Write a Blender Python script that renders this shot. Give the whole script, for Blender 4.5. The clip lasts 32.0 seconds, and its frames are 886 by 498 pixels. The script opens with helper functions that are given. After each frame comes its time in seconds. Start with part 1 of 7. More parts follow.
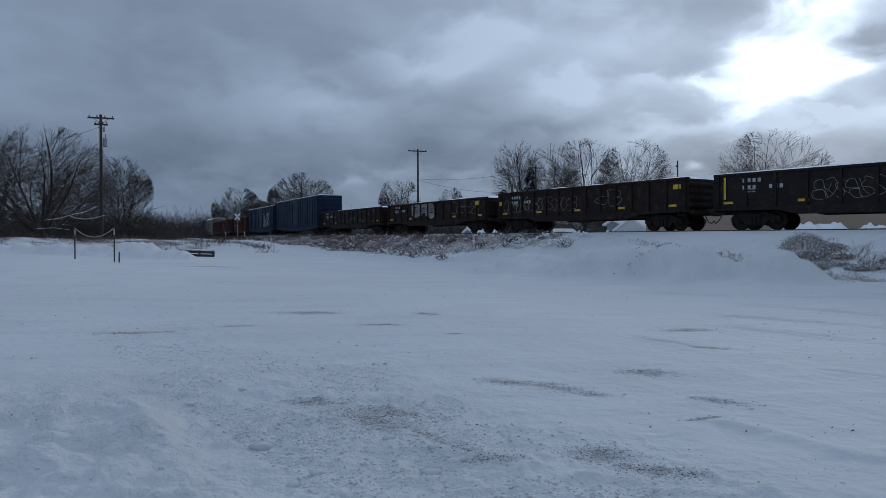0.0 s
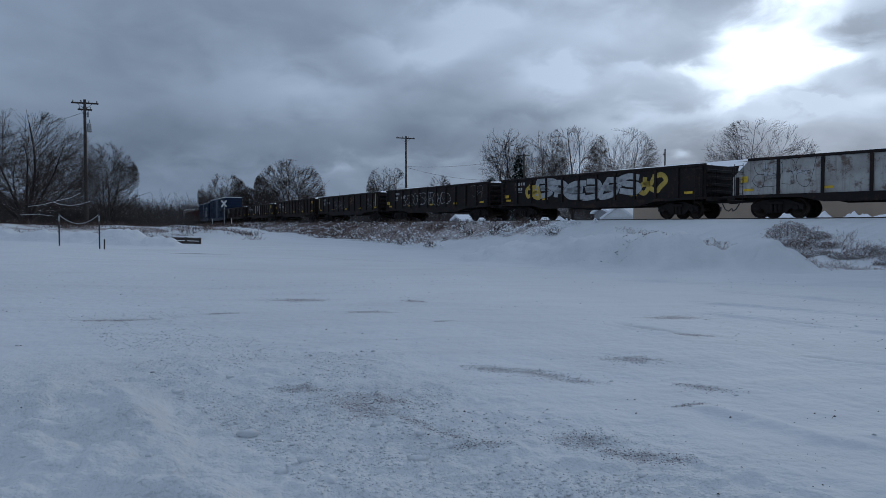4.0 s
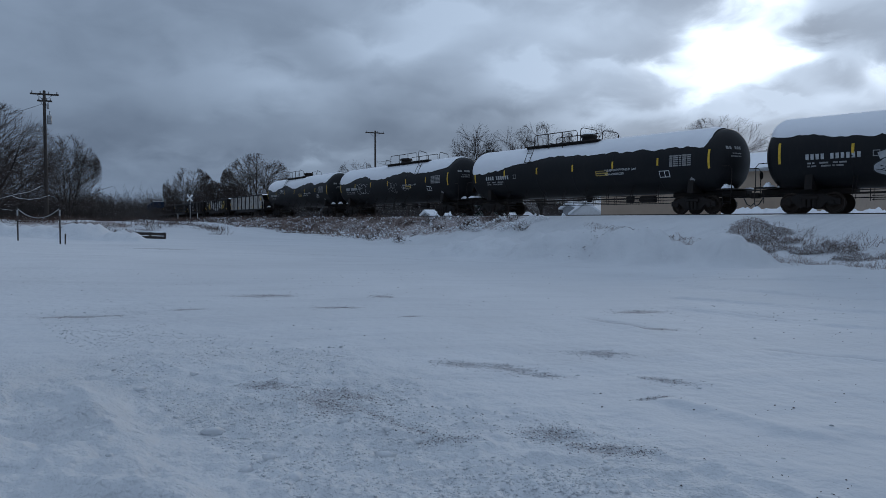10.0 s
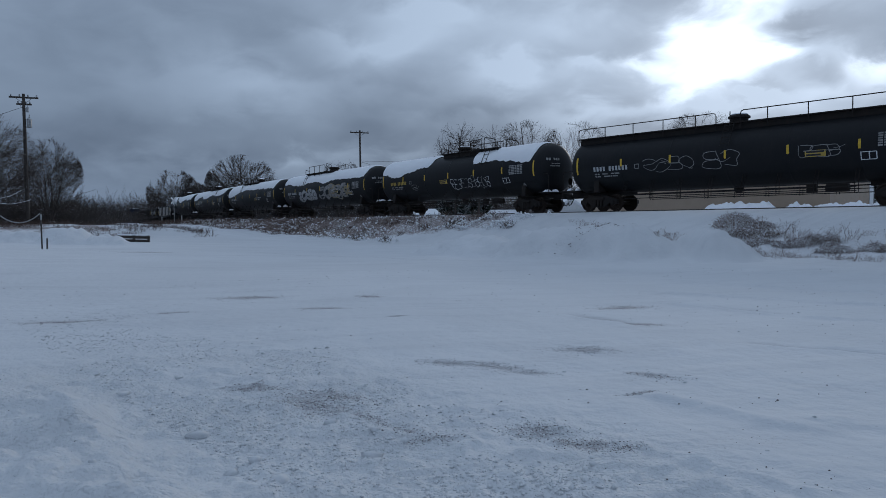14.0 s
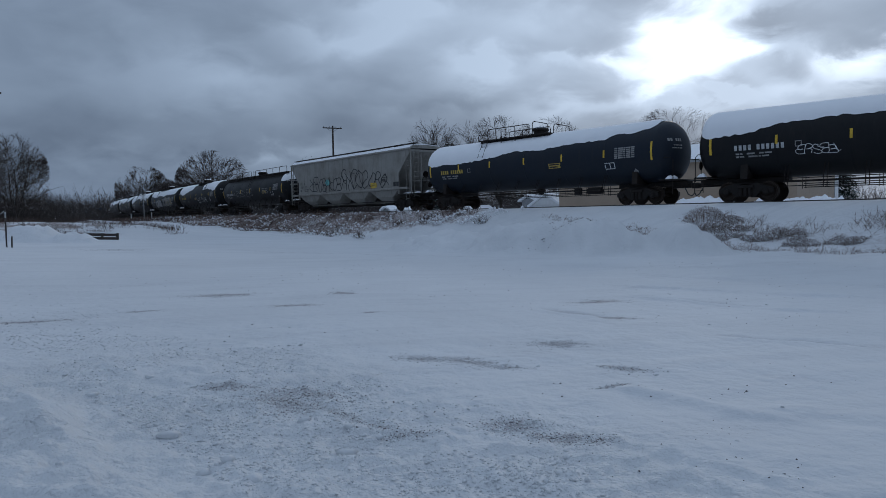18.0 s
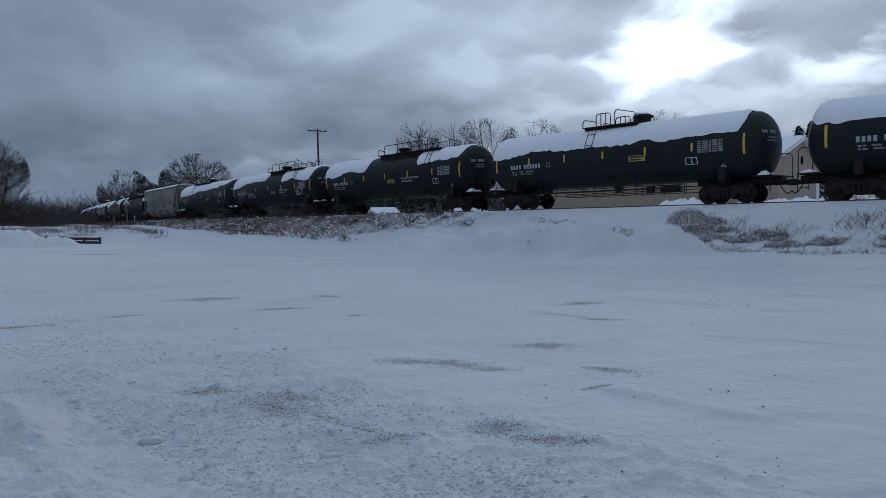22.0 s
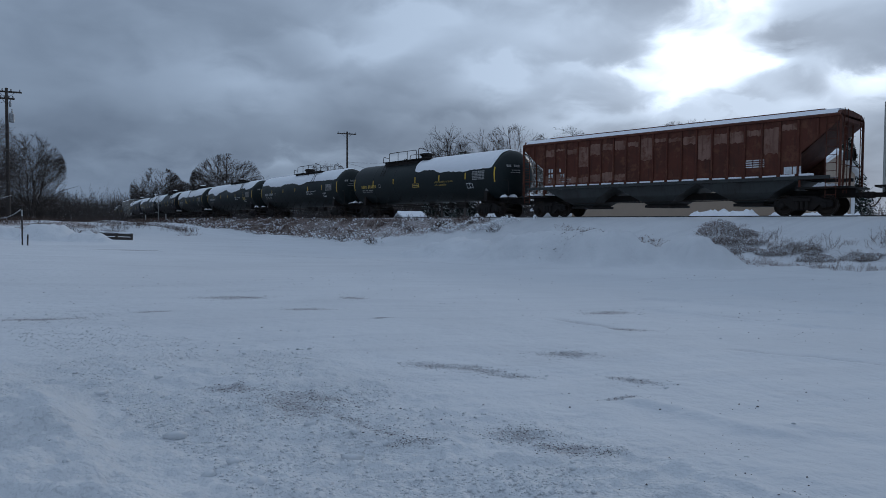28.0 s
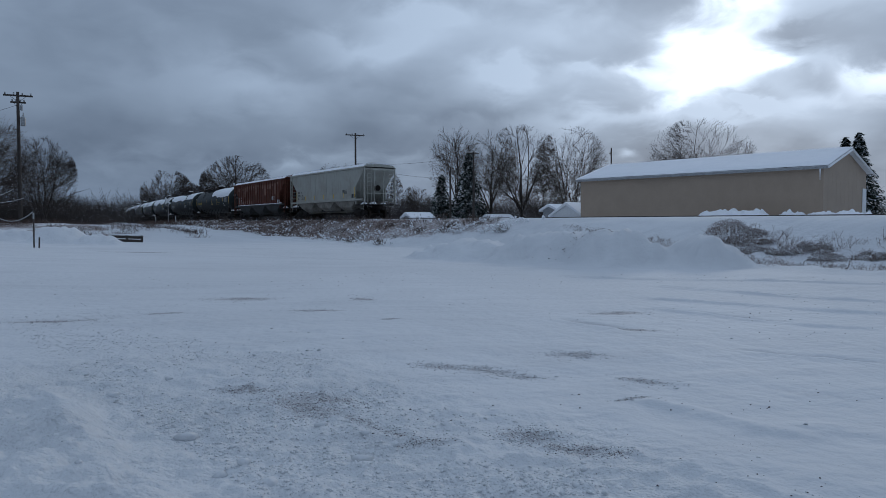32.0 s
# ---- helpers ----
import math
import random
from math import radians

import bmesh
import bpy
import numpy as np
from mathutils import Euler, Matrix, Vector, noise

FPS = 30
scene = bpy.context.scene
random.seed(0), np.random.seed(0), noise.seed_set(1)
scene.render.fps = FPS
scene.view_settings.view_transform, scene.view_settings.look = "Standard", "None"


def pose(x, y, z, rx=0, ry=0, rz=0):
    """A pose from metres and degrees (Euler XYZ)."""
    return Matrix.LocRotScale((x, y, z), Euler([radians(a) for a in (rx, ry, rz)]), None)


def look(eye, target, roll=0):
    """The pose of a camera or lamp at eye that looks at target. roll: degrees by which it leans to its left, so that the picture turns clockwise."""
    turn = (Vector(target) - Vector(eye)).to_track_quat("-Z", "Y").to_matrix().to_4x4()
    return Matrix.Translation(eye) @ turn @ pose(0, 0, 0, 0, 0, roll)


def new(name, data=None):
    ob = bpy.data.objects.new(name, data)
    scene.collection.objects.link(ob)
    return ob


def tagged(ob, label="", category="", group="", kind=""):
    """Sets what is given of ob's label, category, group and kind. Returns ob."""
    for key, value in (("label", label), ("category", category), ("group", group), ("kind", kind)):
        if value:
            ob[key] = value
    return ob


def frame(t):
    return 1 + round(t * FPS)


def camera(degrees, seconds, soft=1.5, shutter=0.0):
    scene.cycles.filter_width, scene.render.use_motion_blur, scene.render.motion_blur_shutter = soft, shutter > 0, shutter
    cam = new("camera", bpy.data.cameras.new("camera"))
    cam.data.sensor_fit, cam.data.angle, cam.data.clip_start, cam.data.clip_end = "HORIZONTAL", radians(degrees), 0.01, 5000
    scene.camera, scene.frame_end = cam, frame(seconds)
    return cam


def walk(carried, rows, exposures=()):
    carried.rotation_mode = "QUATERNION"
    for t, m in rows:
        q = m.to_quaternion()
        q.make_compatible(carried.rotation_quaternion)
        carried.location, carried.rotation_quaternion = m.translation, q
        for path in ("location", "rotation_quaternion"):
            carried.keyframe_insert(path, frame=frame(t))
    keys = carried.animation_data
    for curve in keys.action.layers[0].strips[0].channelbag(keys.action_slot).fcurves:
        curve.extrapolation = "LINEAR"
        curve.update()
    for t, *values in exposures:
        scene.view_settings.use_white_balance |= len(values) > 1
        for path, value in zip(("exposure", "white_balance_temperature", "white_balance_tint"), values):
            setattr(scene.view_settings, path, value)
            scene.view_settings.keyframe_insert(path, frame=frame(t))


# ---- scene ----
cam = camera(65.45, 32.0, 0.6)
PATH = [
    (0.0, pose(-0.030, -0.019, 1.605, 89.10, 0.15, 0.00)),
    (0.5, pose(-0.030, -0.026, 1.609, 88.89, 0.12, -0.01)),
    (1.0, pose(-0.027, -0.019, 1.609, 88.60, 0.26, -0.40)),
    (1.5, pose(-0.029, -0.018, 1.608, 88.71, 0.33, 0.02)),
    (2.0, pose(-0.029, -0.019, 1.605, 88.64, 0.21, -0.22)),
    (2.5, pose(-0.030, -0.018, 1.607, 88.68, 0.27, -0.14)),
    (3.0, pose(-0.032, -0.017, 1.609, 88.46, -0.02, -0.36)),
    (3.5, pose(-0.030, -0.020, 1.608, 88.30, -0.05, -0.73)),
    (5.5, pose(-0.033, -0.009, 1.601, 87.37, -0.35, -1.83)),
    (6.0, pose(-0.030, -0.005, 1.605, 87.58, -0.54, -2.26)),
    (6.5, pose(-0.025, -0.006, 1.605, 87.67, -0.25, -2.00)),
    (7.0, pose(-0.017, -0.009, 1.600, 87.48, 0.02, -2.10)),
    (7.5, pose(-0.011, -0.011, 1.605, 87.44, 0.45, -2.65)),
    (8.0, pose(-0.008, -0.009, 1.604, 87.58, 0.80, -2.72)),
    (8.5, pose(-0.009, -0.007, 1.603, 87.66, 0.47, -2.48)),
    (9.0, pose(-0.014, -0.003, 1.603, 87.75, 0.18, -3.02)),
    (9.5, pose(-0.017, -0.005, 1.602, 87.55, 0.18, -3.42)),
    (10.0, pose(-0.015, -0.005, 1.606, 87.66, -0.10, -3.52)),
    (10.5, pose(-0.016, -0.014, 1.606, 87.95, 0.20, -3.35)),
    (11.0, pose(-0.002, -0.009, 1.612, 87.97, 0.35, -3.39)),
    (11.5, pose(-0.000, -0.014, 1.609, 88.02, 0.30, -3.90)),
    (12.0, pose(-0.005, -0.005, 1.604, 87.98, 0.27, -3.93)),
    (12.5, pose(-0.003, -0.001, 1.604, 87.95, 0.38, -4.15)),
    (13.0, pose(-0.001, -0.003, 1.602, 87.89, 0.35, -4.40)),
    (13.5, pose(-0.003, -0.004, 1.606, 87.65, 0.54, -4.63)),
    (14.0, pose(0.005, 0.002, 1.603, 87.57, 0.71, -4.66)),
    (14.5, pose(-0.002, -0.004, 1.606, 87.39, 0.58, -5.08)),
    (16.5, pose(0.009, -0.001, 1.605, 87.36, 1.10, -6.08)),
    (17.0, pose(0.019, 0.006, 1.604, 87.36, 1.10, -6.29)),
    (17.5, pose(0.015, 0.005, 1.601, 87.23, 1.13, -6.62)),
    (18.0, pose(0.012, 0.008, 1.604, 87.17, 1.00, -6.81)),
    (18.5, pose(0.014, 0.010, 1.606, 87.16, 0.80, -6.95)),
    (19.0, pose(0.011, 0.005, 1.602, 86.89, 0.81, -7.45)),
    (19.5, pose(0.011, 0.010, 1.601, 86.64, 0.87, -8.00)),
    (20.0, pose(0.016, 0.007, 1.606, 86.64, 0.80, -8.08)),
    (20.5, pose(0.018, 0.005, 1.603, 86.75, 0.85, -8.18)),
    (21.0, pose(0.018, 0.011, 1.603, 86.68, 0.84, -8.50)),
    (21.5, pose(0.012, 0.008, 1.604, 86.74, 0.99, -8.65)),
    (22.0, pose(0.027, -0.005, 1.605, 87.36, 1.22, -7.99)),
    (22.5, pose(0.032, -0.007, 1.603, 87.17, 1.08, -7.78)),
    (23.0, pose(0.035, 0.006, 1.602, 86.93, 0.90, -7.21)),
    (23.5, pose(0.039, 0.011, 1.604, 86.81, 1.07, -7.41)),
    (24.0, pose(0.046, 0.020, 1.606, 86.42, 1.51, -6.77)),
    (24.5, pose(0.041, 0.012, 1.597, 86.61, 1.40, -7.25)),
    (25.0, pose(0.045, 0.010, 1.601, 86.59, 1.26, -6.94)),
    (25.5, pose(0.039, 0.004, 1.602, 86.89, 0.99, -6.66)),
    (27.5, pose(0.010, 0.022, 1.594, 87.39, -0.18, -5.74)),
    (28.0, pose(0.020, 0.016, 1.598, 87.80, -0.24, -5.80)),
    (28.5, pose(0.014, 0.020, 1.598, 87.79, -0.19, -5.48)),
    (29.0, pose(0.016, 0.021, 1.594, 87.66, -0.19, -5.39)),
    (29.5, pose(0.019, 0.018, 1.599, 87.55, -0.22, -5.17)),
    (30.0, pose(0.021, 0.012, 1.600, 87.91, -0.19, -5.12)),
    (30.5, pose(0.022, 0.017, 1.596, 87.75, 0.20, -5.01)),
    (31.0, pose(0.024, 0.020, 1.595, 87.57, 0.40, -5.27)),
    (31.5, pose(0.023, 0.022, 1.598, 87.48, 0.33, -5.06)),
    (32.0, pose(0.016, 0.017, 1.598, 87.87, 0.03, -5.10)),
]
walk(cam, PATH, [(0.0, 0.0), (32.0, 0.0)])

# the railway and the train, in metres
HEADS = [43.54, 32.03, 28.28, 26.21, 24.63, 23.04, 21.42, 19.78, 18.12, 16.45, 14.78, 13.11]
LINE_X, LINE_Y = 16.35, 34.07
FRONT_T1, SPEED, GAIN = -66.31, 12.509, 0.0338
ORDER = ['BX2', 'BX1', 'G1', 'G2', 'G3', 'G4', 'G5', 'G6', 'G7', 'T1', 'T2', 'T3', 'T4', 'T5', 'T6', 'H1', 'T7', 'T8', 'T9', 'T10', 'T11', 'T12', 'T13', 'H2', 'H3']
LENGTHS = {'BX2': 20.06, 'BX1': 21.16, 'G1': 18.33, 'G2': 17.72, 'G3': 17.27, 'G4': 17.56, 'G5': 17.2, 'G6': 17.27, 'G7': 17.32, 'T1': 20.94, 'T2': 20.63, 'T3': 20.58, 'T4': 20.97, 'T5': 20.32, 'T6': 20.46, 'H1': 21.1, 'T7': 20.38, 'T8': 20.2, 'T9': 19.9, 'T10': 18.0, 'T11': 21.23, 'T12': 21.01, 'T13': 20.56, 'H2': 18.95, 'H3': 17.0}

# ---- light ----
SUN_AZ, SUN_EL = radians(29), radians(15)      # right of straight ahead, above the horizon
SUN_DIR = Vector((math.sin(SUN_AZ) * math.cos(SUN_EL), math.cos(SUN_AZ) * math.cos(SUN_EL), math.sin(SUN_EL)))


class Nodes:
    """A short way to write node trees."""

    def __init__(self, tree):
        self.t = tree
        self.t.nodes.clear()

    def n(self, kind, **sets):
        node = self.t.nodes.new(kind)
        for key, value in sets.items():
            if key == "ins":
                for k, v in value.items():
                    self.put(node.inputs[k], v)
            else:
                setattr(node, key, value)
        return node

    def put(self, socket, v):
        if isinstance(v, bpy.types.NodeSocket):
            self.t.links.new(v, socket)
        elif isinstance(v, bpy.types.Node):
            self.t.links.new(v.outputs[0], socket)
        else:
            socket.default_value = v

    def math(self, op, a, b=0.0, c=0.0, clamp=False):
        m = self.n("ShaderNodeMath", operation=op, use_clamp=clamp)
        for s, v in zip(m.inputs, (a, b, c)):
            self.put(s, v)
        return m.outputs[0]

    def vmath(self, op, a, b=(0, 0, 0)):
        m = self.n("ShaderNodeVectorMath", operation=op)
        self.put(m.inputs[0], a)
        self.put(m.inputs[1], b)
        return m

    def mix(self, fac, a, b, blend="MIX"):
        m = self.n("ShaderNodeMix", data_type="RGBA", blend_type=blend)
        self.put(m.inputs[0], fac)
        for s, v in ((m.inputs[6], a), (m.inputs[7], b)):
            self.put(s, (*v, 1) if isinstance(v, tuple) and len(v) == 3 else v)
        return m.outputs[2]

    def noise(self, vec, scale, detail=4, rough=0.55, dist=0.0):
        t = self.n("ShaderNodeTexNoise", ins={"Scale": scale, "Detail": detail, "Roughness": rough, "Distortion": dist})
        self.put(t.inputs["Vector"], vec)
        return t.outputs[0]

    def ramp(self, fac, *stops):
        r = self.n("ShaderNodeMapRange", interpolation_type="SMOOTHSTEP")
        for s, v in zip(("Value", "From Min", "From Max", "To Min", "To Max"), (fac, *stops)):
            self.put(r.inputs[s], v)
        return r.outputs[0]


def make_world():
    world = bpy.data.worlds.new("overcast_sky")
    scene.world = world
    world.use_nodes = True
    b = Nodes(world.node_tree)
    way = b.n("ShaderNodeTexCoord").outputs["Generated"]
    part_ = b.n("ShaderNodeSeparateXYZ", ins={"Vector": way})
    up = b.math("MAXIMUM", part_.outputs[2], 0.0)
    # the cloud deck: a curved ceiling, so that it flattens towards the horizon
    lift = b.math("ADD", up, 0.45)
    flat = b.n("ShaderNodeCombineXYZ", ins={"X": b.math("DIVIDE", part_.outputs[0], lift), "Y": b.math("DIVIDE", part_.outputs[1], lift), "Z": b.math("MULTIPLY", up, 1.2)})
    wide = b.noise(flat.outputs[0], 1.3, 2, 0.45)
    mid = b.noise(flat.outputs[0], 3.0, 4, 0.48, 0.15)
    fine = b.noise(flat.outputs[0], 8.0, 6, 0.52, 0.35)
    dens = b.math("ADD", b.math("MULTIPLY", wide, 0.30), b.math("ADD", b.math("MULTIPLY", mid, 0.46), b.math("MULTIPLY", fine, 0.24)))
    thin = b.ramp(dens, 0.64, 0.35, 0.0, 1.0)                # 1 where the deck is thin
    near_sun = b.math("MAXIMUM", b.vmath("DOT_PRODUCT", way, tuple(SUN_DIR)).outputs["Value"], 0.0)
    halo = b.math("POWER", near_sun, 7.0)
    # the deck is even and thick away from the sun, broken near it
    uneven = b.math("MULTIPLY_ADD", b.math("POWER", near_sun, 3.0), 0.34, 0.23, True)
    thin = b.math("MULTIPLY_ADD", b.math("SUBTRACT", thin, 0.42), uneven, 0.42)
    az = b.math("MULTIPLY", b.math("ARCTAN2", part_.outputs[0], part_.outputs[1]), 57.2958)
    el = b.math("MULTIPLY", b.math("ARCSINE", part_.outputs[2]), 57.2958)
    az = b.math("ADD", az, b.math("MULTIPLY", b.math("SUBTRACT", mid, 0.5), 6.0))
    el = b.math("ADD", el, b.math("MULTIPLY", b.math("SUBTRACT", fine, 0.5), 5.0))

    def puffs(rows):
        total = 0.0
        for a, e, sa, se, amount in rows:
            p = b.math("MULTIPLY_ADD", az, 1 / sa, -a / sa)
            q = b.math("MULTIPLY_ADD", el, 1 / se, -e / se)
            d2 = b.math("ADD", b.math("MULTIPLY", p, p), b.math("MULTIPLY", q, q))
            total = b.math("ADD", total, b.math("MULTIPLY", b.math("POWER", 2.71828, b.math("MULTIPLY", d2, -1.0)), amount))
        return total

    # breaks in the deck before the sun, thinner places further off, heavier rolls between
    gap = puffs(((21.6, 11.7, 3.0, 1.1, 0.50), (25.6, 13.4, 3.4, 2.2, 0.85), (25.4, 10.6, 3.2, 1.2, 0.62), (28.6, 15.6, 3.0, 2.2, 0.80), (30.2, 11.8, 2.2, 0.9, 0.62), (23.4, 9.0, 2.6, 0.8, 0.35), (37.4, 10.2, 3.2, 1.2, 0.80), (40.0, 10.8, 3.0, 1.2, 0.6), (34.0, 8.6, 4.0, 0.8, 0.25)))
    light = puffs(((3.1, 16.3, 5.0, 1.4, 0.55), (-0.8, 13.9, 5.0, 1.2, 0.50), (-10.5, 11.0, 4.5, 1.5, 0.32), (10.1, 12.0, 3.2, 1.4, 0.62), (17.0, 11.9, 2.0, 0.8, 0.45), (15.0, 15.5, 6.0, 2.6, 0.40), (32.8, 11.6, 4.0, 1.5, 0.25), (17.0, 8.6, 5.0, 1.2, 0.42), (5.0, 20.0, 20.0, 4.0, 0.30), (26.0, 8.2, 6.0, 1.0, 0.5), (27.0, 12.0, 9.0, 4.5, 0.40), (37.0, 15.5, 7.0, 3.0, 0.62), (20.3, 5.8, 0.8, 0.4, 0.6), (-7.7, 4.8, 1.5, 0.6, 0.4)))
    heavy = puffs(((31.6, 13.9, 2.4, 0.6, 0.42), (35.0, 13.6, 3.2, 1.6, 0.30), (32.6, 10.4, 2.4, 0.7, 0.36), (29.0, 9.3, 1.6, 0.5, 0.32), (-22.0, 5.5, 16.0, 3.0, 0.22), (-20.0, 17.0, 10.0, 4.0, 0.12), (13.5, 13.6, 3.0, 0.9, 0.15), (0.0, 6.5, 30.0, 2.0, 0.28), (8.0, 9.4, 7.0, 0.8, 0.16), (42.0, 14.0, 5.0, 2.0, 0.2)))
    thin = b.math("SUBTRACT", b.math("ADD", thin, light), heavy, clamp=True)
    ragged = b.math("SUBTRACT", b.math("MULTIPLY_ADD", b.math("SUBTRACT", 0.5, b.math("ADD", b.math("MULTIPLY", mid, 0.45), b.math("MULTIPLY", fine, 0.55))), 1.35, gap), b.math("MULTIPLY", heavy, 0.9))
    torn = b.math("MULTIPLY", b.ramp(ragged, -0.10, 1.30, 0.0, 1.0), b.ramp(gap, 0.04, 0.6, 0.0, 1.0))
    deck = b.mix(thin, (0.114, 0.156, 0.228), (0.312, 0.408, 0.552))
    dusk = b.ramp(part_.outputs[2], 0.0, 0.12, 0.0, 1.0)
    deck = b.mix(b.math("MULTIPLY_ADD", dusk, 0.75, 0.25), (0.132, 0.188, 0.280), deck)
    zenith = b.ramp(part_.outputs[2], 0.42, 0.8, 0.0, 1.0)
    deck = b.mix(zenith, deck, (0.375, 0.476, 0.635))
    rim = b.math("MULTIPLY", b.ramp(gap, 0.0, 0.8, 0.0, 1.0), b.math("MULTIPLY_ADD", thin, 0.30, 0.05))
    glow = b.math("ADD", b.math("ADD", b.math("MULTIPLY", halo, b.math("MULTIPLY_ADD", thin, 0.22, 0.02)), rim), b.math("MULTIPLY", b.math("MULTIPLY", torn, b.math("MULTIPLY_ADD", fine, -2.2, 2.10)), 0.60))
    lit = b.n("ShaderNodeVectorMath", operation="SCALE", ins={0: (0.90, 1.02, 1.17), "Scale": glow})
    total = b.vmath("ADD", deck, lit.outputs[0]).outputs[0]
    sky = b.n("ShaderNodeTexSky", sky_type="NISHITA", sun_disc=False, sun_elevation=SUN_EL, sun_rotation=SUN_AZ)
    clear = b.n("ShaderNodeBackground", ins={"Color": sky.outputs[0], "Strength": 0.0015})
    cloud = b.n("ShaderNodeBackground", ins={"Color": total, "Strength": 1.0})
    both = b.n("ShaderNodeAddShader", ins={0: clear.outputs[0], 1: cloud.outputs[0]})
    b.n("ShaderNodeOutputWorld", ins={"Surface": both.outputs[0]})
    sun = bpy.data.lights.new("sun", "SUN")
    sun.energy, sun.angle, sun.color = 0.5, radians(10), (1.0, 0.96, 0.9)
    new("sun", sun).matrix_world = look(SUN_DIR * 100, (0, 0, 0))


make_world()


# ---- materials ----
MATS = {}


def material(name, make):
    if name not in MATS:
        m = bpy.data.materials.new(name)
        m.use_nodes = True
        b = Nodes(m.node_tree)
        make(b)
        MATS[name] = m
    return MATS[name]


def finish(b, colour, rough=0.6, metal=0.0, bump=None, height=0.01, spec=0.5):
    p = b.n("ShaderNodeBsdfPrincipled", ins={"Base Color": (*colour, 1) if isinstance(colour, tuple) else colour, "Roughness": rough, "Metallic": metal, "Specular IOR Level": spec})
    if bump is not None:
        p.inputs["Normal"].default_value = (0, 0, 0)
        b.put(p.inputs["Normal"], b.n("ShaderNodeBump", ins={"Height": bump, "Distance": height, "Strength": 1.0}).outputs[0])
    b.n("ShaderNodeOutputMaterial", ins={"Surface": p.outputs[0]})


def painted(name, colour, dirt=(0.05, 0.04, 0.035), amount=0.45, rough=0.55, streaks=True, rust=None, metal=0.0):
    """Weathered paint on steel: road dirt, vertical streaks and, where asked, rust."""
    def make(b):
        at = b.n("ShaderNodeTexCoord").outputs["Object"]
        rnd = b.n("ShaderNodeObjectInfo").outputs["Random"]
        at = b.vmath("ADD", at, b.n("ShaderNodeCombineXYZ", ins={"X": b.math("MULTIPLY", rnd, 31.0)}).outputs[0]).outputs[0]
        big = b.noise(at, 0.8, 5, 0.6)
        c = b.mix(b.ramp(big, 0.38, 0.72, 0.0, amount), colour, dirt)
        if streaks:
            run = b.noise(b.vmath("MULTIPLY", at, (5.0, 5.0, 0.35)).outputs[0], 1.6, 4, 0.6)
            c = b.mix(b.ramp(run, 0.5, 0.72, 0.0, amount), c, dirt)
        if rust:
            spots = b.noise(at, 2.3, 7, 0.68)
            c = b.mix(b.ramp(spots, 0.50, 0.66, 0.0, 0.85), c, rust)
        grain = b.noise(at, 40.0, 3, 0.6)
        c = b.mix(b.math("MULTIPLY", grain, 0.25), c, dirt)
        finish(b, c, b.math("MULTIPLY_ADD", big, 0.3, rough - 0.15), metal, b.noise(at, 9.0, 4, 0.6), 0.004, 0.18)
    return material(name, make)


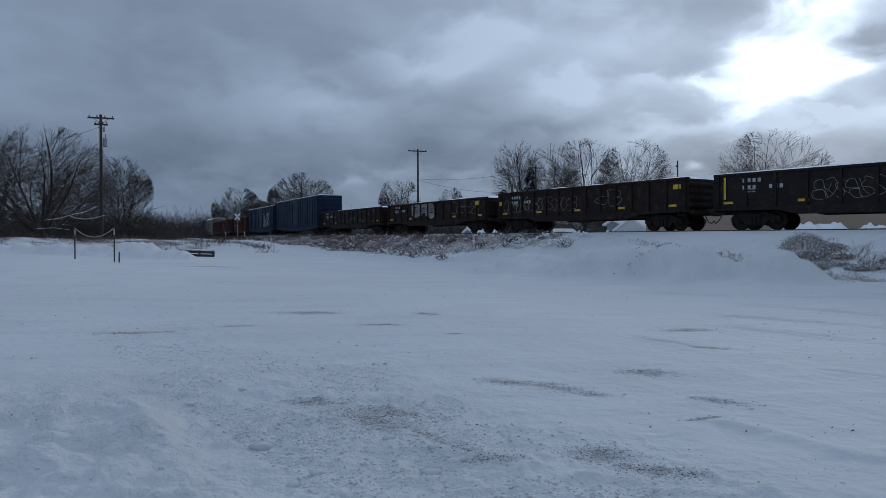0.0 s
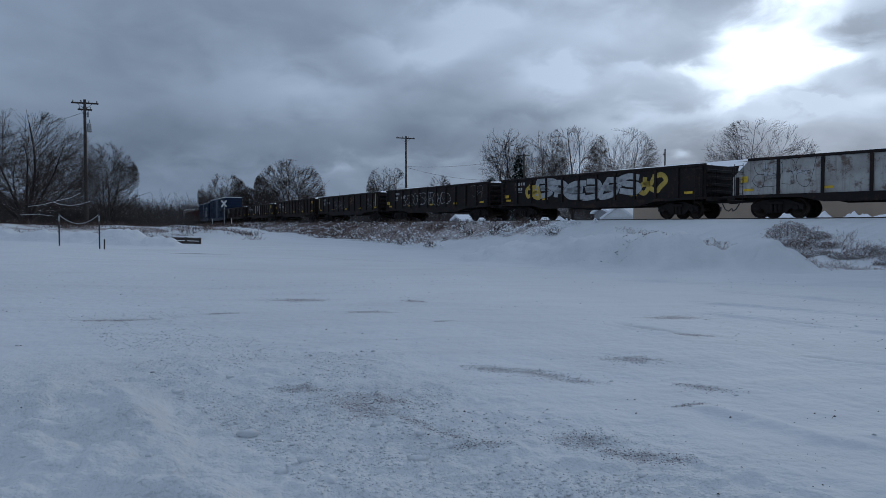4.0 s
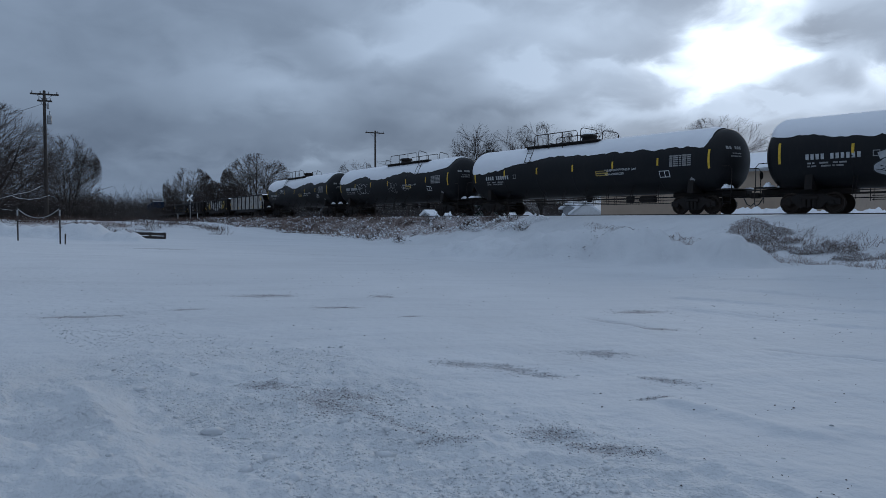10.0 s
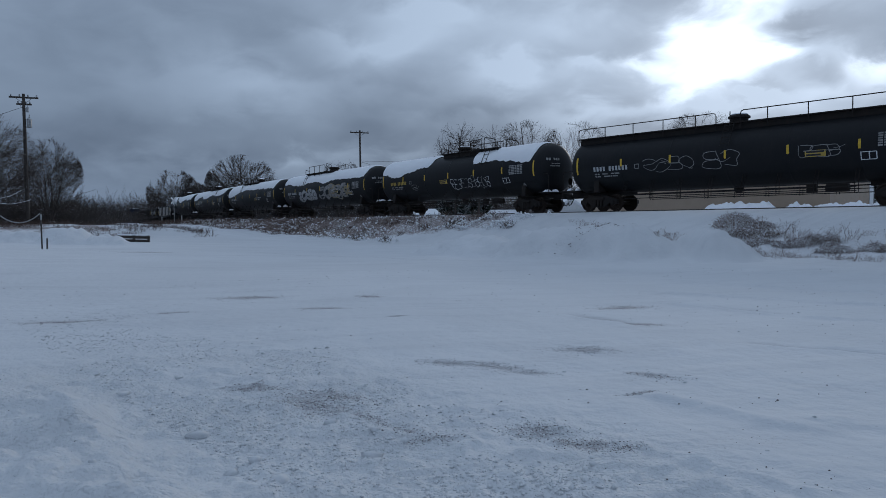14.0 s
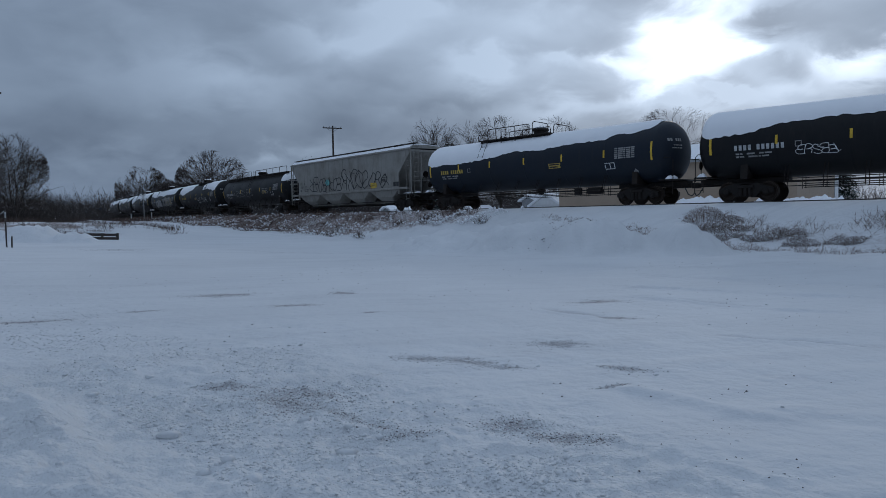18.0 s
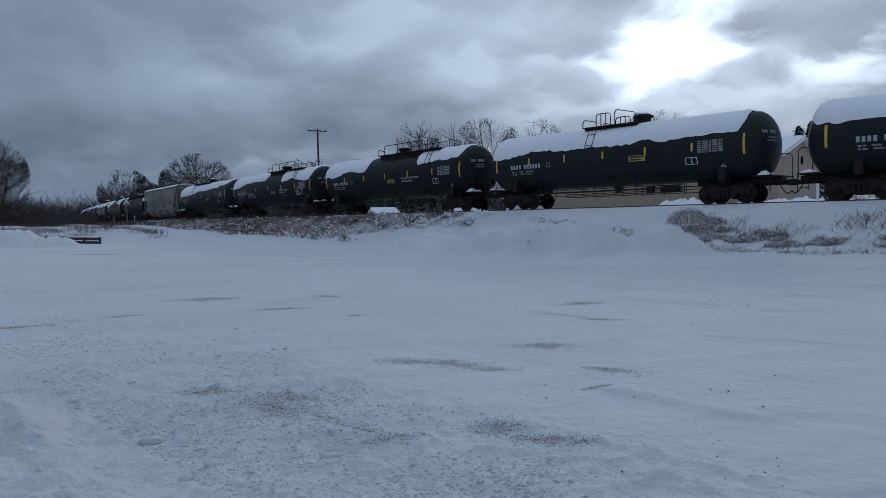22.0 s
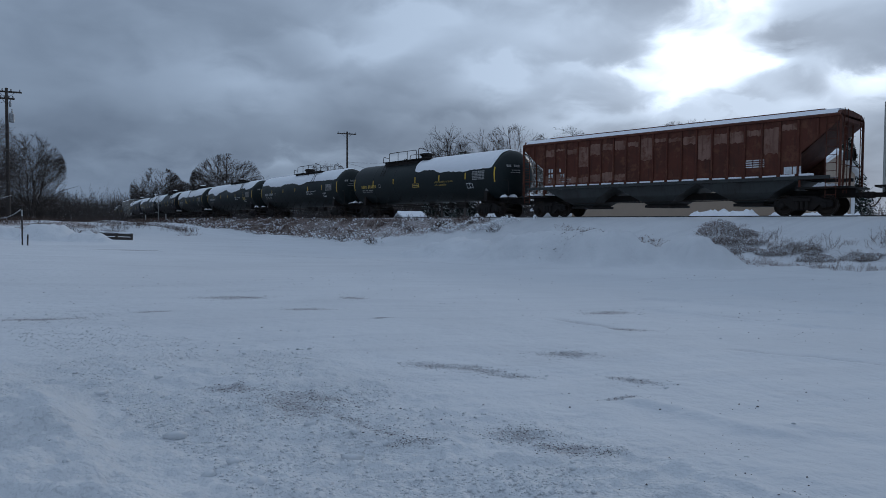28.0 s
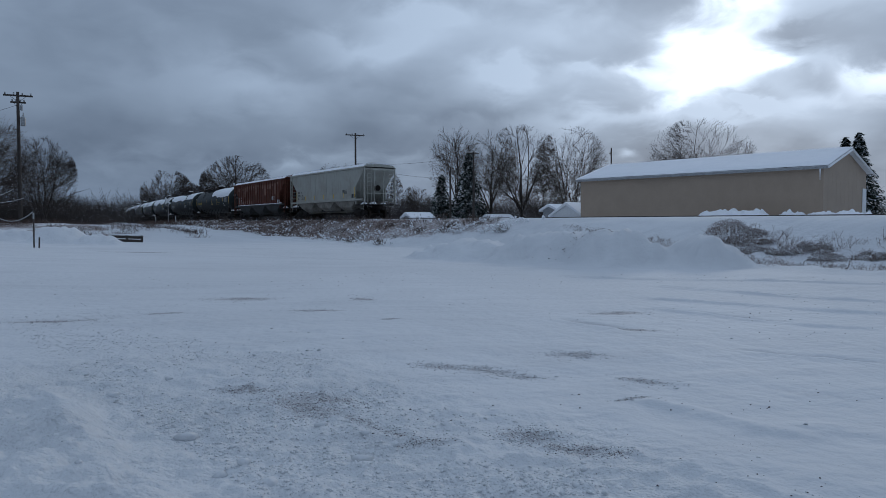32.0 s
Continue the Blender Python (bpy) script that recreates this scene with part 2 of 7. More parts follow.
def snow_ground(b):
    at = b.n("ShaderNodeNewGeometry").outputs["Position"]
    rough = b.n("ShaderNodeAttribute", attribute_name="crumbly").outputs["Fac"]
    low = b.noise(at, 0.10, 3, 0.5)
    mid = b.noise(at, 0.55, 5, 0.6, 0.4)
    clods = b.noise(at, 6.5, 3, 0.5)
    crumbs = b.noise(at, 22.0, 2, 0.5)
    specks = b.noise(at, 42.0, 2, 0.5)
    tracks = b.noise(b.vmath("MULTIPLY", b.n("ShaderNodeVectorRotate", rotation_type="Z_AXIS", ins={"Vector": at, "Angle": radians(-8)}).outputs[0], (0.22, 2.4, 1.0)).outputs[0], 0.8, 2, 0.5, 0.3)
    c = b.mix(b.ramp(low, 0.3, 0.7, 0.0, 1.0), (0.60, 0.62, 0.645), (0.665, 0.685, 0.71))
    c = b.mix(b.ramp(mid, 0.42, 0.62, 0.0, 0.30), c, (0.56, 0.58, 0.605))
    c = b.mix(b.ramp(tracks, 0.52, 0.64, 0.0, 0.30), c, (0.55, 0.57, 0.60))
    c = b.mix(b.math("MULTIPLY", b.ramp(clods, 0.55, 0.70, 0.0, 0.16), b.math("MULTIPLY_ADD", rough, -0.8, 1.0, clamp=True)), c, (0.60, 0.61, 0.63))
    # thin places where grit shows
    thin = b.ramp(b.math("ADD", b.math("MULTIPLY", mid, 0.55), b.math("MULTIPLY", tracks, 0.45)), 0.54, 0.66, 0.0, 1.0)
    thin = b.math("MULTIPLY", thin, b.math("SUBTRACT", 1.0, rough, clamp=True))
    c = b.mix(b.math("MULTIPLY", thin, b.ramp(specks, 0.58, 0.66, 0.0, 0.35)), c, (0.26, 0.25, 0.26))
    c = b.mix(b.ramp(specks, 0.70, 0.76, 0.0, 0.4), c, (0.30, 0.29, 0.30))
    rut = b.n("ShaderNodeAttribute", attribute_name="scraped").outputs["Fac"]
    c = b.mix(b.math("MULTIPLY", rut, b.ramp(crumbs, 0.40, 0.66, 0.35, 0.9)), c, (0.34, 0.34, 0.36))
    # bare gravel where the plough has scraped the yard
    bare = None
    for x, y, rx, ry, turn in BARE:
        off = b.vmath("SUBTRACT", at, (x, y, 0))
        rot = b.n("ShaderNodeVectorRotate", rotation_type="Z_AXIS", ins={"Vector": off.outputs[0], "Angle": radians(-turn)})
        d = b.vmath("LENGTH", b.vmath("MULTIPLY", rot.outputs[0], (1 / rx, 1 / ry, 0)).outputs[0]).outputs["Value"]
        d = b.ramp(d, 1.35, 0.2, 0.0, 1.0)
        bare = d if bare is None else b.math("MAXIMUM", bare, d)
    gate = b.math("ADD", b.math("MULTIPLY", specks, 0.55), b.math("MULTIPLY", clods, 0.45))
    show = b.ramp(b.math("MULTIPLY_ADD", bare, 0.16, gate), 0.56, 0.66, 0.0, 1.0)
    c = b.mix(b.math("MULTIPLY", b.math("MULTIPLY", show, b.math("MINIMUM", bare, 1.0)), 0.50), c, (0.28, 0.245, 0.245))
    # dead grass standing through thin snow on the banks
    turf = b.n("ShaderNodeAttribute", attribute_name="turf").outputs["Fac"]
    blades = b.noise(b.vmath("MULTIPLY", at, (1.0, 1.0, 0.4)).outputs[0], 5.5, 5, 0.72)
    cover = b.ramp(b.math("MULTIPLY_ADD", turf, 0.30, b.math("ADD", b.math("MULTIPLY", blades, 0.7), b.math("MULTIPLY", mid, 0.3))), 0.58, 0.78, 0.0, 0.85)
    c = b.mix(b.math("MULTIPLY", cover, b.math("MINIMUM", b.math("MULTIPLY", turf, 2.0), 1.0)), c, b.mix(crumbs, (0.085, 0.054, 0.046), (0.27, 0.185, 0.155)))
    grains = b.n("ShaderNodeTexVoronoi", feature="SMOOTH_F1", ins={"Vector": at, "Scale": 24.0, "Smoothness": 0.3, "Detail": 1.5, "Roughness": 0.6}).outputs["Distance"]
    grains = b.math("MULTIPLY", b.math("MULTIPLY", grains, rough), -0.30)
    hgt = b.math("ADD", b.math("ADD", grains, b.math("MULTIPLY", crumbs, b.math("MULTIPLY_ADD", rough, 0.22, 0.04))), b.math("ADD", b.math("MULTIPLY", clods, 0.5), b.math("ADD", b.math("MULTIPLY", mid, 0.4), b.math("MULTIPLY", tracks, 0.5))))
    finish(b, c, 0.85, 0.0, hgt, 0.06, 0.2)


# scraped patches of the yard: x, y, half length, half width, turn
BARE = [(-0.66, 5.84, 0.52, 0.27, -38), (-0.48, 6.08, 0.36, 0.17, -20), (-0.22, 5.46, 0.34, 0.08, -42), (0.10, 5.12, 0.22, 0.06, -45), (0.31, 4.78, 0.22, 0.10, -20), (-1.25, 6.35, 0.35, 0.10, -15),
        (0.62, 7.34, 0.35, 0.14, -25), (1.11, 7.14, 0.42, 0.17, -22), (1.47, 6.88, 0.22, 0.08, -30), (2.27, 7.84, 0.42, 0.16, -15), (2.59, 6.55, 0.30, 0.10, -45), (2.23, 5.89, 0.20, 0.05, 15), (3.96, 11.32, 0.55, 0.26, 12), (1.06, 4.95, 0.30, 0.14, -35), (1.30, 4.58, 0.30, 0.13, -25), (1.55, 4.40, 0.14, 0.08, 0),
        (-2.65, 13.54, 0.75, 0.30, -5), (-1.08, 11.69, 0.50, 0.14, -8), (-0.36, 13.16, 0.32, 0.18, -30), (-5.01, 10.96, 0.75, 0.16, 6), (-3.5, 11.5, 0.30, 0.07, 0), (3.6, 9.5, 0.35, 0.12, -30), (-9.9, 29.5, 1.4, 0.35, 5), (0.14, 10.6, 0.15, 0.06, 0)]


def snow_soft(b):
    at = b.n("ShaderNodeTexCoord").outputs["Object"]
    n1, n2 = b.noise(at, 1.3, 4, 0.55), b.noise(at, 22.0, 3, 0.6)
    c = b.mix(n1, (0.80, 0.82, 0.86), (0.88, 0.90, 0.93))
    finish(b, c, 0.7, 0.0, b.math("ADD", n1, b.math("MULTIPLY", n2, 0.15)), 0.03, 0.3)


def plain(name, colour, rough=0.6, metal=0.0, vary=0.35, scale=6.0):
    def make(b):
        at = b.n("ShaderNodeTexCoord").outputs["Object"]
        n1, n2 = b.noise(at, scale, 5, 0.62), b.noise(at, scale * 9, 3, 0.6)
        dark = tuple(v * (1 - vary) for v in colour)
        light = tuple(min(1.0, v * (1 + vary)) for v in colour)
        c = b.mix(b.ramp(b.math("ADD", b.math("MULTIPLY", n1, 0.7), b.math("MULTIPLY", n2, 0.3)), 0.3, 0.7, 0.0, 1.0), dark, light)
        finish(b, c, rough, metal, n2, 0.003)
    return material(name, make)


def wood_like(name, dark, light, frost=0.0):
    """Bark or dry stalks; frost: how much snow lies on the upper sides."""
    def make(b):
        g = b.n("ShaderNodeNewGeometry")
        rnd = b.noise(g.outputs["Position"], 3.0, 4, 0.6)
        c = b.mix(b.math("MULTIPLY_ADD", g.outputs["Random Per Island"], 0.6, b.math("MULTIPLY", rnd, 0.4)), dark, light)
        if frost:
            upz = b.n("ShaderNodeSeparateXYZ", ins={"Vector": g.outputs["Normal"]}).outputs[2]
            f = b.math("MULTIPLY", b.ramp(upz, 0.25, 0.7, 0.0, 1.0), b.ramp(rnd, 0.62 - 0.4 * frost, 0.75 - 0.3 * frost, 0.0, 1.0))
            c = b.mix(f, c, (0.82, 0.84, 0.88))
        finish(b, c, 0.85, 0.0, rnd, 0.01, 0.2)
    return material(name, make)


SNOW_GROUND = material("packed_snow", snow_ground)
SNOW = material("fresh_snow", snow_soft)
BLACK = painted("black_tank_paint", (0.008, 0.0095, 0.012), (0.022, 0.021, 0.021), 0.35, 0.5)
BLUEBLACK = painted("blue_black_tank_paint", (0.011, 0.018, 0.030), (0.026, 0.028, 0.031), 0.35, 0.5)
GREENBLACK = painted("green_black_tank_paint", (0.009, 0.016, 0.017), (0.024, 0.027, 0.028), 0.35, 0.5)
STEEL = painted("sooty_steel", (0.014, 0.013, 0.013), (0.034, 0.024, 0.019), 0.5, 0.65)
WHEEL = painted("worn_wheel_steel", (0.045, 0.034, 0.028), (0.03, 0.022, 0.018), 0.5, 0.5, False, None, 0.5)
BROWN = painted("brown_gondola_paint", (0.022, 0.014, 0.012), (0.013, 0.010, 0.010), 0.55, 0.65, True, (0.055, 0.028, 0.018))
BLACKGON = painted("black_gondola_paint", (0.012, 0.011, 0.012), (0.024, 0.017, 0.015), 0.5, 0.6, True, (0.05, 0.028, 0.02))
SILVER = painted("faded_silver_panel", (0.50, 0.50, 0.485), (0.16, 0.14, 0.125), 0.5, 0.55, True, (0.12, 0.07, 0.05))
BLUE = painted("blue_boxcar_paint", (0.008, 0.024, 0.060), (0.014, 0.018, 0.028), 0.4, 0.5)
REDCAR = painted("faded_red_car_paint", (0.085, 0.016, 0.012), (0.035, 0.018, 0.016), 0.5, 0.6, True, (0.06, 0.024, 0.016))
RUSTRED = painted("rusty_red_hopper_paint", (0.115, 0.035, 0.022), (0.055, 0.026, 0.020), 0.6, 0.65, True, (0.16, 0.066, 0.040))
FADED = painted("sun_faded_patch", (0.27, 0.155, 0.12), (0.10, 0.045, 0.032), 0.75, 0.7, True, (0.13, 0.052, 0.034))
DARKGREY = painted("dark_grey_hopper_paint", (0.055, 0.060, 0.060), (0.035, 0.030, 0.027), 0.6, 0.6)
GREY = painted("light_grey_hopper_paint", (0.40, 0.41, 0.375), (0.22, 0.185, 0.15), 0.35, 0.55)
DIRTYGREY = painted("grimy_grey_hopper_paint", (0.31, 0.295, 0.26), (0.08, 0.062, 0.05), 0.6, 0.65)
BEIGE = painted("weathered_grey_hopper_paint", (0.30, 0.295, 0.275), (0.13, 0.115, 0.10), 0.5, 0.55)
YELLOW = plain("yellow_reflector", (0.62, 0.40, 0.03), 0.5, 0, 0.25)
DECAL = plain("worn_white_lettering", (0.62, 0.64, 0.66), 0.6, 0, 0.25, 3)
MARKING = plain("dusty_white_lettering", (0.40, 0.415, 0.43), 0.65, 0, 0.3, 5)
DULLDECAL = plain("dirty_grey_lettering", (0.24, 0.24, 0.24), 0.7, 0, 0.4, 3)
GOLD = plain("yellow_lettering", (0.45, 0.32, 0.06), 0.6, 0, 0.3, 3)
INK = plain("black_spray_paint", (0.012, 0.012, 0.014), 0.5, 0, 0.4)
CHROME = plain("silver_spray_paint", (0.36, 0.375, 0.39), 0.45, 0, 0.25)
TEAL = plain("teal_spray_paint", (0.10, 0.36, 0.36), 0.55)
PINK = plain("rose_spray_paint", (0.45, 0.26, 0.24), 0.55)
SKYBLUE = plain("blue_spray_paint", (0.10, 0.30, 0.50), 0.55)
ORANGE = plain("orange_spray_paint", (0.45, 0.16, 0.04), 0.55)
OCHRE = plain("dull_ochre_spray_paint", (0.26, 0.20, 0.10), 0.6)
TAN = plain("tan_metal_siding", (0.37, 0.285, 0.215), 0.6, 0, 0.06, 0.7)
WHITE = plain("white_trim_paint", (0.72, 0.73, 0.74), 0.5, 0, 0.08)
RAILSTEEL = plain("rail_steel", (0.07, 0.06, 0.055), 0.4, 0.6)
POLEWOOD = plain("weathered_pole_wood", (0.050, 0.041, 0.036), 0.85, 0, 0.3, 4)
GALV = plain("galvanised_metal", (0.32, 0.33, 0.34), 0.5, 0.5)
BARK = wood_like("winter_bark", (0.034, 0.029, 0.027), (0.085, 0.071, 0.065), 0.12)
TWIG = wood_like("fine_bare_twigs", (0.042, 0.034, 0.032), (0.105, 0.085, 0.078), 0.2)
GREYTWIG = wood_like("frosted_bare_twigs", (0.040, 0.034, 0.033), (0.10, 0.085, 0.08), 0.35)
WEED = wood_like("dry_brown_weeds", (0.040, 0.029, 0.025), (0.16, 0.105, 0.085), 0.25)
GRASS = wood_like("dry_tan_grass", (0.10, 0.070, 0.058), (0.25, 0.18, 0.15), 0.0)
CANE = wood_like("reddish_brown_canes", (0.070, 0.042, 0.034), (0.21, 0.13, 0.10), 0.3)
NEEDLE = wood_like("dark_spruce_needles", (0.010, 0.020, 0.016), (0.028, 0.048, 0.036), 0.35)
BRUSH = wood_like("snow_dusted_brush", (0.11, 0.078, 0.066), (0.36, 0.27, 0.235), 0.9)
CRUMB = plain("loose_snow_crumbs", (0.63, 0.65, 0.675), 0.85, 0, 0.05, 9.0)
STONE = plain("frozen_gravel", (0.112, 0.096, 0.102), 0.8, 0, 0.5, 30.0)


# ---- mesh helpers ----
class Geo:
    """Collects vertices and faces of one part."""

    def __init__(self):
        self.v, self.f = [], []

    def add(self, verts, faces):
        k = len(self.v)
        self.v += [tuple(p) for p in verts]
        self.f += [tuple(i + k for i in q) for q in faces]
        return self

    def box(self, x0, x1, y0, y1, z0, z1, c=0.0, m=None):
        """A box with its edges cut back by c."""
        if c <= 0:
            v = [(x, y, z) for x in (x0, x1) for y in (y0, y1) for z in (z0, z1)]
            f = [(0, 1, 3, 2), (4, 6, 7, 5), (0, 4, 5, 1), (2, 3, 7, 6), (0, 2, 6, 4), (1, 5, 7, 3)]
        else:
            c = min(c, 0.45 * min(x1 - x0, y1 - y0, z1 - z0))
            v, f, idx = [], [], {}
            lo, hi = (x0, y0, z0), (x1, y1, z1)
            for i in (0, 1):
                for j in (0, 1):
                    for k in (0, 1):
                        for ax in range(3):
                            p = [(lo, hi)[s][n] + (0 if n == ax else (c if s == 0 else -c)) for n, s in enumerate((i, j, k))]
                            idx[i, j, k, ax] = len(v)
                            v.append(tuple(p))
            for ax in range(3):
                a1, a2 = [n for n in range(3) if n != ax]
                for s in (0, 1):
                    ring = []
                    for q, r in ((0, 0), (1, 0), (1, 1), (0, 1)):
                        key = [0, 0, 0]
                        key[ax], key[a1], key[a2] = s, q, r
                        ring.append(idx[(*key, ax)])
                    f.append(tuple(ring))
                for q in (0, 1):
                    for r in (0, 1):
                        ks = []
                        for s in (0, 1):
                            key = [0, 0, 0]
                            key[ax], key[a1], key[a2] = s, q, r
                            ks.append(tuple(key))
                        f.append((idx[(*ks[0], a1)], idx[(*ks[1], a1)], idx[(*ks[1], a2)], idx[(*ks[0], a2)]))
            for i in (0, 1):
                for j in (0, 1):
                    for k in (0, 1):
                        f.append(tuple(idx[i, j, k, ax] for ax in range(3)))
        if m is not None:
            v = [tuple(m @ Vector(p)) for p in v]
        return self.add(v, f)

    def tube(self, pts, r, sides=6, r1=None, caps=True):
        """A round bar along points; r to r1."""
        pts = [Vector(p) for p in pts]
        r1 = r if r1 is None else r1
        rings = []
        for i, p in enumerate(pts):
            d = (pts[min(i + 1, len(pts) - 1)] - pts[max(i - 1, 0)])
            d = d.normalized() if d.length > 1e-9 else Vector((0, 0, 1))
            a = d.cross(Vector((0, 0, 1)) if abs(d.z) < 0.9 else Vector((1, 0, 0))).normalized()
            bb = d.cross(a)
            rr = r + (r1 - r) * i / max(1, len(pts) - 1)
            rings.append([p + (a * math.cos(t) + bb * math.sin(t)) * rr for t in (2 * math.pi * k / sides for k in range(sides))])
        v = [p for ring in rings for p in ring]
        f = [(i * sides + k, i * sides + (k + 1) % sides, (i + 1) * sides + (k + 1) % sides, (i + 1) * sides + k) for i in range(len(pts) - 1) for k in range(sides)]
        if caps:
            f += [tuple(range(sides))[::-1], tuple((len(pts) - 1) * sides + k for k in range(sides))]
        return self.add(v, f)

    def lathe(self, prof, axis="x", sides=24, at=(0, 0, 0)):
        """A turned body: prof is a list of (along, radius)."""
        v, f = [], []
        for a, r in prof:
            for k in range(sides):
                t = 2 * math.pi * k / sides
                c, s = r * math.cos(t), r * math.sin(t)
                p = {"x": (a, c, s), "y": (c, a, s), "z": (c, s, a)}[axis]
                v.append((p[0] + at[0], p[1] + at[1], p[2] + at[2]))
        n = len(prof)
        f = [(i * sides + k, i * sides + (k + 1) % sides, (i + 1) * sides + (k + 1) % sides, (i + 1) * sides + k) for i in range(n - 1) for k in range(sides)]
        f += [tuple(range(sides)), tuple((n - 1) * sides + k for k in range(sides))]
        return self.add(v, f)

    def prism(self, poly, x0, x1, axis="x"):
        """A flat outline (two coordinates) drawn out along an axis."""
        n = len(poly)
        to = {"x": lambda a, p: (a, p[0], p[1]), "y": lambda a, p: (p[0], a, p[1]), "z": lambda a, p: (p[0], p[1], a)}[axis]
        v = [to(x0, p) for p in poly] + [to(x1, p) for p in poly]
        f = [(i, (i + 1) % n, n + (i + 1) % n, n + i) for i in range(n)] + [tuple(range(n))[::-1], tuple(range(n, 2 * n))]
        return self.add(v, f)

    def mesh(self, name, smooth=False):
        me = bpy.data.meshes.new(name)
        me.from_pydata(self.v, [], self.f)
        bm = bmesh.new()
        bm.from_mesh(me)
        if len(self.f) < 4000:
            bmesh.ops.recalc_face_normals(bm, faces=bm.faces)
        bm.to_mesh(me)
        bm.free()
        if smooth:
            me.shade_smooth()
            me.set_sharp_from_angle(angle=radians(38))
        return me


def part(name, geo, mat, parent=None, label="", smooth=False):
    me = geo.mesh(name, smooth) if isinstance(geo, Geo) else geo
    if not me.materials:
        me.materials.append(mat)
    ob = new(name, me)
    if parent is not None:
        ob.parent = parent
    if label:
        ob["label"] = label
    return ob


def thing(name, label, category, group="", kind=""):
    ob = new(name)
    ob.empty_display_size = 0.3
    return tagged(ob, label, category, group, kind)


def fast_mesh(name, verts, faces):
    """A large mesh from arrays, all faces with the same number of corners."""
    verts, faces = np.asarray(verts, np.float32), np.asarray(faces, np.int32)
    me = bpy.data.meshes.new(name)
    k = faces.shape[1]
    me.vertices.add(len(verts))
    me.vertices.foreach_set("co", verts.ravel())
    me.loops.add(faces.size)
    me.loops.foreach_set("vertex_index", faces.ravel())
    me.polygons.add(len(faces))
    me.polygons.foreach_set("loop_start", np.arange(0, faces.size, k, dtype=np.int32))
    me.update(calc_edges=True)
    me.validate()
    return me


def bars_mesh(segs, sides=3):
    """Thin tapered bars: arrays of start, end, start radius, end radius."""
    p0, p1, r0, r1 = (np.asarray(a, float) for a in segs)
    d = p1 - p0
    d /= np.maximum(np.linalg.norm(d, axis=1, keepdims=True), 1e-9)
    ref = np.where(np.abs(d[:, 2:3]) < 0.9, np.array([[0, 0, 1.0]]), np.array([[1.0, 0, 0]]))
    a = np.cross(d, ref)
    a /= np.linalg.norm(a, axis=1, keepdims=True)
    b = np.cross(d, a)
    out = []
    for p, r in ((p0, r0), (p1, r1)):
        for k in range(sides):
            t = 2 * math.pi * k / sides
            out.append(p + (a * math.cos(t) + b * math.sin(t)) * r[:, None])
    v = np.stack(out, 1).reshape(-1, 3)
    base = np.arange(len(p0))[:, None, None] * 2 * sides
    q = np.array([[k, (k + 1) % sides, sides + (k + 1) % sides, sides + k] for k in range(sides)])
    return v, (base + q[None]).reshape(-1, 4)


# ---- the line of the railway ----
RAIL_Z = 1.98                      # top of rail above the yard at the eye
KNOTS = np.linspace(-20, 400, 12)
HEADING = np.radians(HEADS)        # turned left from straight ahead
_u = np.arange(-800.0, 901.0)
_h = np.interp(_u, KNOTS, HEADING)
_dx, _dy = -np.sin(_h), np.cos(_h)
_x = np.concatenate([[0], np.cumsum((_dx[1:] + _dx[:-1]) / 2)])
_y = np.concatenate([[0], np.cumsum((_dy[1:] + _dy[:-1]) / 2)])
_x += LINE_X - _x[800]
_y += LINE_Y - _y[800]


def line(u, side=0.0):
    """The place u metres along the railway, side metres towards the yard, and the heading."""
    h = np.interp(u, _u, _h)
    return np.interp(u, _u, _x) - np.cos(h) * side, np.interp(u, _u, _y) - np.sin(h) * side, h


def line_distance(x, y):
    """How far points lie from the railway (plus: on the yard's side) and where along it."""
    best, side, along = np.full(x.shape, 1e9), np.zeros(x.shape), np.zeros(x.shape)
    for k in range(0, len(_u), 4):
        ex, ey = x - _x[k], y - _y[k]
        d2 = ex * ex + ey * ey
        m = d2 < best
        best[m] = d2[m]
        side[m] = (-np.cos(_h[k]) * ex - np.sin(_h[k]) * ey)[m]
        along[m] = _u[k] + (-np.sin(_h[k]) * ex + np.cos(_h[k]) * ey)[m]
    far = np.sqrt(best)
    return np.where(far > 30, np.sign(side) * far, side), along


def smooth01(t):
    t = np.clip(t, 0, 1)
    return t * t * (3 - 2 * t)


_grid = np.random.RandomState(4).rand(6, 64, 64)


def wobble(x, y, size, layer=0):
    """Smooth value noise between -1 and 1."""
    x, y = np.asarray(x, float) / size, np.asarray(y, float) / size
    i, j = np.floor(x).astype(int), np.floor(y).astype(int)
    fx, fy = smooth01(x - i), smooth01(y - j)
    g = _grid[layer]
    a, b = g[i % 64, j % 64], g[(i + 1) % 64, j % 64]
    c, d = g[i % 64, (j + 1) % 64], g[(i + 1) % 64, (j + 1) % 64]
    return ((a * (1 - fx) + b * fx) * (1 - fy) + (c * (1 - fx) + d * fx) * fy) * 2 - 1


# ploughed snow heaps: x, y, height, half length, half width, turn in degrees
HEAPS = [(6.9, 26.5, 1.08, 2.8, 2.2, -20), (4.2, 29.5, 0.75, 3.0, 2.2, -30), (8.9, 24.6, 1.18, 2.7, 1.8, -20), (11.3, 23.7, 0.98, 1.8, 1.4, -25),
         (-16.3, 36.5, 0.65, 1.6, 1.3, 0), (-14.2, 36.2, 0.42, 1.8, 1.0, -10), (-15.2, 39.0, 0.40, 1.3, 0.9, -10), (-20.0, 38.0, 0.45, 4.0, 1.6, 5), (-26.0, 40.0, 0.4, 5.0, 1.5, 10)]


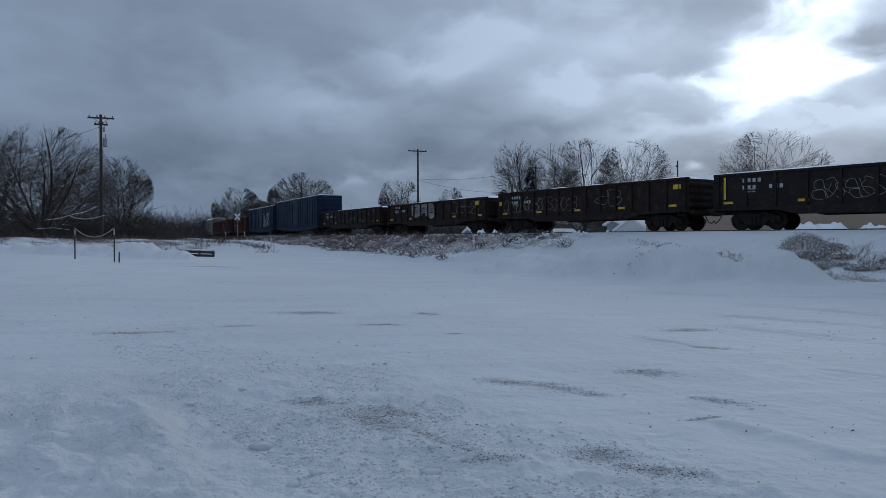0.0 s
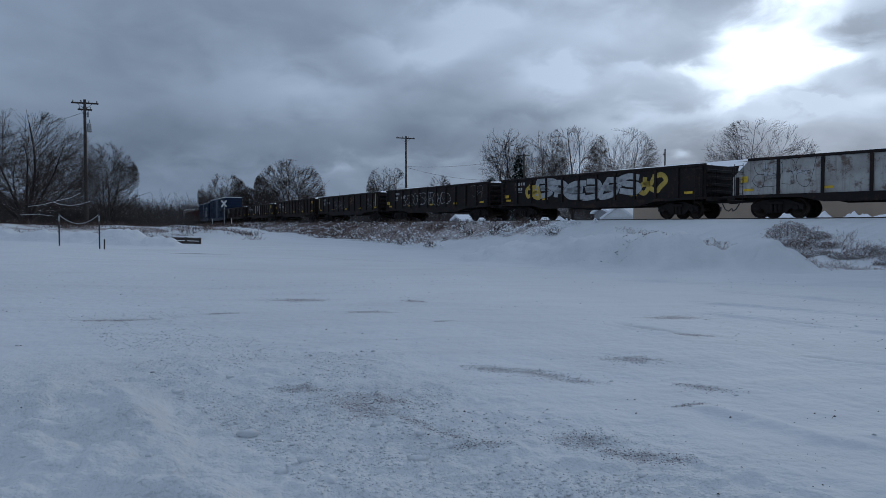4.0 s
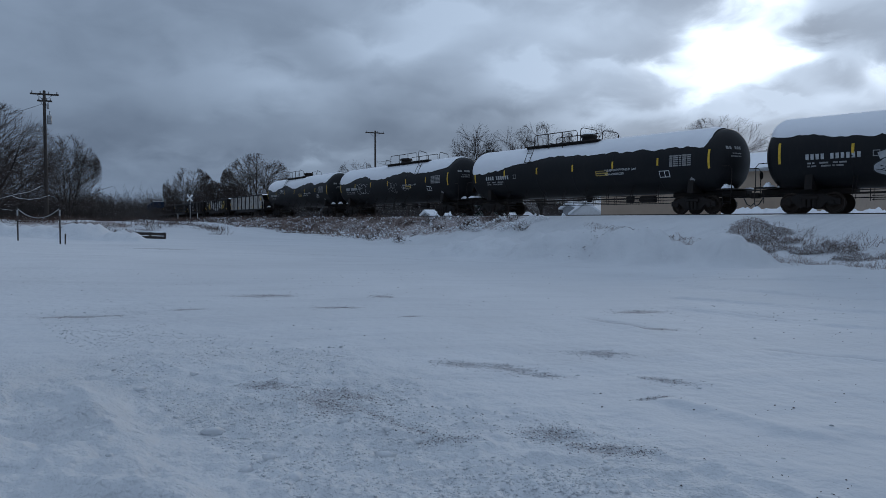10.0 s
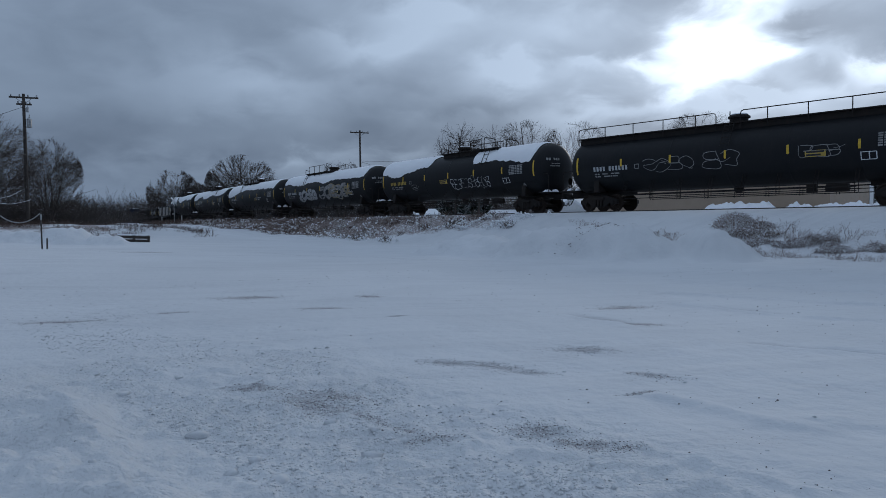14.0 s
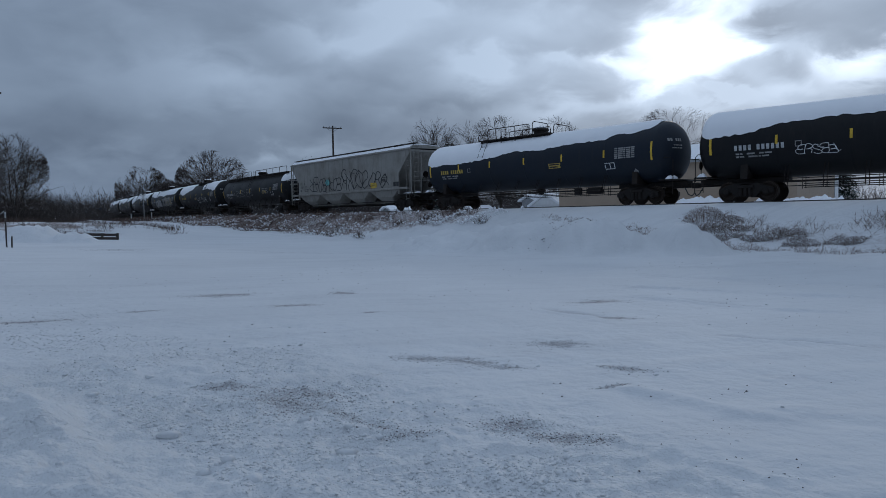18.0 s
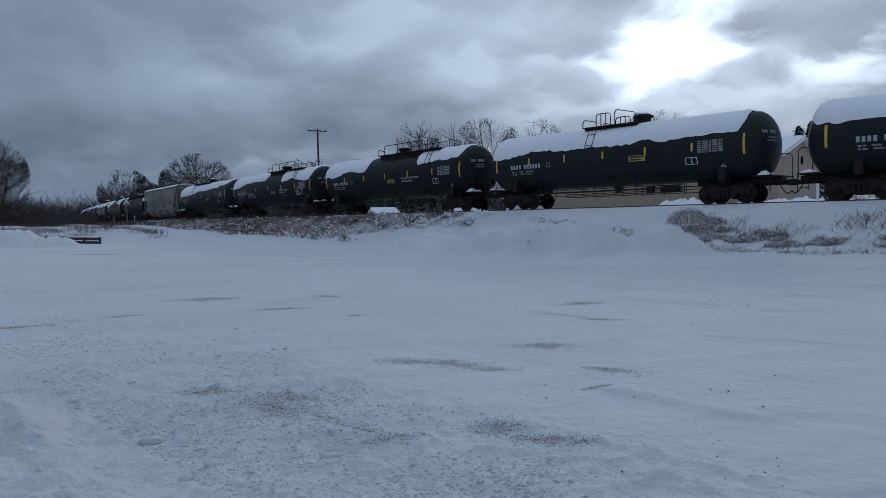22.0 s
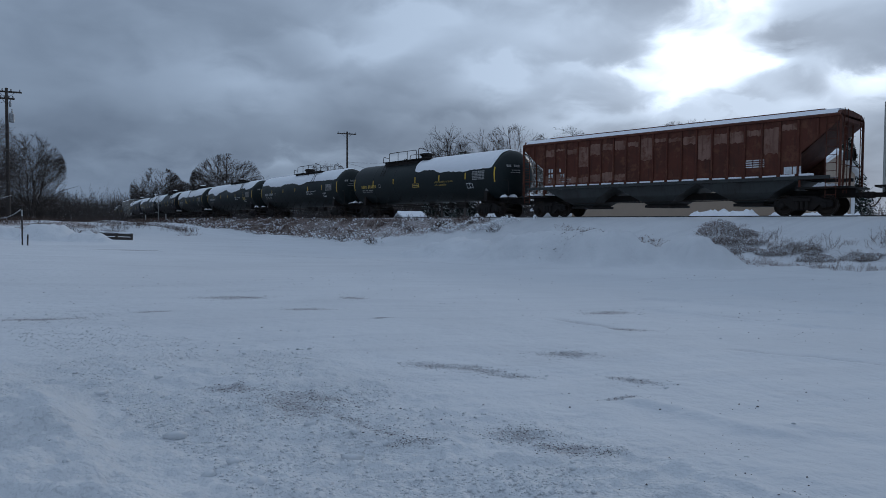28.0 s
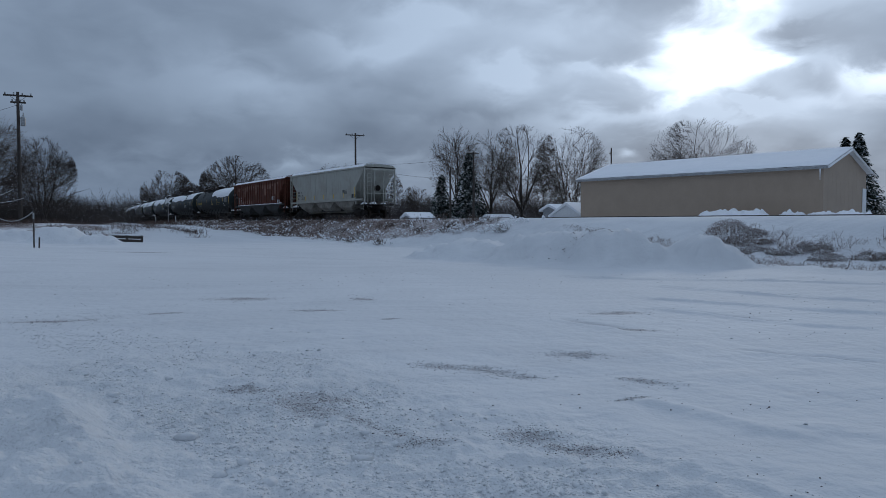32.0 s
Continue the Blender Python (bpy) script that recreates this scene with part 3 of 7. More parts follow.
WINDROWS = [(2.18, 6.06, 3.37, 4.33, 0.035, 0.10), (2.75, 5.3, 4.2, 4.1, 0.03, 0.16), (1.65, 4.35, 2.2, 3.5, 0.03, 0.07), (-3.4, 8.6, 0.6, 4.5, 0.03, 0.25)]


# tracks left by wheels: from, to, depth
RUTS = [(5.05, 14.1, 9.2, 10.6, 0.09), (4.6, 12.2, 7.6, 9.1, 0.07), (6.7, 16.8, 11.0, 11.6, 0.10), (3.87, 8.17, 6.2, 6.85, 0.04), (3.4, 6.15, 4.4, 5.5, 0.03), (2.6, 10.9, 3.8, 9.1, 0.03), (5.0, 20.2, 14.0, 15.6, 0.10), (-6.0, 30.4, 6.5, 22.0, 0.06)]


def ground_z(x, y, scraped=None):
    x, y = np.asarray(x, float), np.asarray(y, float)
    d, u = line_distance(x, y)
    r = np.hypot(x, y)
    lot = 0.03 * np.logaddexp(0, (1.0 - x) / 3) * 3 * smooth01((y + 5) / 30) + 0.003 * np.maximum(y, 0)
    lot = np.minimum(lot, 0.95) + 0.06 * wobble(x, y, 6.0) + 0.025 * wobble(x, y, 1.7, 1)
    lot = lot + 0.62 * smooth01((r - 50) / 5) * smooth01((-10 - x) / 8) * smooth01((75 - r) / 15) * (1 + 0.5 * wobble(x, y, 3.0, 2))
    lot = lot + (1.25 - lot) * smooth01((r - 62) / 60)
    top = RAIL_Z - 0.06
    run = 6.5 + 1.2 * wobble(u, u * 0, 11, 2)
    near = top + (lot - top) * smooth01((d - 1.9) / run) ** 0.8
    far = top + (1.25 - top) * smooth01((-d - 2.0) / 5.0)
    z = np.where(d > 0, near, far)
    rough = smooth01((np.abs(d) - 2.2) / 2.0)
    z = z + rough * smooth01(1 - (np.abs(d) - 9) / 4) * (0.10 * wobble(x, y, 1.4, 3) + 0.05 * wobble(x, y, 0.5, 4))
    mound = np.zeros(z.shape)
    for hx, hy, hh, rx, ry, turn in HEAPS:
        c, s = math.cos(radians(turn)), math.sin(radians(turn))
        ex, ey = (x - hx) * c + (y - hy) * s, -(x - hx) * s + (y - hy) * c
        q = np.sqrt((ex / rx) ** 2 + (ey / ry) ** 2) + 0.17 * wobble(x, y, 1.1, 2) + 0.06 * wobble(x, y, 0.42, 5)
        mound = np.maximum(mound, hh * smooth01(1.15 - np.maximum(q, 0.22)))
    z = z + mound + smooth01(mound / 0.25) * (0.13 * np.abs(wobble(x, y, 0.9, 3)) + 0.15 * wobble(x, y, 0.5, 5) + 0.11 * np.maximum(wobble(x, y, 0.27, 0), -0.2) + 0.03 * wobble(x, y, 0.13, 1))
    # the low ploughed ridge beside the eye, and crumbs of snow
    edge = (x + 2.62) * 0.813 + (y - 6.36) * 0.582 + 0.14 * wobble(x, y, 0.8, 4)
    berm = smooth01(-edge / 0.5) * smooth01((9 - r) / 3)
    z = z + berm * (0.14 + 0.06 * wobble(x, y, 0.45, 1) + 0.055 * wobble(x, y, 0.22, 2) + 0.022 * wobble(x, y, 0.1, 3))
    close = smooth01((16 - r) / 10)
    z = z + close * (0.016 * wobble(x, y, 0.33, 3) + smooth01(0.9 - ((x + 1.0) * 0.79 + (y - 7.3) * 0.61) / 1.6) * (0.030 * np.maximum(wobble(x, y, 0.17, 4), -0.2) + 0.024 * np.maximum(wobble(x, y, 0.085, 5), -0.1)) * smooth01((11 - r) / 4))
    # low windrows left by the plough
    for x0, y0, x1, y1, hh, wd in WINDROWS:
        ln = math.hypot(x1 - x0, y1 - y0)
        t = ((x - x0) * (x1 - x0) + (y - y0) * (y1 - y0)) / ln ** 2
        off = ((x - x0) * (y1 - y0) - (y - y0) * (x1 - x0)) / ln + 0.12 * wobble(x, y, 0.7, 0)
        z = z + hh * np.exp(-(off / wd) ** 2) * smooth01(t * 5) * smooth01((1.3 - t) * 3) * (0.7 + 0.5 * wobble(x, y, 0.4, 3) + 0.25 * wobble(x, y, 0.15, 1))
    # wheel tracks across the yard
    for x0, y0, x1, y1, deep in RUTS:
        ln = math.hypot(x1 - x0, y1 - y0)
        t = ((x - x0) * (x1 - x0) + (y - y0) * (y1 - y0)) / ln
        off = ((x - x0) * (y1 - y0) - (y - y0) * (x1 - x0)) / ln + 0.25 * wobble(t, t * 0, 3.0, 5) + 0.03 * wobble(x, y, 0.3, 1)
        on = smooth01(t / 1.0) * smooth01((ln - t) / 1.0) * (0.75 + 0.4 * wobble(x, y, 0.8, 2))
        if scraped is not None:
            scraped[:] = np.maximum(scraped, np.clip(on, 0, 1) * np.exp(-(off / 0.06 / (1 + 0.06 * r)) ** 2))
        z = z + deep * on * (0.8 * np.exp(-((off - 0.2) / 0.10) ** 2) - np.exp(-(off / 0.11) ** 2))
    return z


def make_ground():
    rad = np.concatenate([np.linspace(0.1, 1.2, 8)[:-1], np.geomspace(1.2, 24, 560)[:-1], np.linspace(24, 80, 190)[:-1], np.geomspace(80, 4000, 90)])
    ang = np.concatenate([np.linspace(-180, -46, 40)[:-1], np.linspace(-46, 56, 560)[:-1], np.linspace(56, 180, 38)[:-1]])
    a, r = np.meshgrid(np.radians(ang), rad)
    x, y = r * np.sin(a), r * np.cos(a)
    rut = np.zeros(x.size)
    z = ground_z(x.ravel(), y.ravel(), rut)
    n, m = len(rad), len(ang)
    v = np.stack([x.ravel(), y.ravel(), z], 1)
    i, j = np.meshgrid(np.arange(n - 1), np.arange(m), indexing="ij")
    k = (j + 1) % m
    f = np.stack([i * m + j, i * m + k, (i + 1) * m + k, (i + 1) * m + j], -1).reshape(-1, 4)
    # the patch under the eye
    v = np.concatenate([v, [[0, 0, float(z[:m].mean())]]])
    c = len(v) - 1
    jj = np.arange(0, m)
    f = np.concatenate([f, np.stack([jj, (jj + 1) % m, np.full(m, c), np.full(m, c)], -1)])
    me = bpy.data.meshes.new("ground")
    tri = f[f[:, 2] == f[:, 3]][:, :3].tolist()
    me.from_pydata(v.tolist(), [], f[f[:, 2] != f[:, 3]].tolist() + [t[::-1] for t in tri])
    me.materials.append(SNOW_GROUND)
    me.shade_smooth()
    d, u = line_distance(v[:, 0], v[:, 1])
    turf = smooth01((d - 1.7) / 0.6) * smooth01((7.6 - d) / 1.4) * smooth01((u - 7 - np.maximum(d - 4.6, 0) * 6) / 9) * smooth01((190 - u) / 30) * (0.72 + 0.38 * smooth01((u - 26) / 10) + 0.35 * wobble(v[:, 0], v[:, 1], 2.2, 2))
    turf = np.maximum(turf, 0.30 * smooth01((d - 4.8) / 1.0) * smooth01((10.0 - d) / 1.5) * smooth01((6 - u) / 4) * smooth01((u + 40) / 15))
    az, rr = np.degrees(np.arctan2(v[:, 0], v[:, 1])), np.hypot(v[:, 0], v[:, 1])
    turf = np.maximum(turf, (0.50 + 0.6 * wobble(v[:, 0], v[:, 1], 1.3, 3)) * smooth01((rr - 47) / 4) * smooth01((90 - rr) / 15) * smooth01((-17 - az) / 3) * smooth01((az + 60) / 10))
    me.attributes.new("turf", "FLOAT", "POINT").data.foreach_set("value", turf.astype(np.float32))
    side = (v[:, 0] + 1.0) * 0.79 + (v[:, 1] - 7.3) * 0.61
    crumbly = smooth01((1.6 - side + 0.5 * wobble(v[:, 0], v[:, 1], 1.2, 2)) / 1.8) * smooth01((11 - rr) / 4) * (0.75 + 0.35 * wobble(v[:, 0], v[:, 1], 0.8, 1))
    crumbly = np.maximum(crumbly, 0.6 * smooth01((d - 6) / 2) * smooth01((13 - d) / 2) * smooth01((10 - u) / 6) * smooth01((u + 14) / 6))
    me.attributes.new("crumbly", "FLOAT", "POINT").data.foreach_set("value", crumbly.astype(np.float32))
    me.attributes.new("scraped", "FLOAT", "POINT").data.foreach_set("value", np.append(rut, 0).astype(np.float32))
    tagged(new("ground", me), "snow-covered gravel yard and fields with scraped patches", "ground", kind="structure")


make_ground()


def make_rails():
    us = np.concatenate([np.arange(-200, -40, 8.0), np.arange(-40, 140, 2.0), np.arange(140, 620, 8.0)])
    track = tagged(new("railway_track"), "snow-covered single railway track with dark steel rails", "track", kind="structure")
    for side in (0.75, -0.75):
        g = Geo()
        prof = [(-0.035, 0.0), (0.035, 0.0), (0.035, -0.04), (0.01, -0.055), (0.01, -0.14), (0.07, -0.16), (0.07, -0.175), (-0.07, -0.175), (-0.07, -0.16), (-0.01, -0.14), (-0.01, -0.055), (-0.035, -0.04)]
        v = []
        for u in us:
            for p, q in prof:
                x, y, _ = line(u, side + p)
                v.append((float(x), float(y), RAIL_Z + q))
        n = len(prof)
        f = [(i * n + k, i * n + (k + 1) % n, (i + 1) * n + (k + 1) % n, (i + 1) * n + k) for i in range(len(us) - 1) for k in range(n)]
        part("rail", Geo().add(v, f), RAILSTEEL, track)


make_rails()


# ---- trees ----
def bare_tree(seed, x, y, height, spread, fork, label, reach=1.0, thin=0.012, base=None, stems=1, twigs=4, droop=0.0, girth=1.0):
    """Smooth arching limbs that fill a rounded crown, with three orders of finer branches."""
    rs = np.random.RandomState(seed)

    def unit(v):
        return v / np.maximum(np.linalg.norm(v, axis=1, keepdims=True), 1e-9)

    fz = fork * height
    mid, tall, wide = (height + fz * 0.6) * 0.5, (height - fz * 0.6) * 0.5, spread * height
    size = np.array([wide, wide, tall])

    def room(p, d):
        """How far a branch at p can run along d before it leaves the crown."""
        q, e = (p - np.array([0, 0, mid])) / size, d / size
        a, b, c = (e * e).sum(1), (q * e).sum(1), (q * q).sum(1) - 1
        return np.maximum((-b + np.sqrt(np.maximum(b * b - a * c, 0))) / a, 0.0)

    A, B, RA, RB, LV = [], [], [], [], []

    def run(p, d, ln, r, steps, rise, bend, level, taper=0.35):
        """Carries branches forward in short steps; gives their joints, directions and girths."""
        joints, dirs, girths, r0 = [p], [d], [r], r
        bow = rs.normal(0, bend, d.shape)
        for k in range(steps):
            d = unit(d + bow / steps + rs.normal(0, bend * 0.35, d.shape) / math.sqrt(steps) + np.array([0, 0, rise / steps]))
            q = p + d * (ln / steps)[:, None]
            r1 = r0 * (1 - (1 - taper) * (k + 1) / steps)
            A.append(p)
            B.append(q)
            RA.append(r)
            RB.append(r1)
            LV.append(np.full(len(p), level))
            p, r = q, r1
            joints.append(p)
            dirs.append(d)
            girths.append(r)
        return np.stack(joints, 1), np.stack(dirs, 1), np.stack(girths, 1)

    def children(J, D, G, count, low, angle, share, floor):
        """Side branches: where they start, how they point and how thick they are."""
        n, k = J.shape[0], J.shape[1]
        t = (low + (1 - low) * (np.arange(count)[None] + rs.rand(n, count)) / count) * (k - 1)
        i = np.minimum(t.astype(int), k - 2)
        f = (t - i)[..., None]
        rows = np.arange(n)[:, None]
        p = (J[rows, i] * (1 - f) + J[rows, i + 1] * f).reshape(-1, 3)
        d = D[rows, i + 1].reshape(-1, 3)
        g = G[rows, i].reshape(-1)
        side = rs.normal(0, 1, d.shape)
        out = p * np.array([1, 1, 0.0])
        side = side + 0.9 * unit(out + 1e-6)
        side = unit(side - (side * d).sum(1, keepdims=True) * d)
        a = angle * (0.75 + 0.5 * rs.rand(len(p), 1))
        return p, unit(d * np.cos(a) + side * np.sin(a)), np.maximum(g * share, floor)

    # the trunk or the stems, then the limbs
    foot = thin * 11 * girth * math.sqrt(reach)
    J0, J1 = [], []
    p = np.zeros((stems, 3)) + (rs.normal(0, 0.12, (stems, 3)) * [1, 1, 0] if stems > 1 else 0)
    turn = 2 * math.pi * (np.arange(stems) + 0.4 * rs.rand(stems)) / stems
    d = unit(np.stack([np.cos(turn) * (0.35 if stems > 1 else 0.03), np.sin(turn) * (0.35 if stems > 1 else 0.03), np.ones(stems)], 1))
    Jt, Dt, Gt = run(p, d, np.full(stems, max(fz, 0.8)), np.full(stems, foot / math.sqrt(stems) * 1.2), 4, 0.1, 0.05, 0, 0.8)
    per = max(2, int(round((9 if stems == 1 else 12.0 / stems) * (0.8 + 0.2 * reach))))
    pl, dl, gl = [], [], []
    for s in range(stems):
        for k in range(per):
            a = 2 * math.pi * (k + 0.35 * rs.rand()) / per + s
            lean = (0.10 if k == 0 else 0.35 + 0.95 * rs.rand()) * min(1.4, wide / tall * 1.25)
            v = Dt[s, -1] * 0.6 + np.array([math.cos(a) * lean, math.sin(a) * lean, 0.8])
            i = len(Jt[s]) - 1 if k < 3 else rs.randint(2, len(Jt[s]))
            pl.append(Jt[s, i])
            dl.append(v)
            gl.append(Gt[s, i] * (0.72 if k == 0 else 0.52))
    p, d, g = np.array(pl), unit(np.array(dl)), np.array(gl)
    ln = room(p, d) * (0.90 + 0.12 * rs.rand(len(p)))
    J, D, G = run(p, d, ln, g, 10, 0.18 - droop, 0.42, 1, 0.16)
    # boughs, branches, twigs
    plan = ((9, 0.16, 0.80, 0.50, 0.55, 6, 0.26), (int(5 + 2.2 * reach), 0.12, 0.66, 0.55, 0.42, 4, 0.16), (int(twigs * 1.5), 0.10, 0.58, 0.70, 0.34, 3, 0.20))
    for level, (count, low, angle, share, part_of, steps, bend) in enumerate(plan):
        p, d, g = children(J, D, G, count, low, angle, share, thin * (1.6, 1.1, 0.8)[level])
        lim = height * (0.40, 0.20, 0.11)[level]
        free = room(p, d)
        ln = np.minimum(free * 0.97 + 0.02 * height, lim * (0.55 + 0.75 * rs.rand(len(p))))
        keep = (p[:, 2] + d[:, 2] * ln > fz * 0.55) & (ln > height * (0.05, 0.03, 0.02)[level])
        p, d, g, ln = p[keep], d[keep], g[keep], ln[keep]
        J, D, G = run(p, d, ln, g, steps, 0.22 - droop * 2.5, bend, level + 2, 0.35)
    A, B, RA, RB, LV = (np.concatenate(q) for q in (A, B, RA, RB, LV))
    z = float(ground_z(np.array([x]), np.array([y]))[0]) if base is None else base
    tree = thing("bare_tree", label, "tree")
    tree.location = (x, y, z - 0.1)
    thick = LV <= 1
    v, f = bars_mesh((A[thick], B[thick], RA[thick], RB[thick]), 7)
    part("trunk", fast_mesh("trunk", v, f), BARK, tree)
    v, f = bars_mesh((A[~thick], B[~thick], RA[~thick], RB[~thick]), 3)
    part("crown", fast_mesh("crown", v, f), TWIG, tree)
    return tree


def spruce(seed, x, y, height, width, label):
    rs = np.random.RandomState(seed)
    z = float(ground_z(np.array([x]), np.array([y]))[0])
    tree = thing("spruce_tree", label, "tree")
    tree.location = (x, y, z - 0.1)
    part("trunk", Geo().tube([(0, 0, 0), (0, 0, height * 0.97)], 0.16, 7, 0.02), BARK, tree)
    quads = []
    for k in range(int(height * (34 + 12 * width))):
        h = rs.rand() ** 1.15
        zz = height * (0.06 + 0.93 * h)
        reach = width * (1 - h) ** 0.95 * (0.75 + 0.4 * rs.rand()) + 0.12
        a = rs.rand() * 2 * math.pi
        d = np.array([math.cos(a), math.sin(a), 0])
        t = np.array([-d[1], d[0], 0])
        tip = np.array([0, 0, zz]) + d * reach + np.array([0, 0, -0.28 * reach + 0.1 * rs.randn()])
        n = max(4, int(reach * 5))
        for s in range(n):
            f = (s + 0.5) / n
            c = np.array([0, 0, zz]) * (1 - f) + tip * f + rs.normal(0, 0.05, 3)
            w = (0.42 * (1 - f) + 0.14) * (0.7 + 0.6 * rs.rand())
            ln = 0.22 + 0.18 * rs.rand()
            sgn = 1 if rs.rand() < 0.5 else -1
            e = t * sgn * w + d * ln * 0.7 + np.array([0, 0, -0.10 - 0.12 * rs.rand()])
            o = np.cross(e / np.linalg.norm(e), [0, 0, 1]) * 0.17
            quads.append([c - o, c + o, c + e * 1.0 + o * 0.3, c + e - o * 0.3])
    v = np.array(quads).reshape(-1, 3)
    part("crown", fast_mesh("crown", v, np.arange(len(v)).reshape(-1, 4)), NEEDLE, tree)
    return tree


def plant_trees():
    bare_tree(11, 10.8, 100, 15.0, 0.26, 0.30, "tall bare tree with sparse upright limbs", 0.8, 0.019, twigs=3)
    bare_tree(12, 15.2, 95, 13.4, 0.27, 0.22, "bare tree with fine twigs behind the railway", 1.0, 0.0155, twigs=5)
    bare_tree(13, 18.3, 89, 13.4, 0.37, 0.16, "broad bare tree with forked dark trunk", 1.3, 0.0155, girth=1.1, twigs=5)
    bare_tree(14, 26.0, 93, 13.6, 0.38, 0.14, "bare tree with spreading crown behind the railway", 1.3, 0.0155, stems=2, twigs=5)
    bare_tree(15, 39.4, 83, 13.3, 0.52, 0.16, "wide bare tree behind the tan building", 1.3, 0.0135, stems=2, twigs=5)
    old_tree = bare_tree(16, -32.0, 55, 9.9, 0.62, 0.12, "big spreading bare tree with a rounded crown", 1.7, 0.013, 0.80, 1, 5, 0.0, 1.35)
    z = 0.70
    for pts in (((-28.6, 49.4, 3.30), (-27.6, 49.5, 3.42), (-26.7, 49.6, 3.70), (-25.8, 49.8, 3.92), (-25.1, 49.9, 4.30)), ((-26.9, 49.6, 3.62), (-26.3, 49.4, 3.44), (-25.6, 49.4, 3.36), (-24.9, 49.4, 3.46), (-24.3, 49.5, 3.66)), ((-29.0, 49.2, 2.7), (-27.9, 49.4, 2.75), (-26.9, 49.6, 2.62))):
        local = [(px + 32.0, py - 55, pz - z - 0.35) for px, py, pz in pts]
        bough = part("low_bough", Geo().tube(local, 0.022, 6, 0.010), BARK, old_tree)
        part("bough_snow", Geo().tube([(px, py, pz + 0.016) for px, py, pz in local], 0.020, 6, 0.010), SNOW, bough, "line of snow lying on the bough")
    bare_tree(26, -38.2, 58, 10.2, 0.55, 0.14, "bare tree with a rounded crown at the yard's edge", 1.6, 0.013, 0.9, 2, 5, 0.0, 1.1)
    bare_tree(17, -37.4, 80, 10.3, 0.34, 0.10, "bare tree with many upright stems", 1.6, 0.016, stems=4, twigs=5)
    bare_tree(27, -44.0, 84, 9.6, 0.46, 0.12, "bare tree among dark thicket", 1.1, 0.014, stems=3)
    bare_tree(18, -30.4, 150, 14.6, 0.52, 0.16, "round-crowned bare tree beyond the railway", 1.7, 0.026, stems=2, twigs=6)
    bare_tree(19, -59.7, 200, 15.4, 0.46, 0.14, "bare tree far down the line", 1.4, 0.032, stems=2, twigs=6)
    bare_tree(29, -50.5, 195, 11.5, 0.56, 0.10, "low bare tree far down the line", 1.4, 0.034, stems=3, twigs=6)
    bare_tree(39, -42.5, 188, 10.5, 0.55, 0.10, "low bare tree far down the line", 1.2, 0.028, stems=3, twigs=5)
    bare_tree(20, -7.6, 120, 11.2, 0.32, 0.15, "slender bare tree beside a utility pole", 1.0, 0.018, stems=2)
    bare_tree(21, 1.5, 130, 10.0, 0.26, 0.20, "small bare tree behind the railway", 0.6, 0.015)
    bare_tree(22, 5.2, 100, 6.0, 0.40, 0.10, "low bare shrub-like tree by the houses", 0.7, 0.013, stems=3)
    bare_tree(23, 20.8, 88, 7.5, 0.42, 0.12, "low bare tree leaning by the garage", 0.7, 0.013, stems=2)
    spruce(31, 11.7, 92, 10.0, 3.1, "dark green spruce dusted with snow")
    spruce(32, 8.2, 94, 7.0, 2.5, "small dark spruce dusted with snow")
    spruce(33, 50.6, 71.5, 9.9, 2.9, "dark spruce behind the tan building")
    spruce(34, 53.4, 73.2, 10.6, 3.4, "dark spruce behind the tan building")


plant_trees()


def thicket(seed, name, label, spots, mat, category="brush", h=(2.0, 4.0), r=0.02, per=26, lean=0.22):
    """Many thin upright twigs round each spot, as one mass."""
    rs = np.random.RandomState(seed)
    P0, P1, R = [], [], []
    xy = np.array([s[:2] for s in spots])
    zs = ground_z(xy[:, 0], xy[:, 1])
    for (x, y, wide), z in zip(spots, zs):
        n = per
        a, q = rs.rand(n) * 2 * math.pi, np.sqrt(rs.rand(n)) * wide
        b = np.stack([x + np.cos(a) * q, y + np.sin(a) * q, np.full(n, z - 0.1)], 1)
        ln = h[0] + (h[1] - h[0]) * rs.rand(n) * (1 - 0.5 * (q / max(wide, 0.01)) ** 2)
        d = np.stack([rs.normal(0, lean, n), rs.normal(0, lean, n), np.ones(n)], 1)
        mid = b + d * (ln * 0.5)[:, None]
        end = mid + (d + rs.normal(0, 0.35, (n, 3)) * [1, 1, 0.3]) * (ln * 0.5)[:, None]
        P0 += [b, mid]
        P1 += [mid, end]
        R += [np.stack([np.full(n, r), np.full(n, r * 0.8)], 1), np.stack([np.full(n, r * 0.8), np.full(n, r * 0.35)], 1)]
        for _ in range(3):
            t = rs.rand(n)[:, None]
            s = b + (mid - b) * t if rs.rand() < 0.3 else mid + (end - mid) * t
            e = s + rs.normal(0, 0.30, (n, 3)) * (ln * 0.55)[:, None] + np.array([0, 0, 0.12]) * ln[:, None]
            P0.append(s)
            P1.append(e)
            R.append(np.stack([np.full(n, r * 0.6), np.full(n, r * 0.3)], 1))
    P0, P1, R = np.concatenate(P0), np.concatenate(P1), np.concatenate(R)
    v, f = bars_mesh((P0, P1, R[:, 0], R[:, 1]), 3)
    me = fast_mesh(name, v, f)
    me.materials.append(mat)
    return tagged(new(name, me), label, category, kind="stuff")


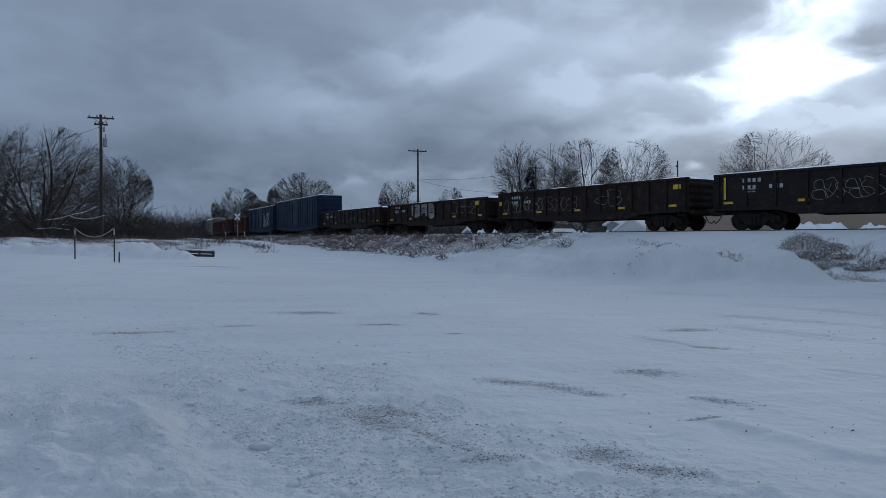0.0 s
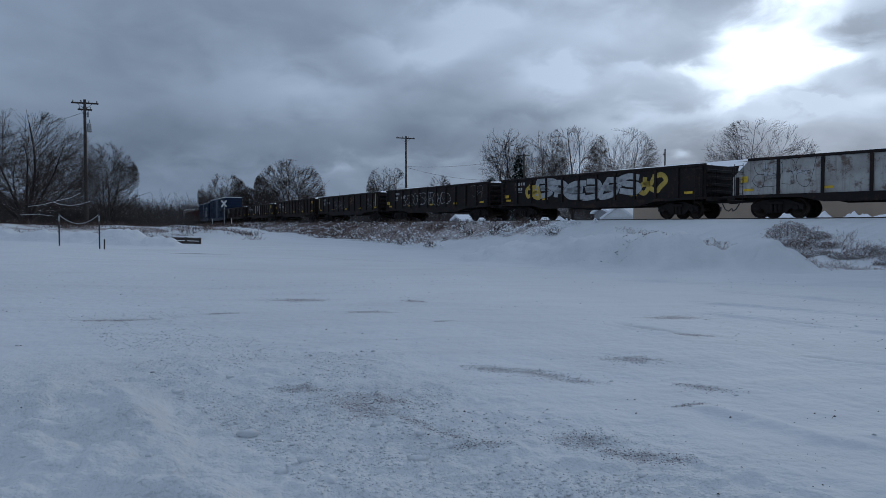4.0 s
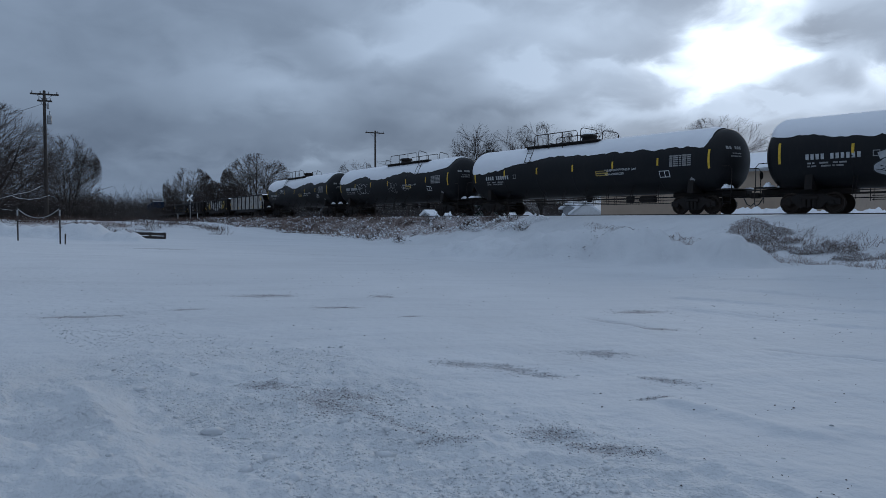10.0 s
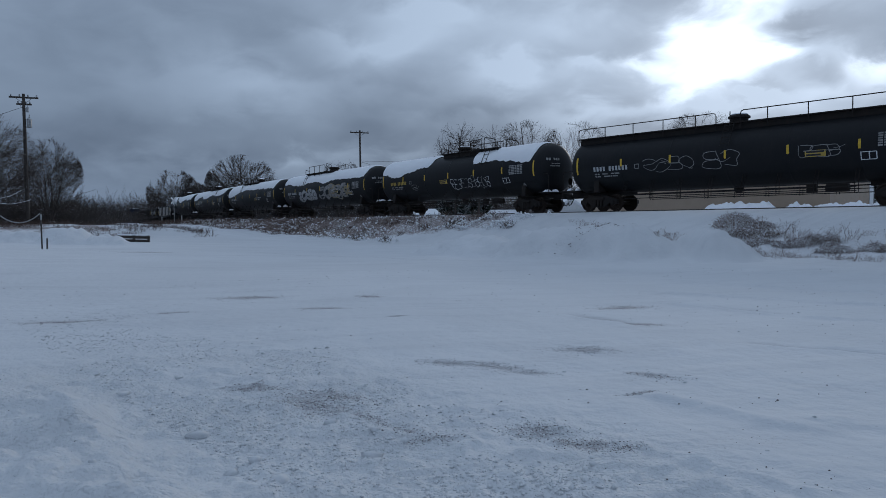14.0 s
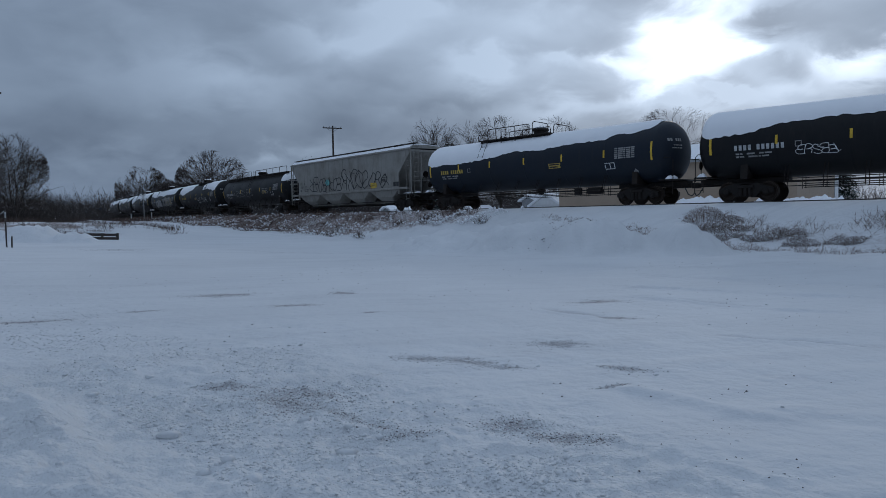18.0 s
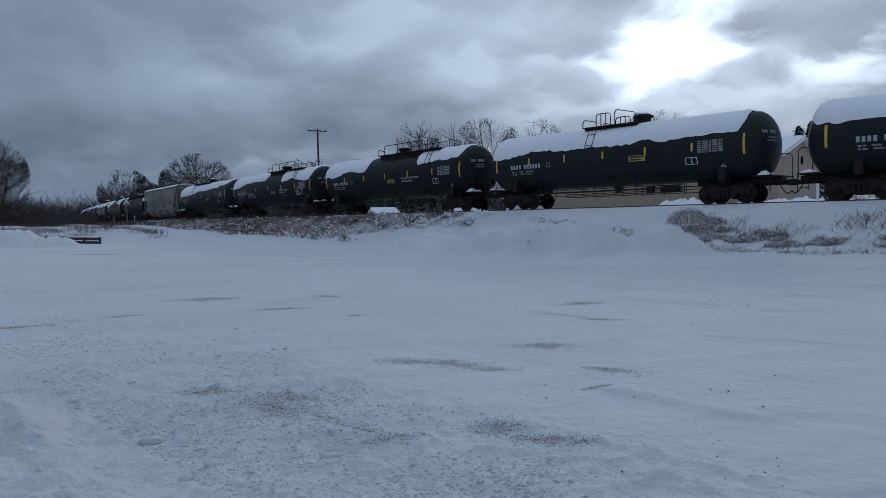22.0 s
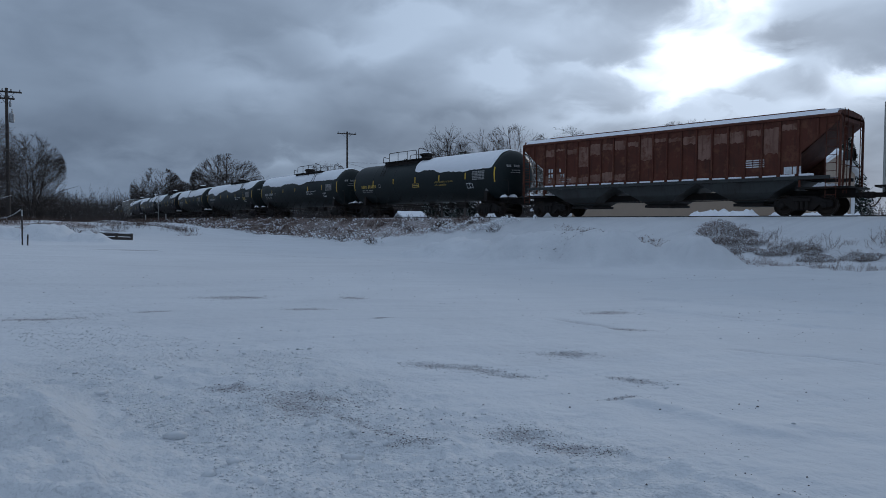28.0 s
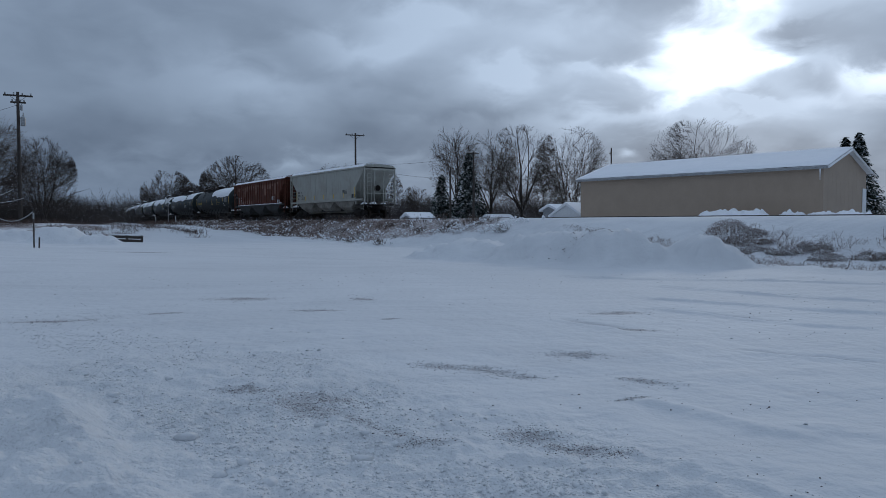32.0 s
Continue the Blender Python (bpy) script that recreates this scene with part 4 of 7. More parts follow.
def plant_brush():
    rs = np.random.RandomState(8)
    # dark undergrowth left of the railway
    spots = [(-30 - 26 * rs.rand() - 0.1 * d, d, 2.4) for d in 66 + 70 * rs.rand(170)]
    for k in range(230):
        a, d = radians(-36 + 14 * rs.rand()), 95 + 75 * rs.rand()
        spots.append((d * math.sin(a), d * math.cos(a), 3.0))
    thicket(41, "undergrowth", "dark leafless thicket along the edge of the yard", spots, BARK, "brush", (1.8, 4.6), 0.022, 30)
    spots = [(-19.5 - 5 * rs.rand(), 54 + 5 * rs.rand(), 0.7) for _ in range(12)]
    thicket(42, "undergrowth", "short bare saplings above the snow", spots, TWIG, "brush", (0.5, 1.3), 0.012, 12)
    # woods on the horizon
    spots = []
    for k in range(260):
        a, d = radians(-33 + 52 * rs.rand()), 300 + 160 * rs.rand()
        spots.append((d * math.sin(a), d * math.cos(a), 7))
    thicket(43, "far_woods", "distant grey leafless woods on the horizon", spots, GREYTWIG, "woods", (7.0, 13.0), 0.10, 34)
    spots = []
    for k in range(200):
        a, d = radians(12 + 75 * rs.rand()), 180 + 160 * rs.rand()
        spots.append((d * math.sin(a), d * math.cos(a), 6))
    thicket(44, "far_woods", "distant leafless woods behind the houses", spots, GREYTWIG, "woods", (4.0, 7.5), 0.06, 30)
    # dry grass and weeds on the bank
    spots = []
    for u in np.arange(22, 125, 0.30):
        for s in 2.0 + 5.2 * rs.rand(8):
            x, y, _h2 = line(u + rs.rand(), s)
            if wobble(np.array([u]), np.array([s * 2]), 9.0, 1)[0] > -0.35:
                spots.append((float(x), float(y), 0.5))
    thicket(45, "bank_grass", "fine tan dead grass on the railway bank", spots, GRASS, "grass", (0.10, 0.42), 0.008, 7, 0.55)
    spots = []
    for u in np.arange(7, 170, 0.22):
        for s in 2.4 + (5.0 if u > 17 else 2.4) * rs.rand(3):
            x, y, _h2 = line(u + rs.rand(), s)
            if wobble(np.array([float(x)]), np.array([float(y)]), 1.1, 2)[0] > 0.05:
                spots.append((float(x), float(y), 0.30))
    thicket(47, "bank_weeds", "dark dry weeds poking through snow on the railway bank", spots, WEED, "weeds", (0.15, 0.65), 0.010, 10, 0.5)
    spots = []
    for _ in range(85):
        u = -3.0 + 8.5 * rs.rand()
        x, y, _h2 = line(u, 5.45 - 0.23 * (u + 1.4) + 0.45 * rs.rand())
        spots.append((float(x), float(y), 0.28))
    thicket(48, "bank_weeds", "thin row of dry weeds along the top of the bank", spots, CANE, "weeds", (0.05, 0.26), 0.006, 8, 0.6)
    spots = []
    for _ in range(1300):
        u, s = -22 + 27 * rs.rand(), 5.0 + 4.6 * rs.rand()
        x, y, _h2 = line(u, s)
        if wobble(np.array([float(x)]), np.array([float(y)]), 1.0, 3)[0] > 0.12:
            spots.append((float(x), float(y), 0.32))
    thicket(46, "bank_weeds", "snow-dusted dry weeds low on the railway bank", spots, BRUSH, "weeds", (0.06, 0.32), 0.007, 11, 0.6)
    spots = []
    for _ in range(1300):
        a, d = radians(-38 + 24 * rs.rand()), 48 + 20 * rs.rand()
        x, y = d * math.sin(a), d * math.cos(a)
        if wobble(np.array([x]), np.array([y]), 2.0, 4)[0] > -0.1:
            spots.append((x, y, 0.5))
    thicket(49, "field_weeds", "dry weeds in snow at the edge of the field", spots, WEED, "weeds", (0.15, 0.60), 0.010, 9, 0.5)
    spots = []
    for _ in range(260):
        x, y, _h2 = line(-4.0 - 16 * rs.rand(), 4.0 + 1.9 * rs.rand())
        if wobble(np.array([float(x)]), np.array([float(y)]), 1.3, 1)[0] > -0.1:
            spots.append((float(x), float(y), 0.3))
    thicket(50, "bank_weeds", "thin dry grass standing high on the railway bank", spots, CANE, "weeds", (0.15, 0.55), 0.006, 7, 0.5)
    # rounded bushes of arching canes
    clumps = [(14.75, 28.2, 0.95, 0.72), (14.6, 27.2, 0.7, 0.40), (15.5, 27.4, 0.55, 0.34), (15.3, 26.4, 0.5, 0.28), (14.7, 26.3, 0.45, 0.25)]
    for _ in range(40):
        u, side = -5.0 - 9.5 * rs.rand(), 5.9 + 1.2 * rs.rand()
        x, y, _h2 = line(u, side)
        size = 0.18 + 0.34 * rs.rand() ** 1.5
        clumps.append((float(x), float(y), size, size * (0.5 + 0.4 * rs.rand())))
    for k, (x, y, w, h) in enumerate(clumps):
        n = int(140 + 520 * w)
        a, q = rs.rand(n) * 2 * math.pi, np.sqrt(rs.rand(n)) * w
        z = float(ground_z(np.array([x]), np.array([y]))[0])
        dome = np.stack([np.cos(a) * q, np.sin(a) * q * 0.8, h * np.sqrt(np.maximum(0.05, 1 - (q / w) ** 2)) * (0.35 + 0.65 * rs.rand(n) ** 0.5)], 1)
        way = rs.normal(0, 1, (n, 3)) * [1, 1, 0.55]
        way *= ((0.06 + 0.16 * rs.rand(n)) / np.linalg.norm(way, axis=1))[:, None]
        root, top, end = dome - way - [0, 0, 0.05], dome, dome + way * 0.8 - np.stack([0 * a, 0 * a, 0.05 + 0.05 * rs.rand(n)], 1)
        stem = np.arange(n) % 5 == 0
        root[stem] = top[stem] * [0.8, 0.8, 0]
        v, f = bars_mesh((np.concatenate([root, top]), np.concatenate([top, end]), np.full(2 * n, 0.0065), np.full(2 * n, 0.004)), 3)
        bush = thing("bush", "tangled dry bush dusted with snow on the bank", "bush", "bushes on the bank")
        bush.location = (x, y, z - 0.06)
        m = n // 3
        c = top[rs.permutation(n)[:m]] * [1.02, 1.02, 1.0] + rs.normal(0, 0.03, (m, 3))
        q = np.array([(1, 0, 0), (-1, 0, 0), (0, 1, 0), (0, -1, 0), (0, 0, 0.7), (0, 0, -0.6)])[None] * (0.6 + 0.8 * rs.rand(m, 6, 1)) * (0.014 + 0.03 * rs.rand(m, 1, 1) ** 2)
        tri = np.array([(0, 2, 4), (2, 1, 4), (1, 3, 4), (3, 0, 4), (2, 0, 5), (1, 2, 5), (3, 1, 5), (0, 3, 5)])[None] + (np.arange(m) * 6)[:, None, None]
        dust = part("snow_dusting", fast_mesh("snow_dusting", (q + c[:, None]).reshape(-1, 3), tri.reshape(-1, 3)), SNOW, bush)
        tagged(dust, "flecks of snow on the twigs", kind="stuff")
        part("tangle", fast_mesh("tangle", v, f), BRUSH, bush)


plant_brush()


# ---- buildings, poles and small fixtures ----
def shed():
    """The long tan metal building with a snowy roof."""
    a, ang = Vector((32.07, 47.66, 0)), 127.33                 # the near front corner and the run of the front
    length, width, base, eave, ridge = 21.49, 9.49, 1.2, 5.685, 7.186
    house = thing("metal_shed", "long tan metal-sided building with snow on its gabled roof", "building")
    house.matrix_basis = pose(a.x, a.y, 0, 0, 0, ang)             # x along the front, y points to the eye
    w = -width
    t = 0.2
    part("front_wall", Geo().box(t + 0.003, length - t - 0.003, -t, 0, base, eave), TAN, house)
    part("back_wall", Geo().box(t + 0.003, length - t - 0.003, w, w + t, base, eave), TAN, house)
    for x0, x1 in ((0, t), (length - t, length)):
        part("gable_wall", Geo().prism([(0, base), (0, eave), (w / 2, ridge), (w, eave), (w, base)], x0, x1), TAN, house)
    # sheet ribs on the front and the near gable
    rib = Geo()
    for k in range(int(length / 0.9)):
        x = 0.3 + k * 0.9
        rib.box(x, x + 0.03, 0.001, 0.0035, base, eave - 0.05)
    part("siding_ribs", rib, TAN, house)
    rib = Geo()
    for k in range(1, int(width / 0.9)):
        y = -k * 0.9
        hgt = eave + (ridge - eave) * (1 - abs(y - w / 2) / (width / 2))
        rib.box(-0.0035, -0.001, y, y + 0.03, base, hgt - 0.2)
    part("siding_ribs", rib, TAN, house)
    o, e = 0.4, 0.32
    k = (ridge - eave) / (width / 2)
    for s in (1, -1):
        y0 = e if s == 1 else w - e
        z0 = eave - k * e
        slab = [(y0, z0 + 0.02), (w / 2, ridge + 0.02), (w / 2, ridge + 0.16), (y0, z0 + 0.16)]
        part("roof_slope", Geo().prism(slab, -o, length + o), WHITE, house)
        g = Geo()
        n, m = 60, 8
        v, f = [], []
        for i in range(n + 1):
            for j in range(m + 1):
                x = -o - 0.02 + (length + 2 * o + 0.04) * i / n
                q = j / m
                th = 0.14 + 0.03 * float(wobble(np.array([x * 1.0]), np.array([q * 5.0]), 2.2, 1)[0])
                if j == 0 or i in (0, n):
                    th *= 0.35
                v.append((x, y0 + (w / 2 - y0) * q, z0 + (ridge - z0) * q + 0.165 + th))
        f = [(i * (m + 1) + j, (i + 1) * (m + 1) + j, (i + 1) * (m + 1) + j + 1, i * (m + 1) + j + 1) for i in range(n) for j in range(m)]
        part("roof_snow", g.add(v, f), SNOW, house, "smooth white snow on the roof", True)
        part("fascia", Geo().box(-o, length + o, min(y0, y0 + 0.03 * s), max(y0, y0 + 0.03 * s), z0 - 0.04, z0 + 0.14, 0.004), GALV, house, "pale grey eave board")
    part("icicle", Geo().tube([(0.15, 0.30, eave - 0.1), (0.15, 0.28, eave - 1.0)], 0.05, 6, 0.01), SNOW, house)
    for y0, y1 in ((0.02, w / 2), (w - 0.02, w / 2)):
        pts = [(-o - 0.03, y0 + (e if y0 > w / 2 else -e), eave - k * e + 0.05), (-o - 0.03, y1, ridge + 0.06)]
        part("bargeboard", Geo().tube(pts, 0.10, 4), WHITE, house, "white painted gable trim")
    door = part("door", Geo().box(-0.06, -0.025, w + 0.03, w + 0.95, base, base + 3.2, 0.01), WHITE, house, "white side door")
    part("door_handle", Geo().tube([(-0.10, w + 0.75, base + 1.0), (-0.10, w + 0.87, base + 1.0)], 0.02, 6), GALV, door)
    # cleared snow heaped along the front
    rs = np.random.RandomState(3)
    for cx, ln, hh in ((5.6, 7.4, 1.70), (1.2, 2.6, 1.46), (-1.8, 6.0, 1.46), (-7.6, 6.0, 1.2)):
        v, f, n, m = [], [], 80, 10
        for i in range(n + 1):
            for j in range(m + 1):
                x, y = (i / n - 0.5) * 2, (j / m - 0.5) * 2
                prof = max(0, 1 - abs(x) ** 4) * max(0, 1 - y * y)
                bump = 0.86 + 0.12 * float(wobble(np.array([x * ln + cx * 3]), np.array([y * 2.0]), 0.7, 2)[0]) + 0.06 * float(wobble(np.array([x * ln]), np.array([y * 2.0]), 0.25, 3)[0])
                v.append((x * ln / 2, y * 1.6, hh * prof * bump))
        f = [(i * (m + 1) + j, (i + 1) * (m + 1) + j, (i + 1) * (m + 1) + j + 1, i * (m + 1) + j + 1) for i in range(n) for j in range(m)]
        heap = part("snow_mound", Geo().add(v, f), SNOW, None, "", True)
        p = house.matrix_basis @ Vector((cx, 2.2, 0))
        heap.matrix_basis = pose(p.x, p.y, 1.15, 0, 0, ang)
        tagged(heap, "lumpy mound of cleared snow beside the tan building", "snow mound", "snow mounds by the building")


shed()


def cottage(x, y, turn, length, width, eave, ridge, label, wall=None):
    house = thing("house", label, "house", "houses behind the railway")
    house.matrix_basis = pose(x, y, 1.15, 0, 0, turn)
    wall = wall or WHITE
    part("wall", Geo().box(-length / 2, length / 2, -width / 2, width / 2, 0, eave), wall, house)
    for s in (-1, 1):
        part("gable", Geo().prism([(-width / 2, eave), (0, ridge), (width / 2, eave)], s * length / 2 - 0.1, s * length / 2 + 0.1), wall, house)
        out = -width / 2 - 0.4
        k = (ridge - eave) / (width / 2)
        slab = [(s * out, eave - k * 0.4), (0, ridge + 0.02), (0, ridge + 0.32), (s * out, eave - k * 0.4 + 0.22)]
        part("roof_slope", Geo().prism(slab, -length / 2 - 0.35, length / 2 + 0.35), SNOW, house, "snow-covered roof slope")


cottage(20.9, 72, 40, 4.0, 3.6, 1.3, 2.35, "low white garage with snow-covered roof")
cottage(21.2, 78, 15, 4.0, 3.6, 1.9, 2.35, "low house with snow-covered roof", GALV)
cottage(4.4, 84, 20, 2.6, 2.6, 1.1, 1.5, "low house with snow-covered roof behind the railway", GALV)
cottage(14.6, 86, 10, 2.6, 2.6, 1.0, 1.3, "low shed with snow-covered roof", GALV)


def utility_pole(x, y, base, top, arms, label, can=False, lean=0.0):
    pole = thing("utility_pole", label, "utility pole")
    pole.matrix_basis = pose(x, y, base, 0, lean, 20)
    h = top - base
    part("pole", Geo().tube([(0, 0, -0.5), (0, 0, h)], 0.15, 10, 0.10), POLEWOOD, pole)
    for z, ln in arms:
        arm = part("crossarm", Geo().box(-ln / 2, ln / 2, 0.10, 0.20, h - z - 0.06, h - z + 0.06, 0.01), POLEWOOD, pole)
        for k in range(4):
            xx = -ln / 2 + 0.12 + (ln - 0.24) * k / 3
            part("insulator", Geo().lathe([(0, 0.03), (0.05, 0.06), (0.09, 0.035), (0.14, 0.055), (0.17, 0.02)], "z", 8, (xx, 0.15, h - z + 0.06)), GALV, arm)
        part("brace", Geo().tube([(-ln * 0.3, 0.15, h - z), (0, 0.13, h - z - 0.5), (ln * 0.3, 0.15, h - z)], 0.02, 4), GALV, arm)
    if can:
        c = part("transformer", Geo().lathe([(0, 0.13), (0.05, 0.17), (0.62, 0.17), (0.69, 0.12)], "z", 14, (0.31, 0, h - 2.5)), GALV, pole, "grey cylindrical transformer")
        part("bushing", Geo().lathe([(0, 0.03), (0.1, 0.06), (0.2, 0.03), (0.3, 0.05)], "z", 8, (0.33, 0, h - 1.82)), GALV, c)
        part("cutout", Geo().box(0.15, 0.3, -0.08, 0.08, h - 1.35, h - 0.95, 0.02), GALV, pole)
    return pole


utility_pole(-26.8, 54.1, 0.85, 11.35, [(0.25, 1.9), (0.75, 1.0)], "weathered wooden utility pole with transformer and crossarms", True)
utility_pole(-3.1, 85.1, 1.1, 12.6, [(0.25, 2.4)], "tall wooden utility pole with one crossarm")
utility_pole(36.6, 107.7, 1.2, 13.6, [(0.9, 0.5)], "wooden utility pole behind the tan building")
utility_pole(9.0, 89.9, 1.2, 8.7, [], "plain wooden pole beside a spruce")
utility_pole(10.7, 79.7, 1.2, 9.9, [(0.2, 1.6)], "slim wooden pole with short crossarm")


def wires():
    for p, q, sag in (((-3.1, 85.1, 8.8), (10.7, 79.7, 7.0), 0.7), ((10.7, 79.7, 9.6), (-3.1, 85.1, 8.9), 0.5), ((-26.8, 54.1, 10.4), (-33, 51, 7.6), 0.1)):
        p, q = Vector(p), Vector(q)
        pts = [p.lerp(q, k / 14) - Vector((0, 0, sag * 4 * (k / 14) * (1 - k / 14))) for k in range(15)]
        tagged(part("overhead_wire", Geo().tube(pts, 0.012, 4), INK), "thin black overhead wire sagging between poles", "wire", "overhead wires")


wires()


def rope_barrier():
    bar = thing("rope_barrier", "two thin steel posts with a sagging white rope", "barrier")
    zs = ground_z(np.array([-17.1, -14.8]), np.array([32.0, 31.0]))
    tops = []
    for (x, y), z in zip(((-17.13, 32.0), (-14.82, 31.0)), zs):
        post = part("post", Geo().tube([(x, y, z - 0.3), (x, y, 2.20)], 0.032, 8), RAILSTEEL, bar)
        part("reflector_band", Geo().tube([(x, y, 1.80), (x, y, 2.05)], 0.036, 8), GALV, post)
        if x > -16:
            part("stake", Geo().tube([(x + 0.25, y - 0.1, z - 0.2), (x + 0.27, y - 0.1, z + 0.45)], 0.03, 6), POLEWOOD, bar)
        tops.append(Vector((x, y, 2.12)))
    a, b = tops
    pts = [a.lerp(b, k / 12) - Vector((0, 0, 0.42 * 4 * (k / 12) * (1 - k / 12))) for k in range(13)]
    part("rope", Geo().tube(pts, 0.018, 6), GALV, bar, "sagging pale rope")


rope_barrier()


def low_barrier():
    g = thing("wooden_barrier", "low weathered timber barrier with snow on top", "barrier")
    g.matrix_basis = pose(-14.2, 40, 0.60, 0, 2, 2)
    for zz in (0.0, 0.19):
        part("plank", Geo().box(-0.88, 0.88, -0.03, 0.03, zz - 0.03, zz + 0.12, 0.008), POLEWOOD, g)
    for x in (-0.8, 0.0, 0.8):
        part("post", Geo().box(x - 0.06, x + 0.06, 0.032, 0.14, -0.5, 0.34, 0.01), POLEWOOD, g)
    part("snow_cap", Geo().box(-0.87, 0.87, -0.06, 0.10, 0.342, 0.40, 0.025), SNOW, g)


low_barrier()


def crossing():
    x, y, h = line(92.0, 4.2)
    sign = thing("crossing_signal", "railroad crossbuck signal with white crossed boards on a mast", "crossing signal")
    sign.matrix_basis = pose(float(x), float(y), 1.35, 0, 0, -22)
    part("mast", Geo().tube([(0, 0, -0.3), (0, 0, 4.3)], 0.07, 8), GALV, sign)
    for a in (45, -45):
        part("crossbuck_board", Geo().box(-0.7, 0.7, -0.10 - 0.012 * (a > 0), -0.085 - 0.012 * (a > 0), -0.13, 0.13, 0.004, pose(0, 0, 3.8, 0, a, 0)), WHITE, sign)
    arm = part("lamp_arm", Geo().tube([(-0.45, -0.08, 2.75), (0.45, -0.08, 2.75)], 0.04, 6), STEEL, sign)
    for s in (-0.4, 0.4):
        part("signal_lamp", Geo().lathe([(-0.2, 0.12), (-0.1, 0.28), (-0.08, 0.28), (-0.05, 0.1)], "y", 14, (s, -0.05, 2.75)), INK, arm)
    part("base", Geo().box(-0.25, 0.25, -0.25, 0.25, -0.1, 0.45, 0.02), STEEL, sign)
    for u, s in ((103, 4.4), (84, 4.6)):
        x, y, _ = line(float(u), s)
        p = part("marker_post", Geo().box(-0.05, 0.05, -0.03, 0.03, -0.3, 1.5, 0.008), WHITE)
        p.matrix_basis = pose(float(x), float(y), 1.2, 0, 0, -20)
        tagged(p, "slim white marker post beside the railway", "post", "marker posts")


crossing()


def lumps():
    """Crumbs of snow and gravel on the yard."""
    rs = np.random.RandomState(5)
    ico_v = np.array([(0, 0, 1), (.894, 0, .447), (.276, .851, .447), (-.724, .526, .447), (-.724, -.526, .447), (.276, -.851, .447), (.724, .526, -.447), (-.276, .851, -.447), (-.894, 0, -.447), (-.276, -.851, -.447), (.724, -.526, -.447), (0, 0, -1)])
    ico_f = np.array([(0, 1, 2), (0, 2, 3), (0, 3, 4), (0, 4, 5), (0, 5, 1), (1, 6, 2), (2, 7, 3), (3, 8, 4), (4, 9, 5), (5, 10, 1), (6, 7, 2), (7, 8, 3), (8, 9, 4), (9, 10, 5), (10, 6, 1), (11, 7, 6), (11, 8, 7), (11, 9, 8), (11, 10, 9), (11, 6, 10)])

    octa_v = np.array([(1, 0, 0), (-1, 0, 0), (0, 1, 0), (0, -1, 0), (0, 0, 1), (0, 0, -1)], float)
    octa_f = np.array([(0, 2, 4), (2, 1, 4), (1, 3, 4), (3, 0, 4), (2, 0, 5), (1, 2, 5), (3, 1, 5), (0, 3, 5)])

    def bits(name, label, cat, x, y, size, mat, lift=0.12):
        n = len(x)
        z = ground_z(x, y)
        a = rs.rand(n) * 6.283
        c, s_ = np.cos(a)[:, None], np.sin(a)[:, None]
        q = octa_v[None] * (0.6 + 0.8 * rs.rand(n, 6, 1)) * np.array([1.0, 0.9, 0.65])
        q = np.stack([q[..., 0] * c - q[..., 1] * s_, q[..., 0] * s_ + q[..., 1] * c, q[..., 2] + 0.25 * q[..., 0]], -1)
        v = q * size[:, None, None] + np.stack([x, y, z + size * lift], 1)[:, None]
        f = octa_f[None] + (np.arange(n) * 6)[:, None, None]
        me = fast_mesh(name, v.reshape(-1, 3), f.reshape(-1, 3))
        me.materials.append(mat)
        me.shade_smooth()
        tagged(new(name, me), label, cat, kind="stuff")

    def scatter(name, label, cat, x, y, size, mat):
        z = ground_z(x, y)
        v = ico_v[None] * (1 + rs.normal(0, 0.22, (len(x), 12, 1))) * size[:, None, None] * np.array([1, 1, 0.5]) + np.stack([x, y, z + size * 0.18], 1)[:, None]
        f = ico_f[None] + (np.arange(len(x)) * 12)[:, None, None]
        me = fast_mesh(name, v.reshape(-1, 3), f.reshape(-1, 3))
        me.materials.append(mat)
        me.shade_smooth()
        tagged(new(name, me), label, cat, kind="stuff")

    n = 60000
    r, a = 3.4 + 10 * rs.rand(n) ** 1.5, np.radians(-40 + 80 * rs.rand(n))
    x, y = r * np.sin(a), r * np.cos(a)
    side = (x + 1.0) * 0.79 + (y - 7.3) * 0.61
    keep = 0.9 * wobble(x, y, 0.9, 2) + 0.5 * wobble(x, y, 0.3, 1) - 0.55 * side > -0.1 + 0.9 * rs.rand(n)
    keep &= (x + 2.62) * 0.813 + (y - 6.36) * 0.582 > 0.15
    x, y = x[keep][:9000], y[keep][:9000]
    bits("snow_crumbs", "loose crumbs of snow scattered over the yard", "snow", x, y, 0.006 + 0.012 * rs.rand(len(x)) ** 2.5 + 0.022 * (rs.rand(len(x)) < 0.02) * rs.rand(len(x)), CRUMB)
    tx, ty = [], []
    for k in range(5200):
        u = 8 + 75 * rs.rand() ** 1.3
        px, py, _h2 = line(u, 2.6 + (5.0 if u > 17 else 2.4) * rs.rand())
        tx.append(float(px))
        ty.append(float(py))
    tx, ty = np.array(tx), np.array(ty)
    keep = wobble(tx, ty, 0.9, 4) > -0.15
    tx, ty = tx[keep], ty[keep]
    bits("snow_tufts", "small tufts of snow caught on the weeds of the bank", "snow", tx, ty, 0.03 + 0.08 * rs.rand(len(tx)) ** 2, SNOW, 2.0)
    # grit and clods thrown about the yard
    n = 900
    r, a = 4.0 + 18 * rs.rand(n) ** 1.3, np.radians(-36 + 74 * rs.rand(n))
    x, y = r * np.sin(a), r * np.cos(a)
    keep = wobble(x, y, 2.0, 3) > 0.0
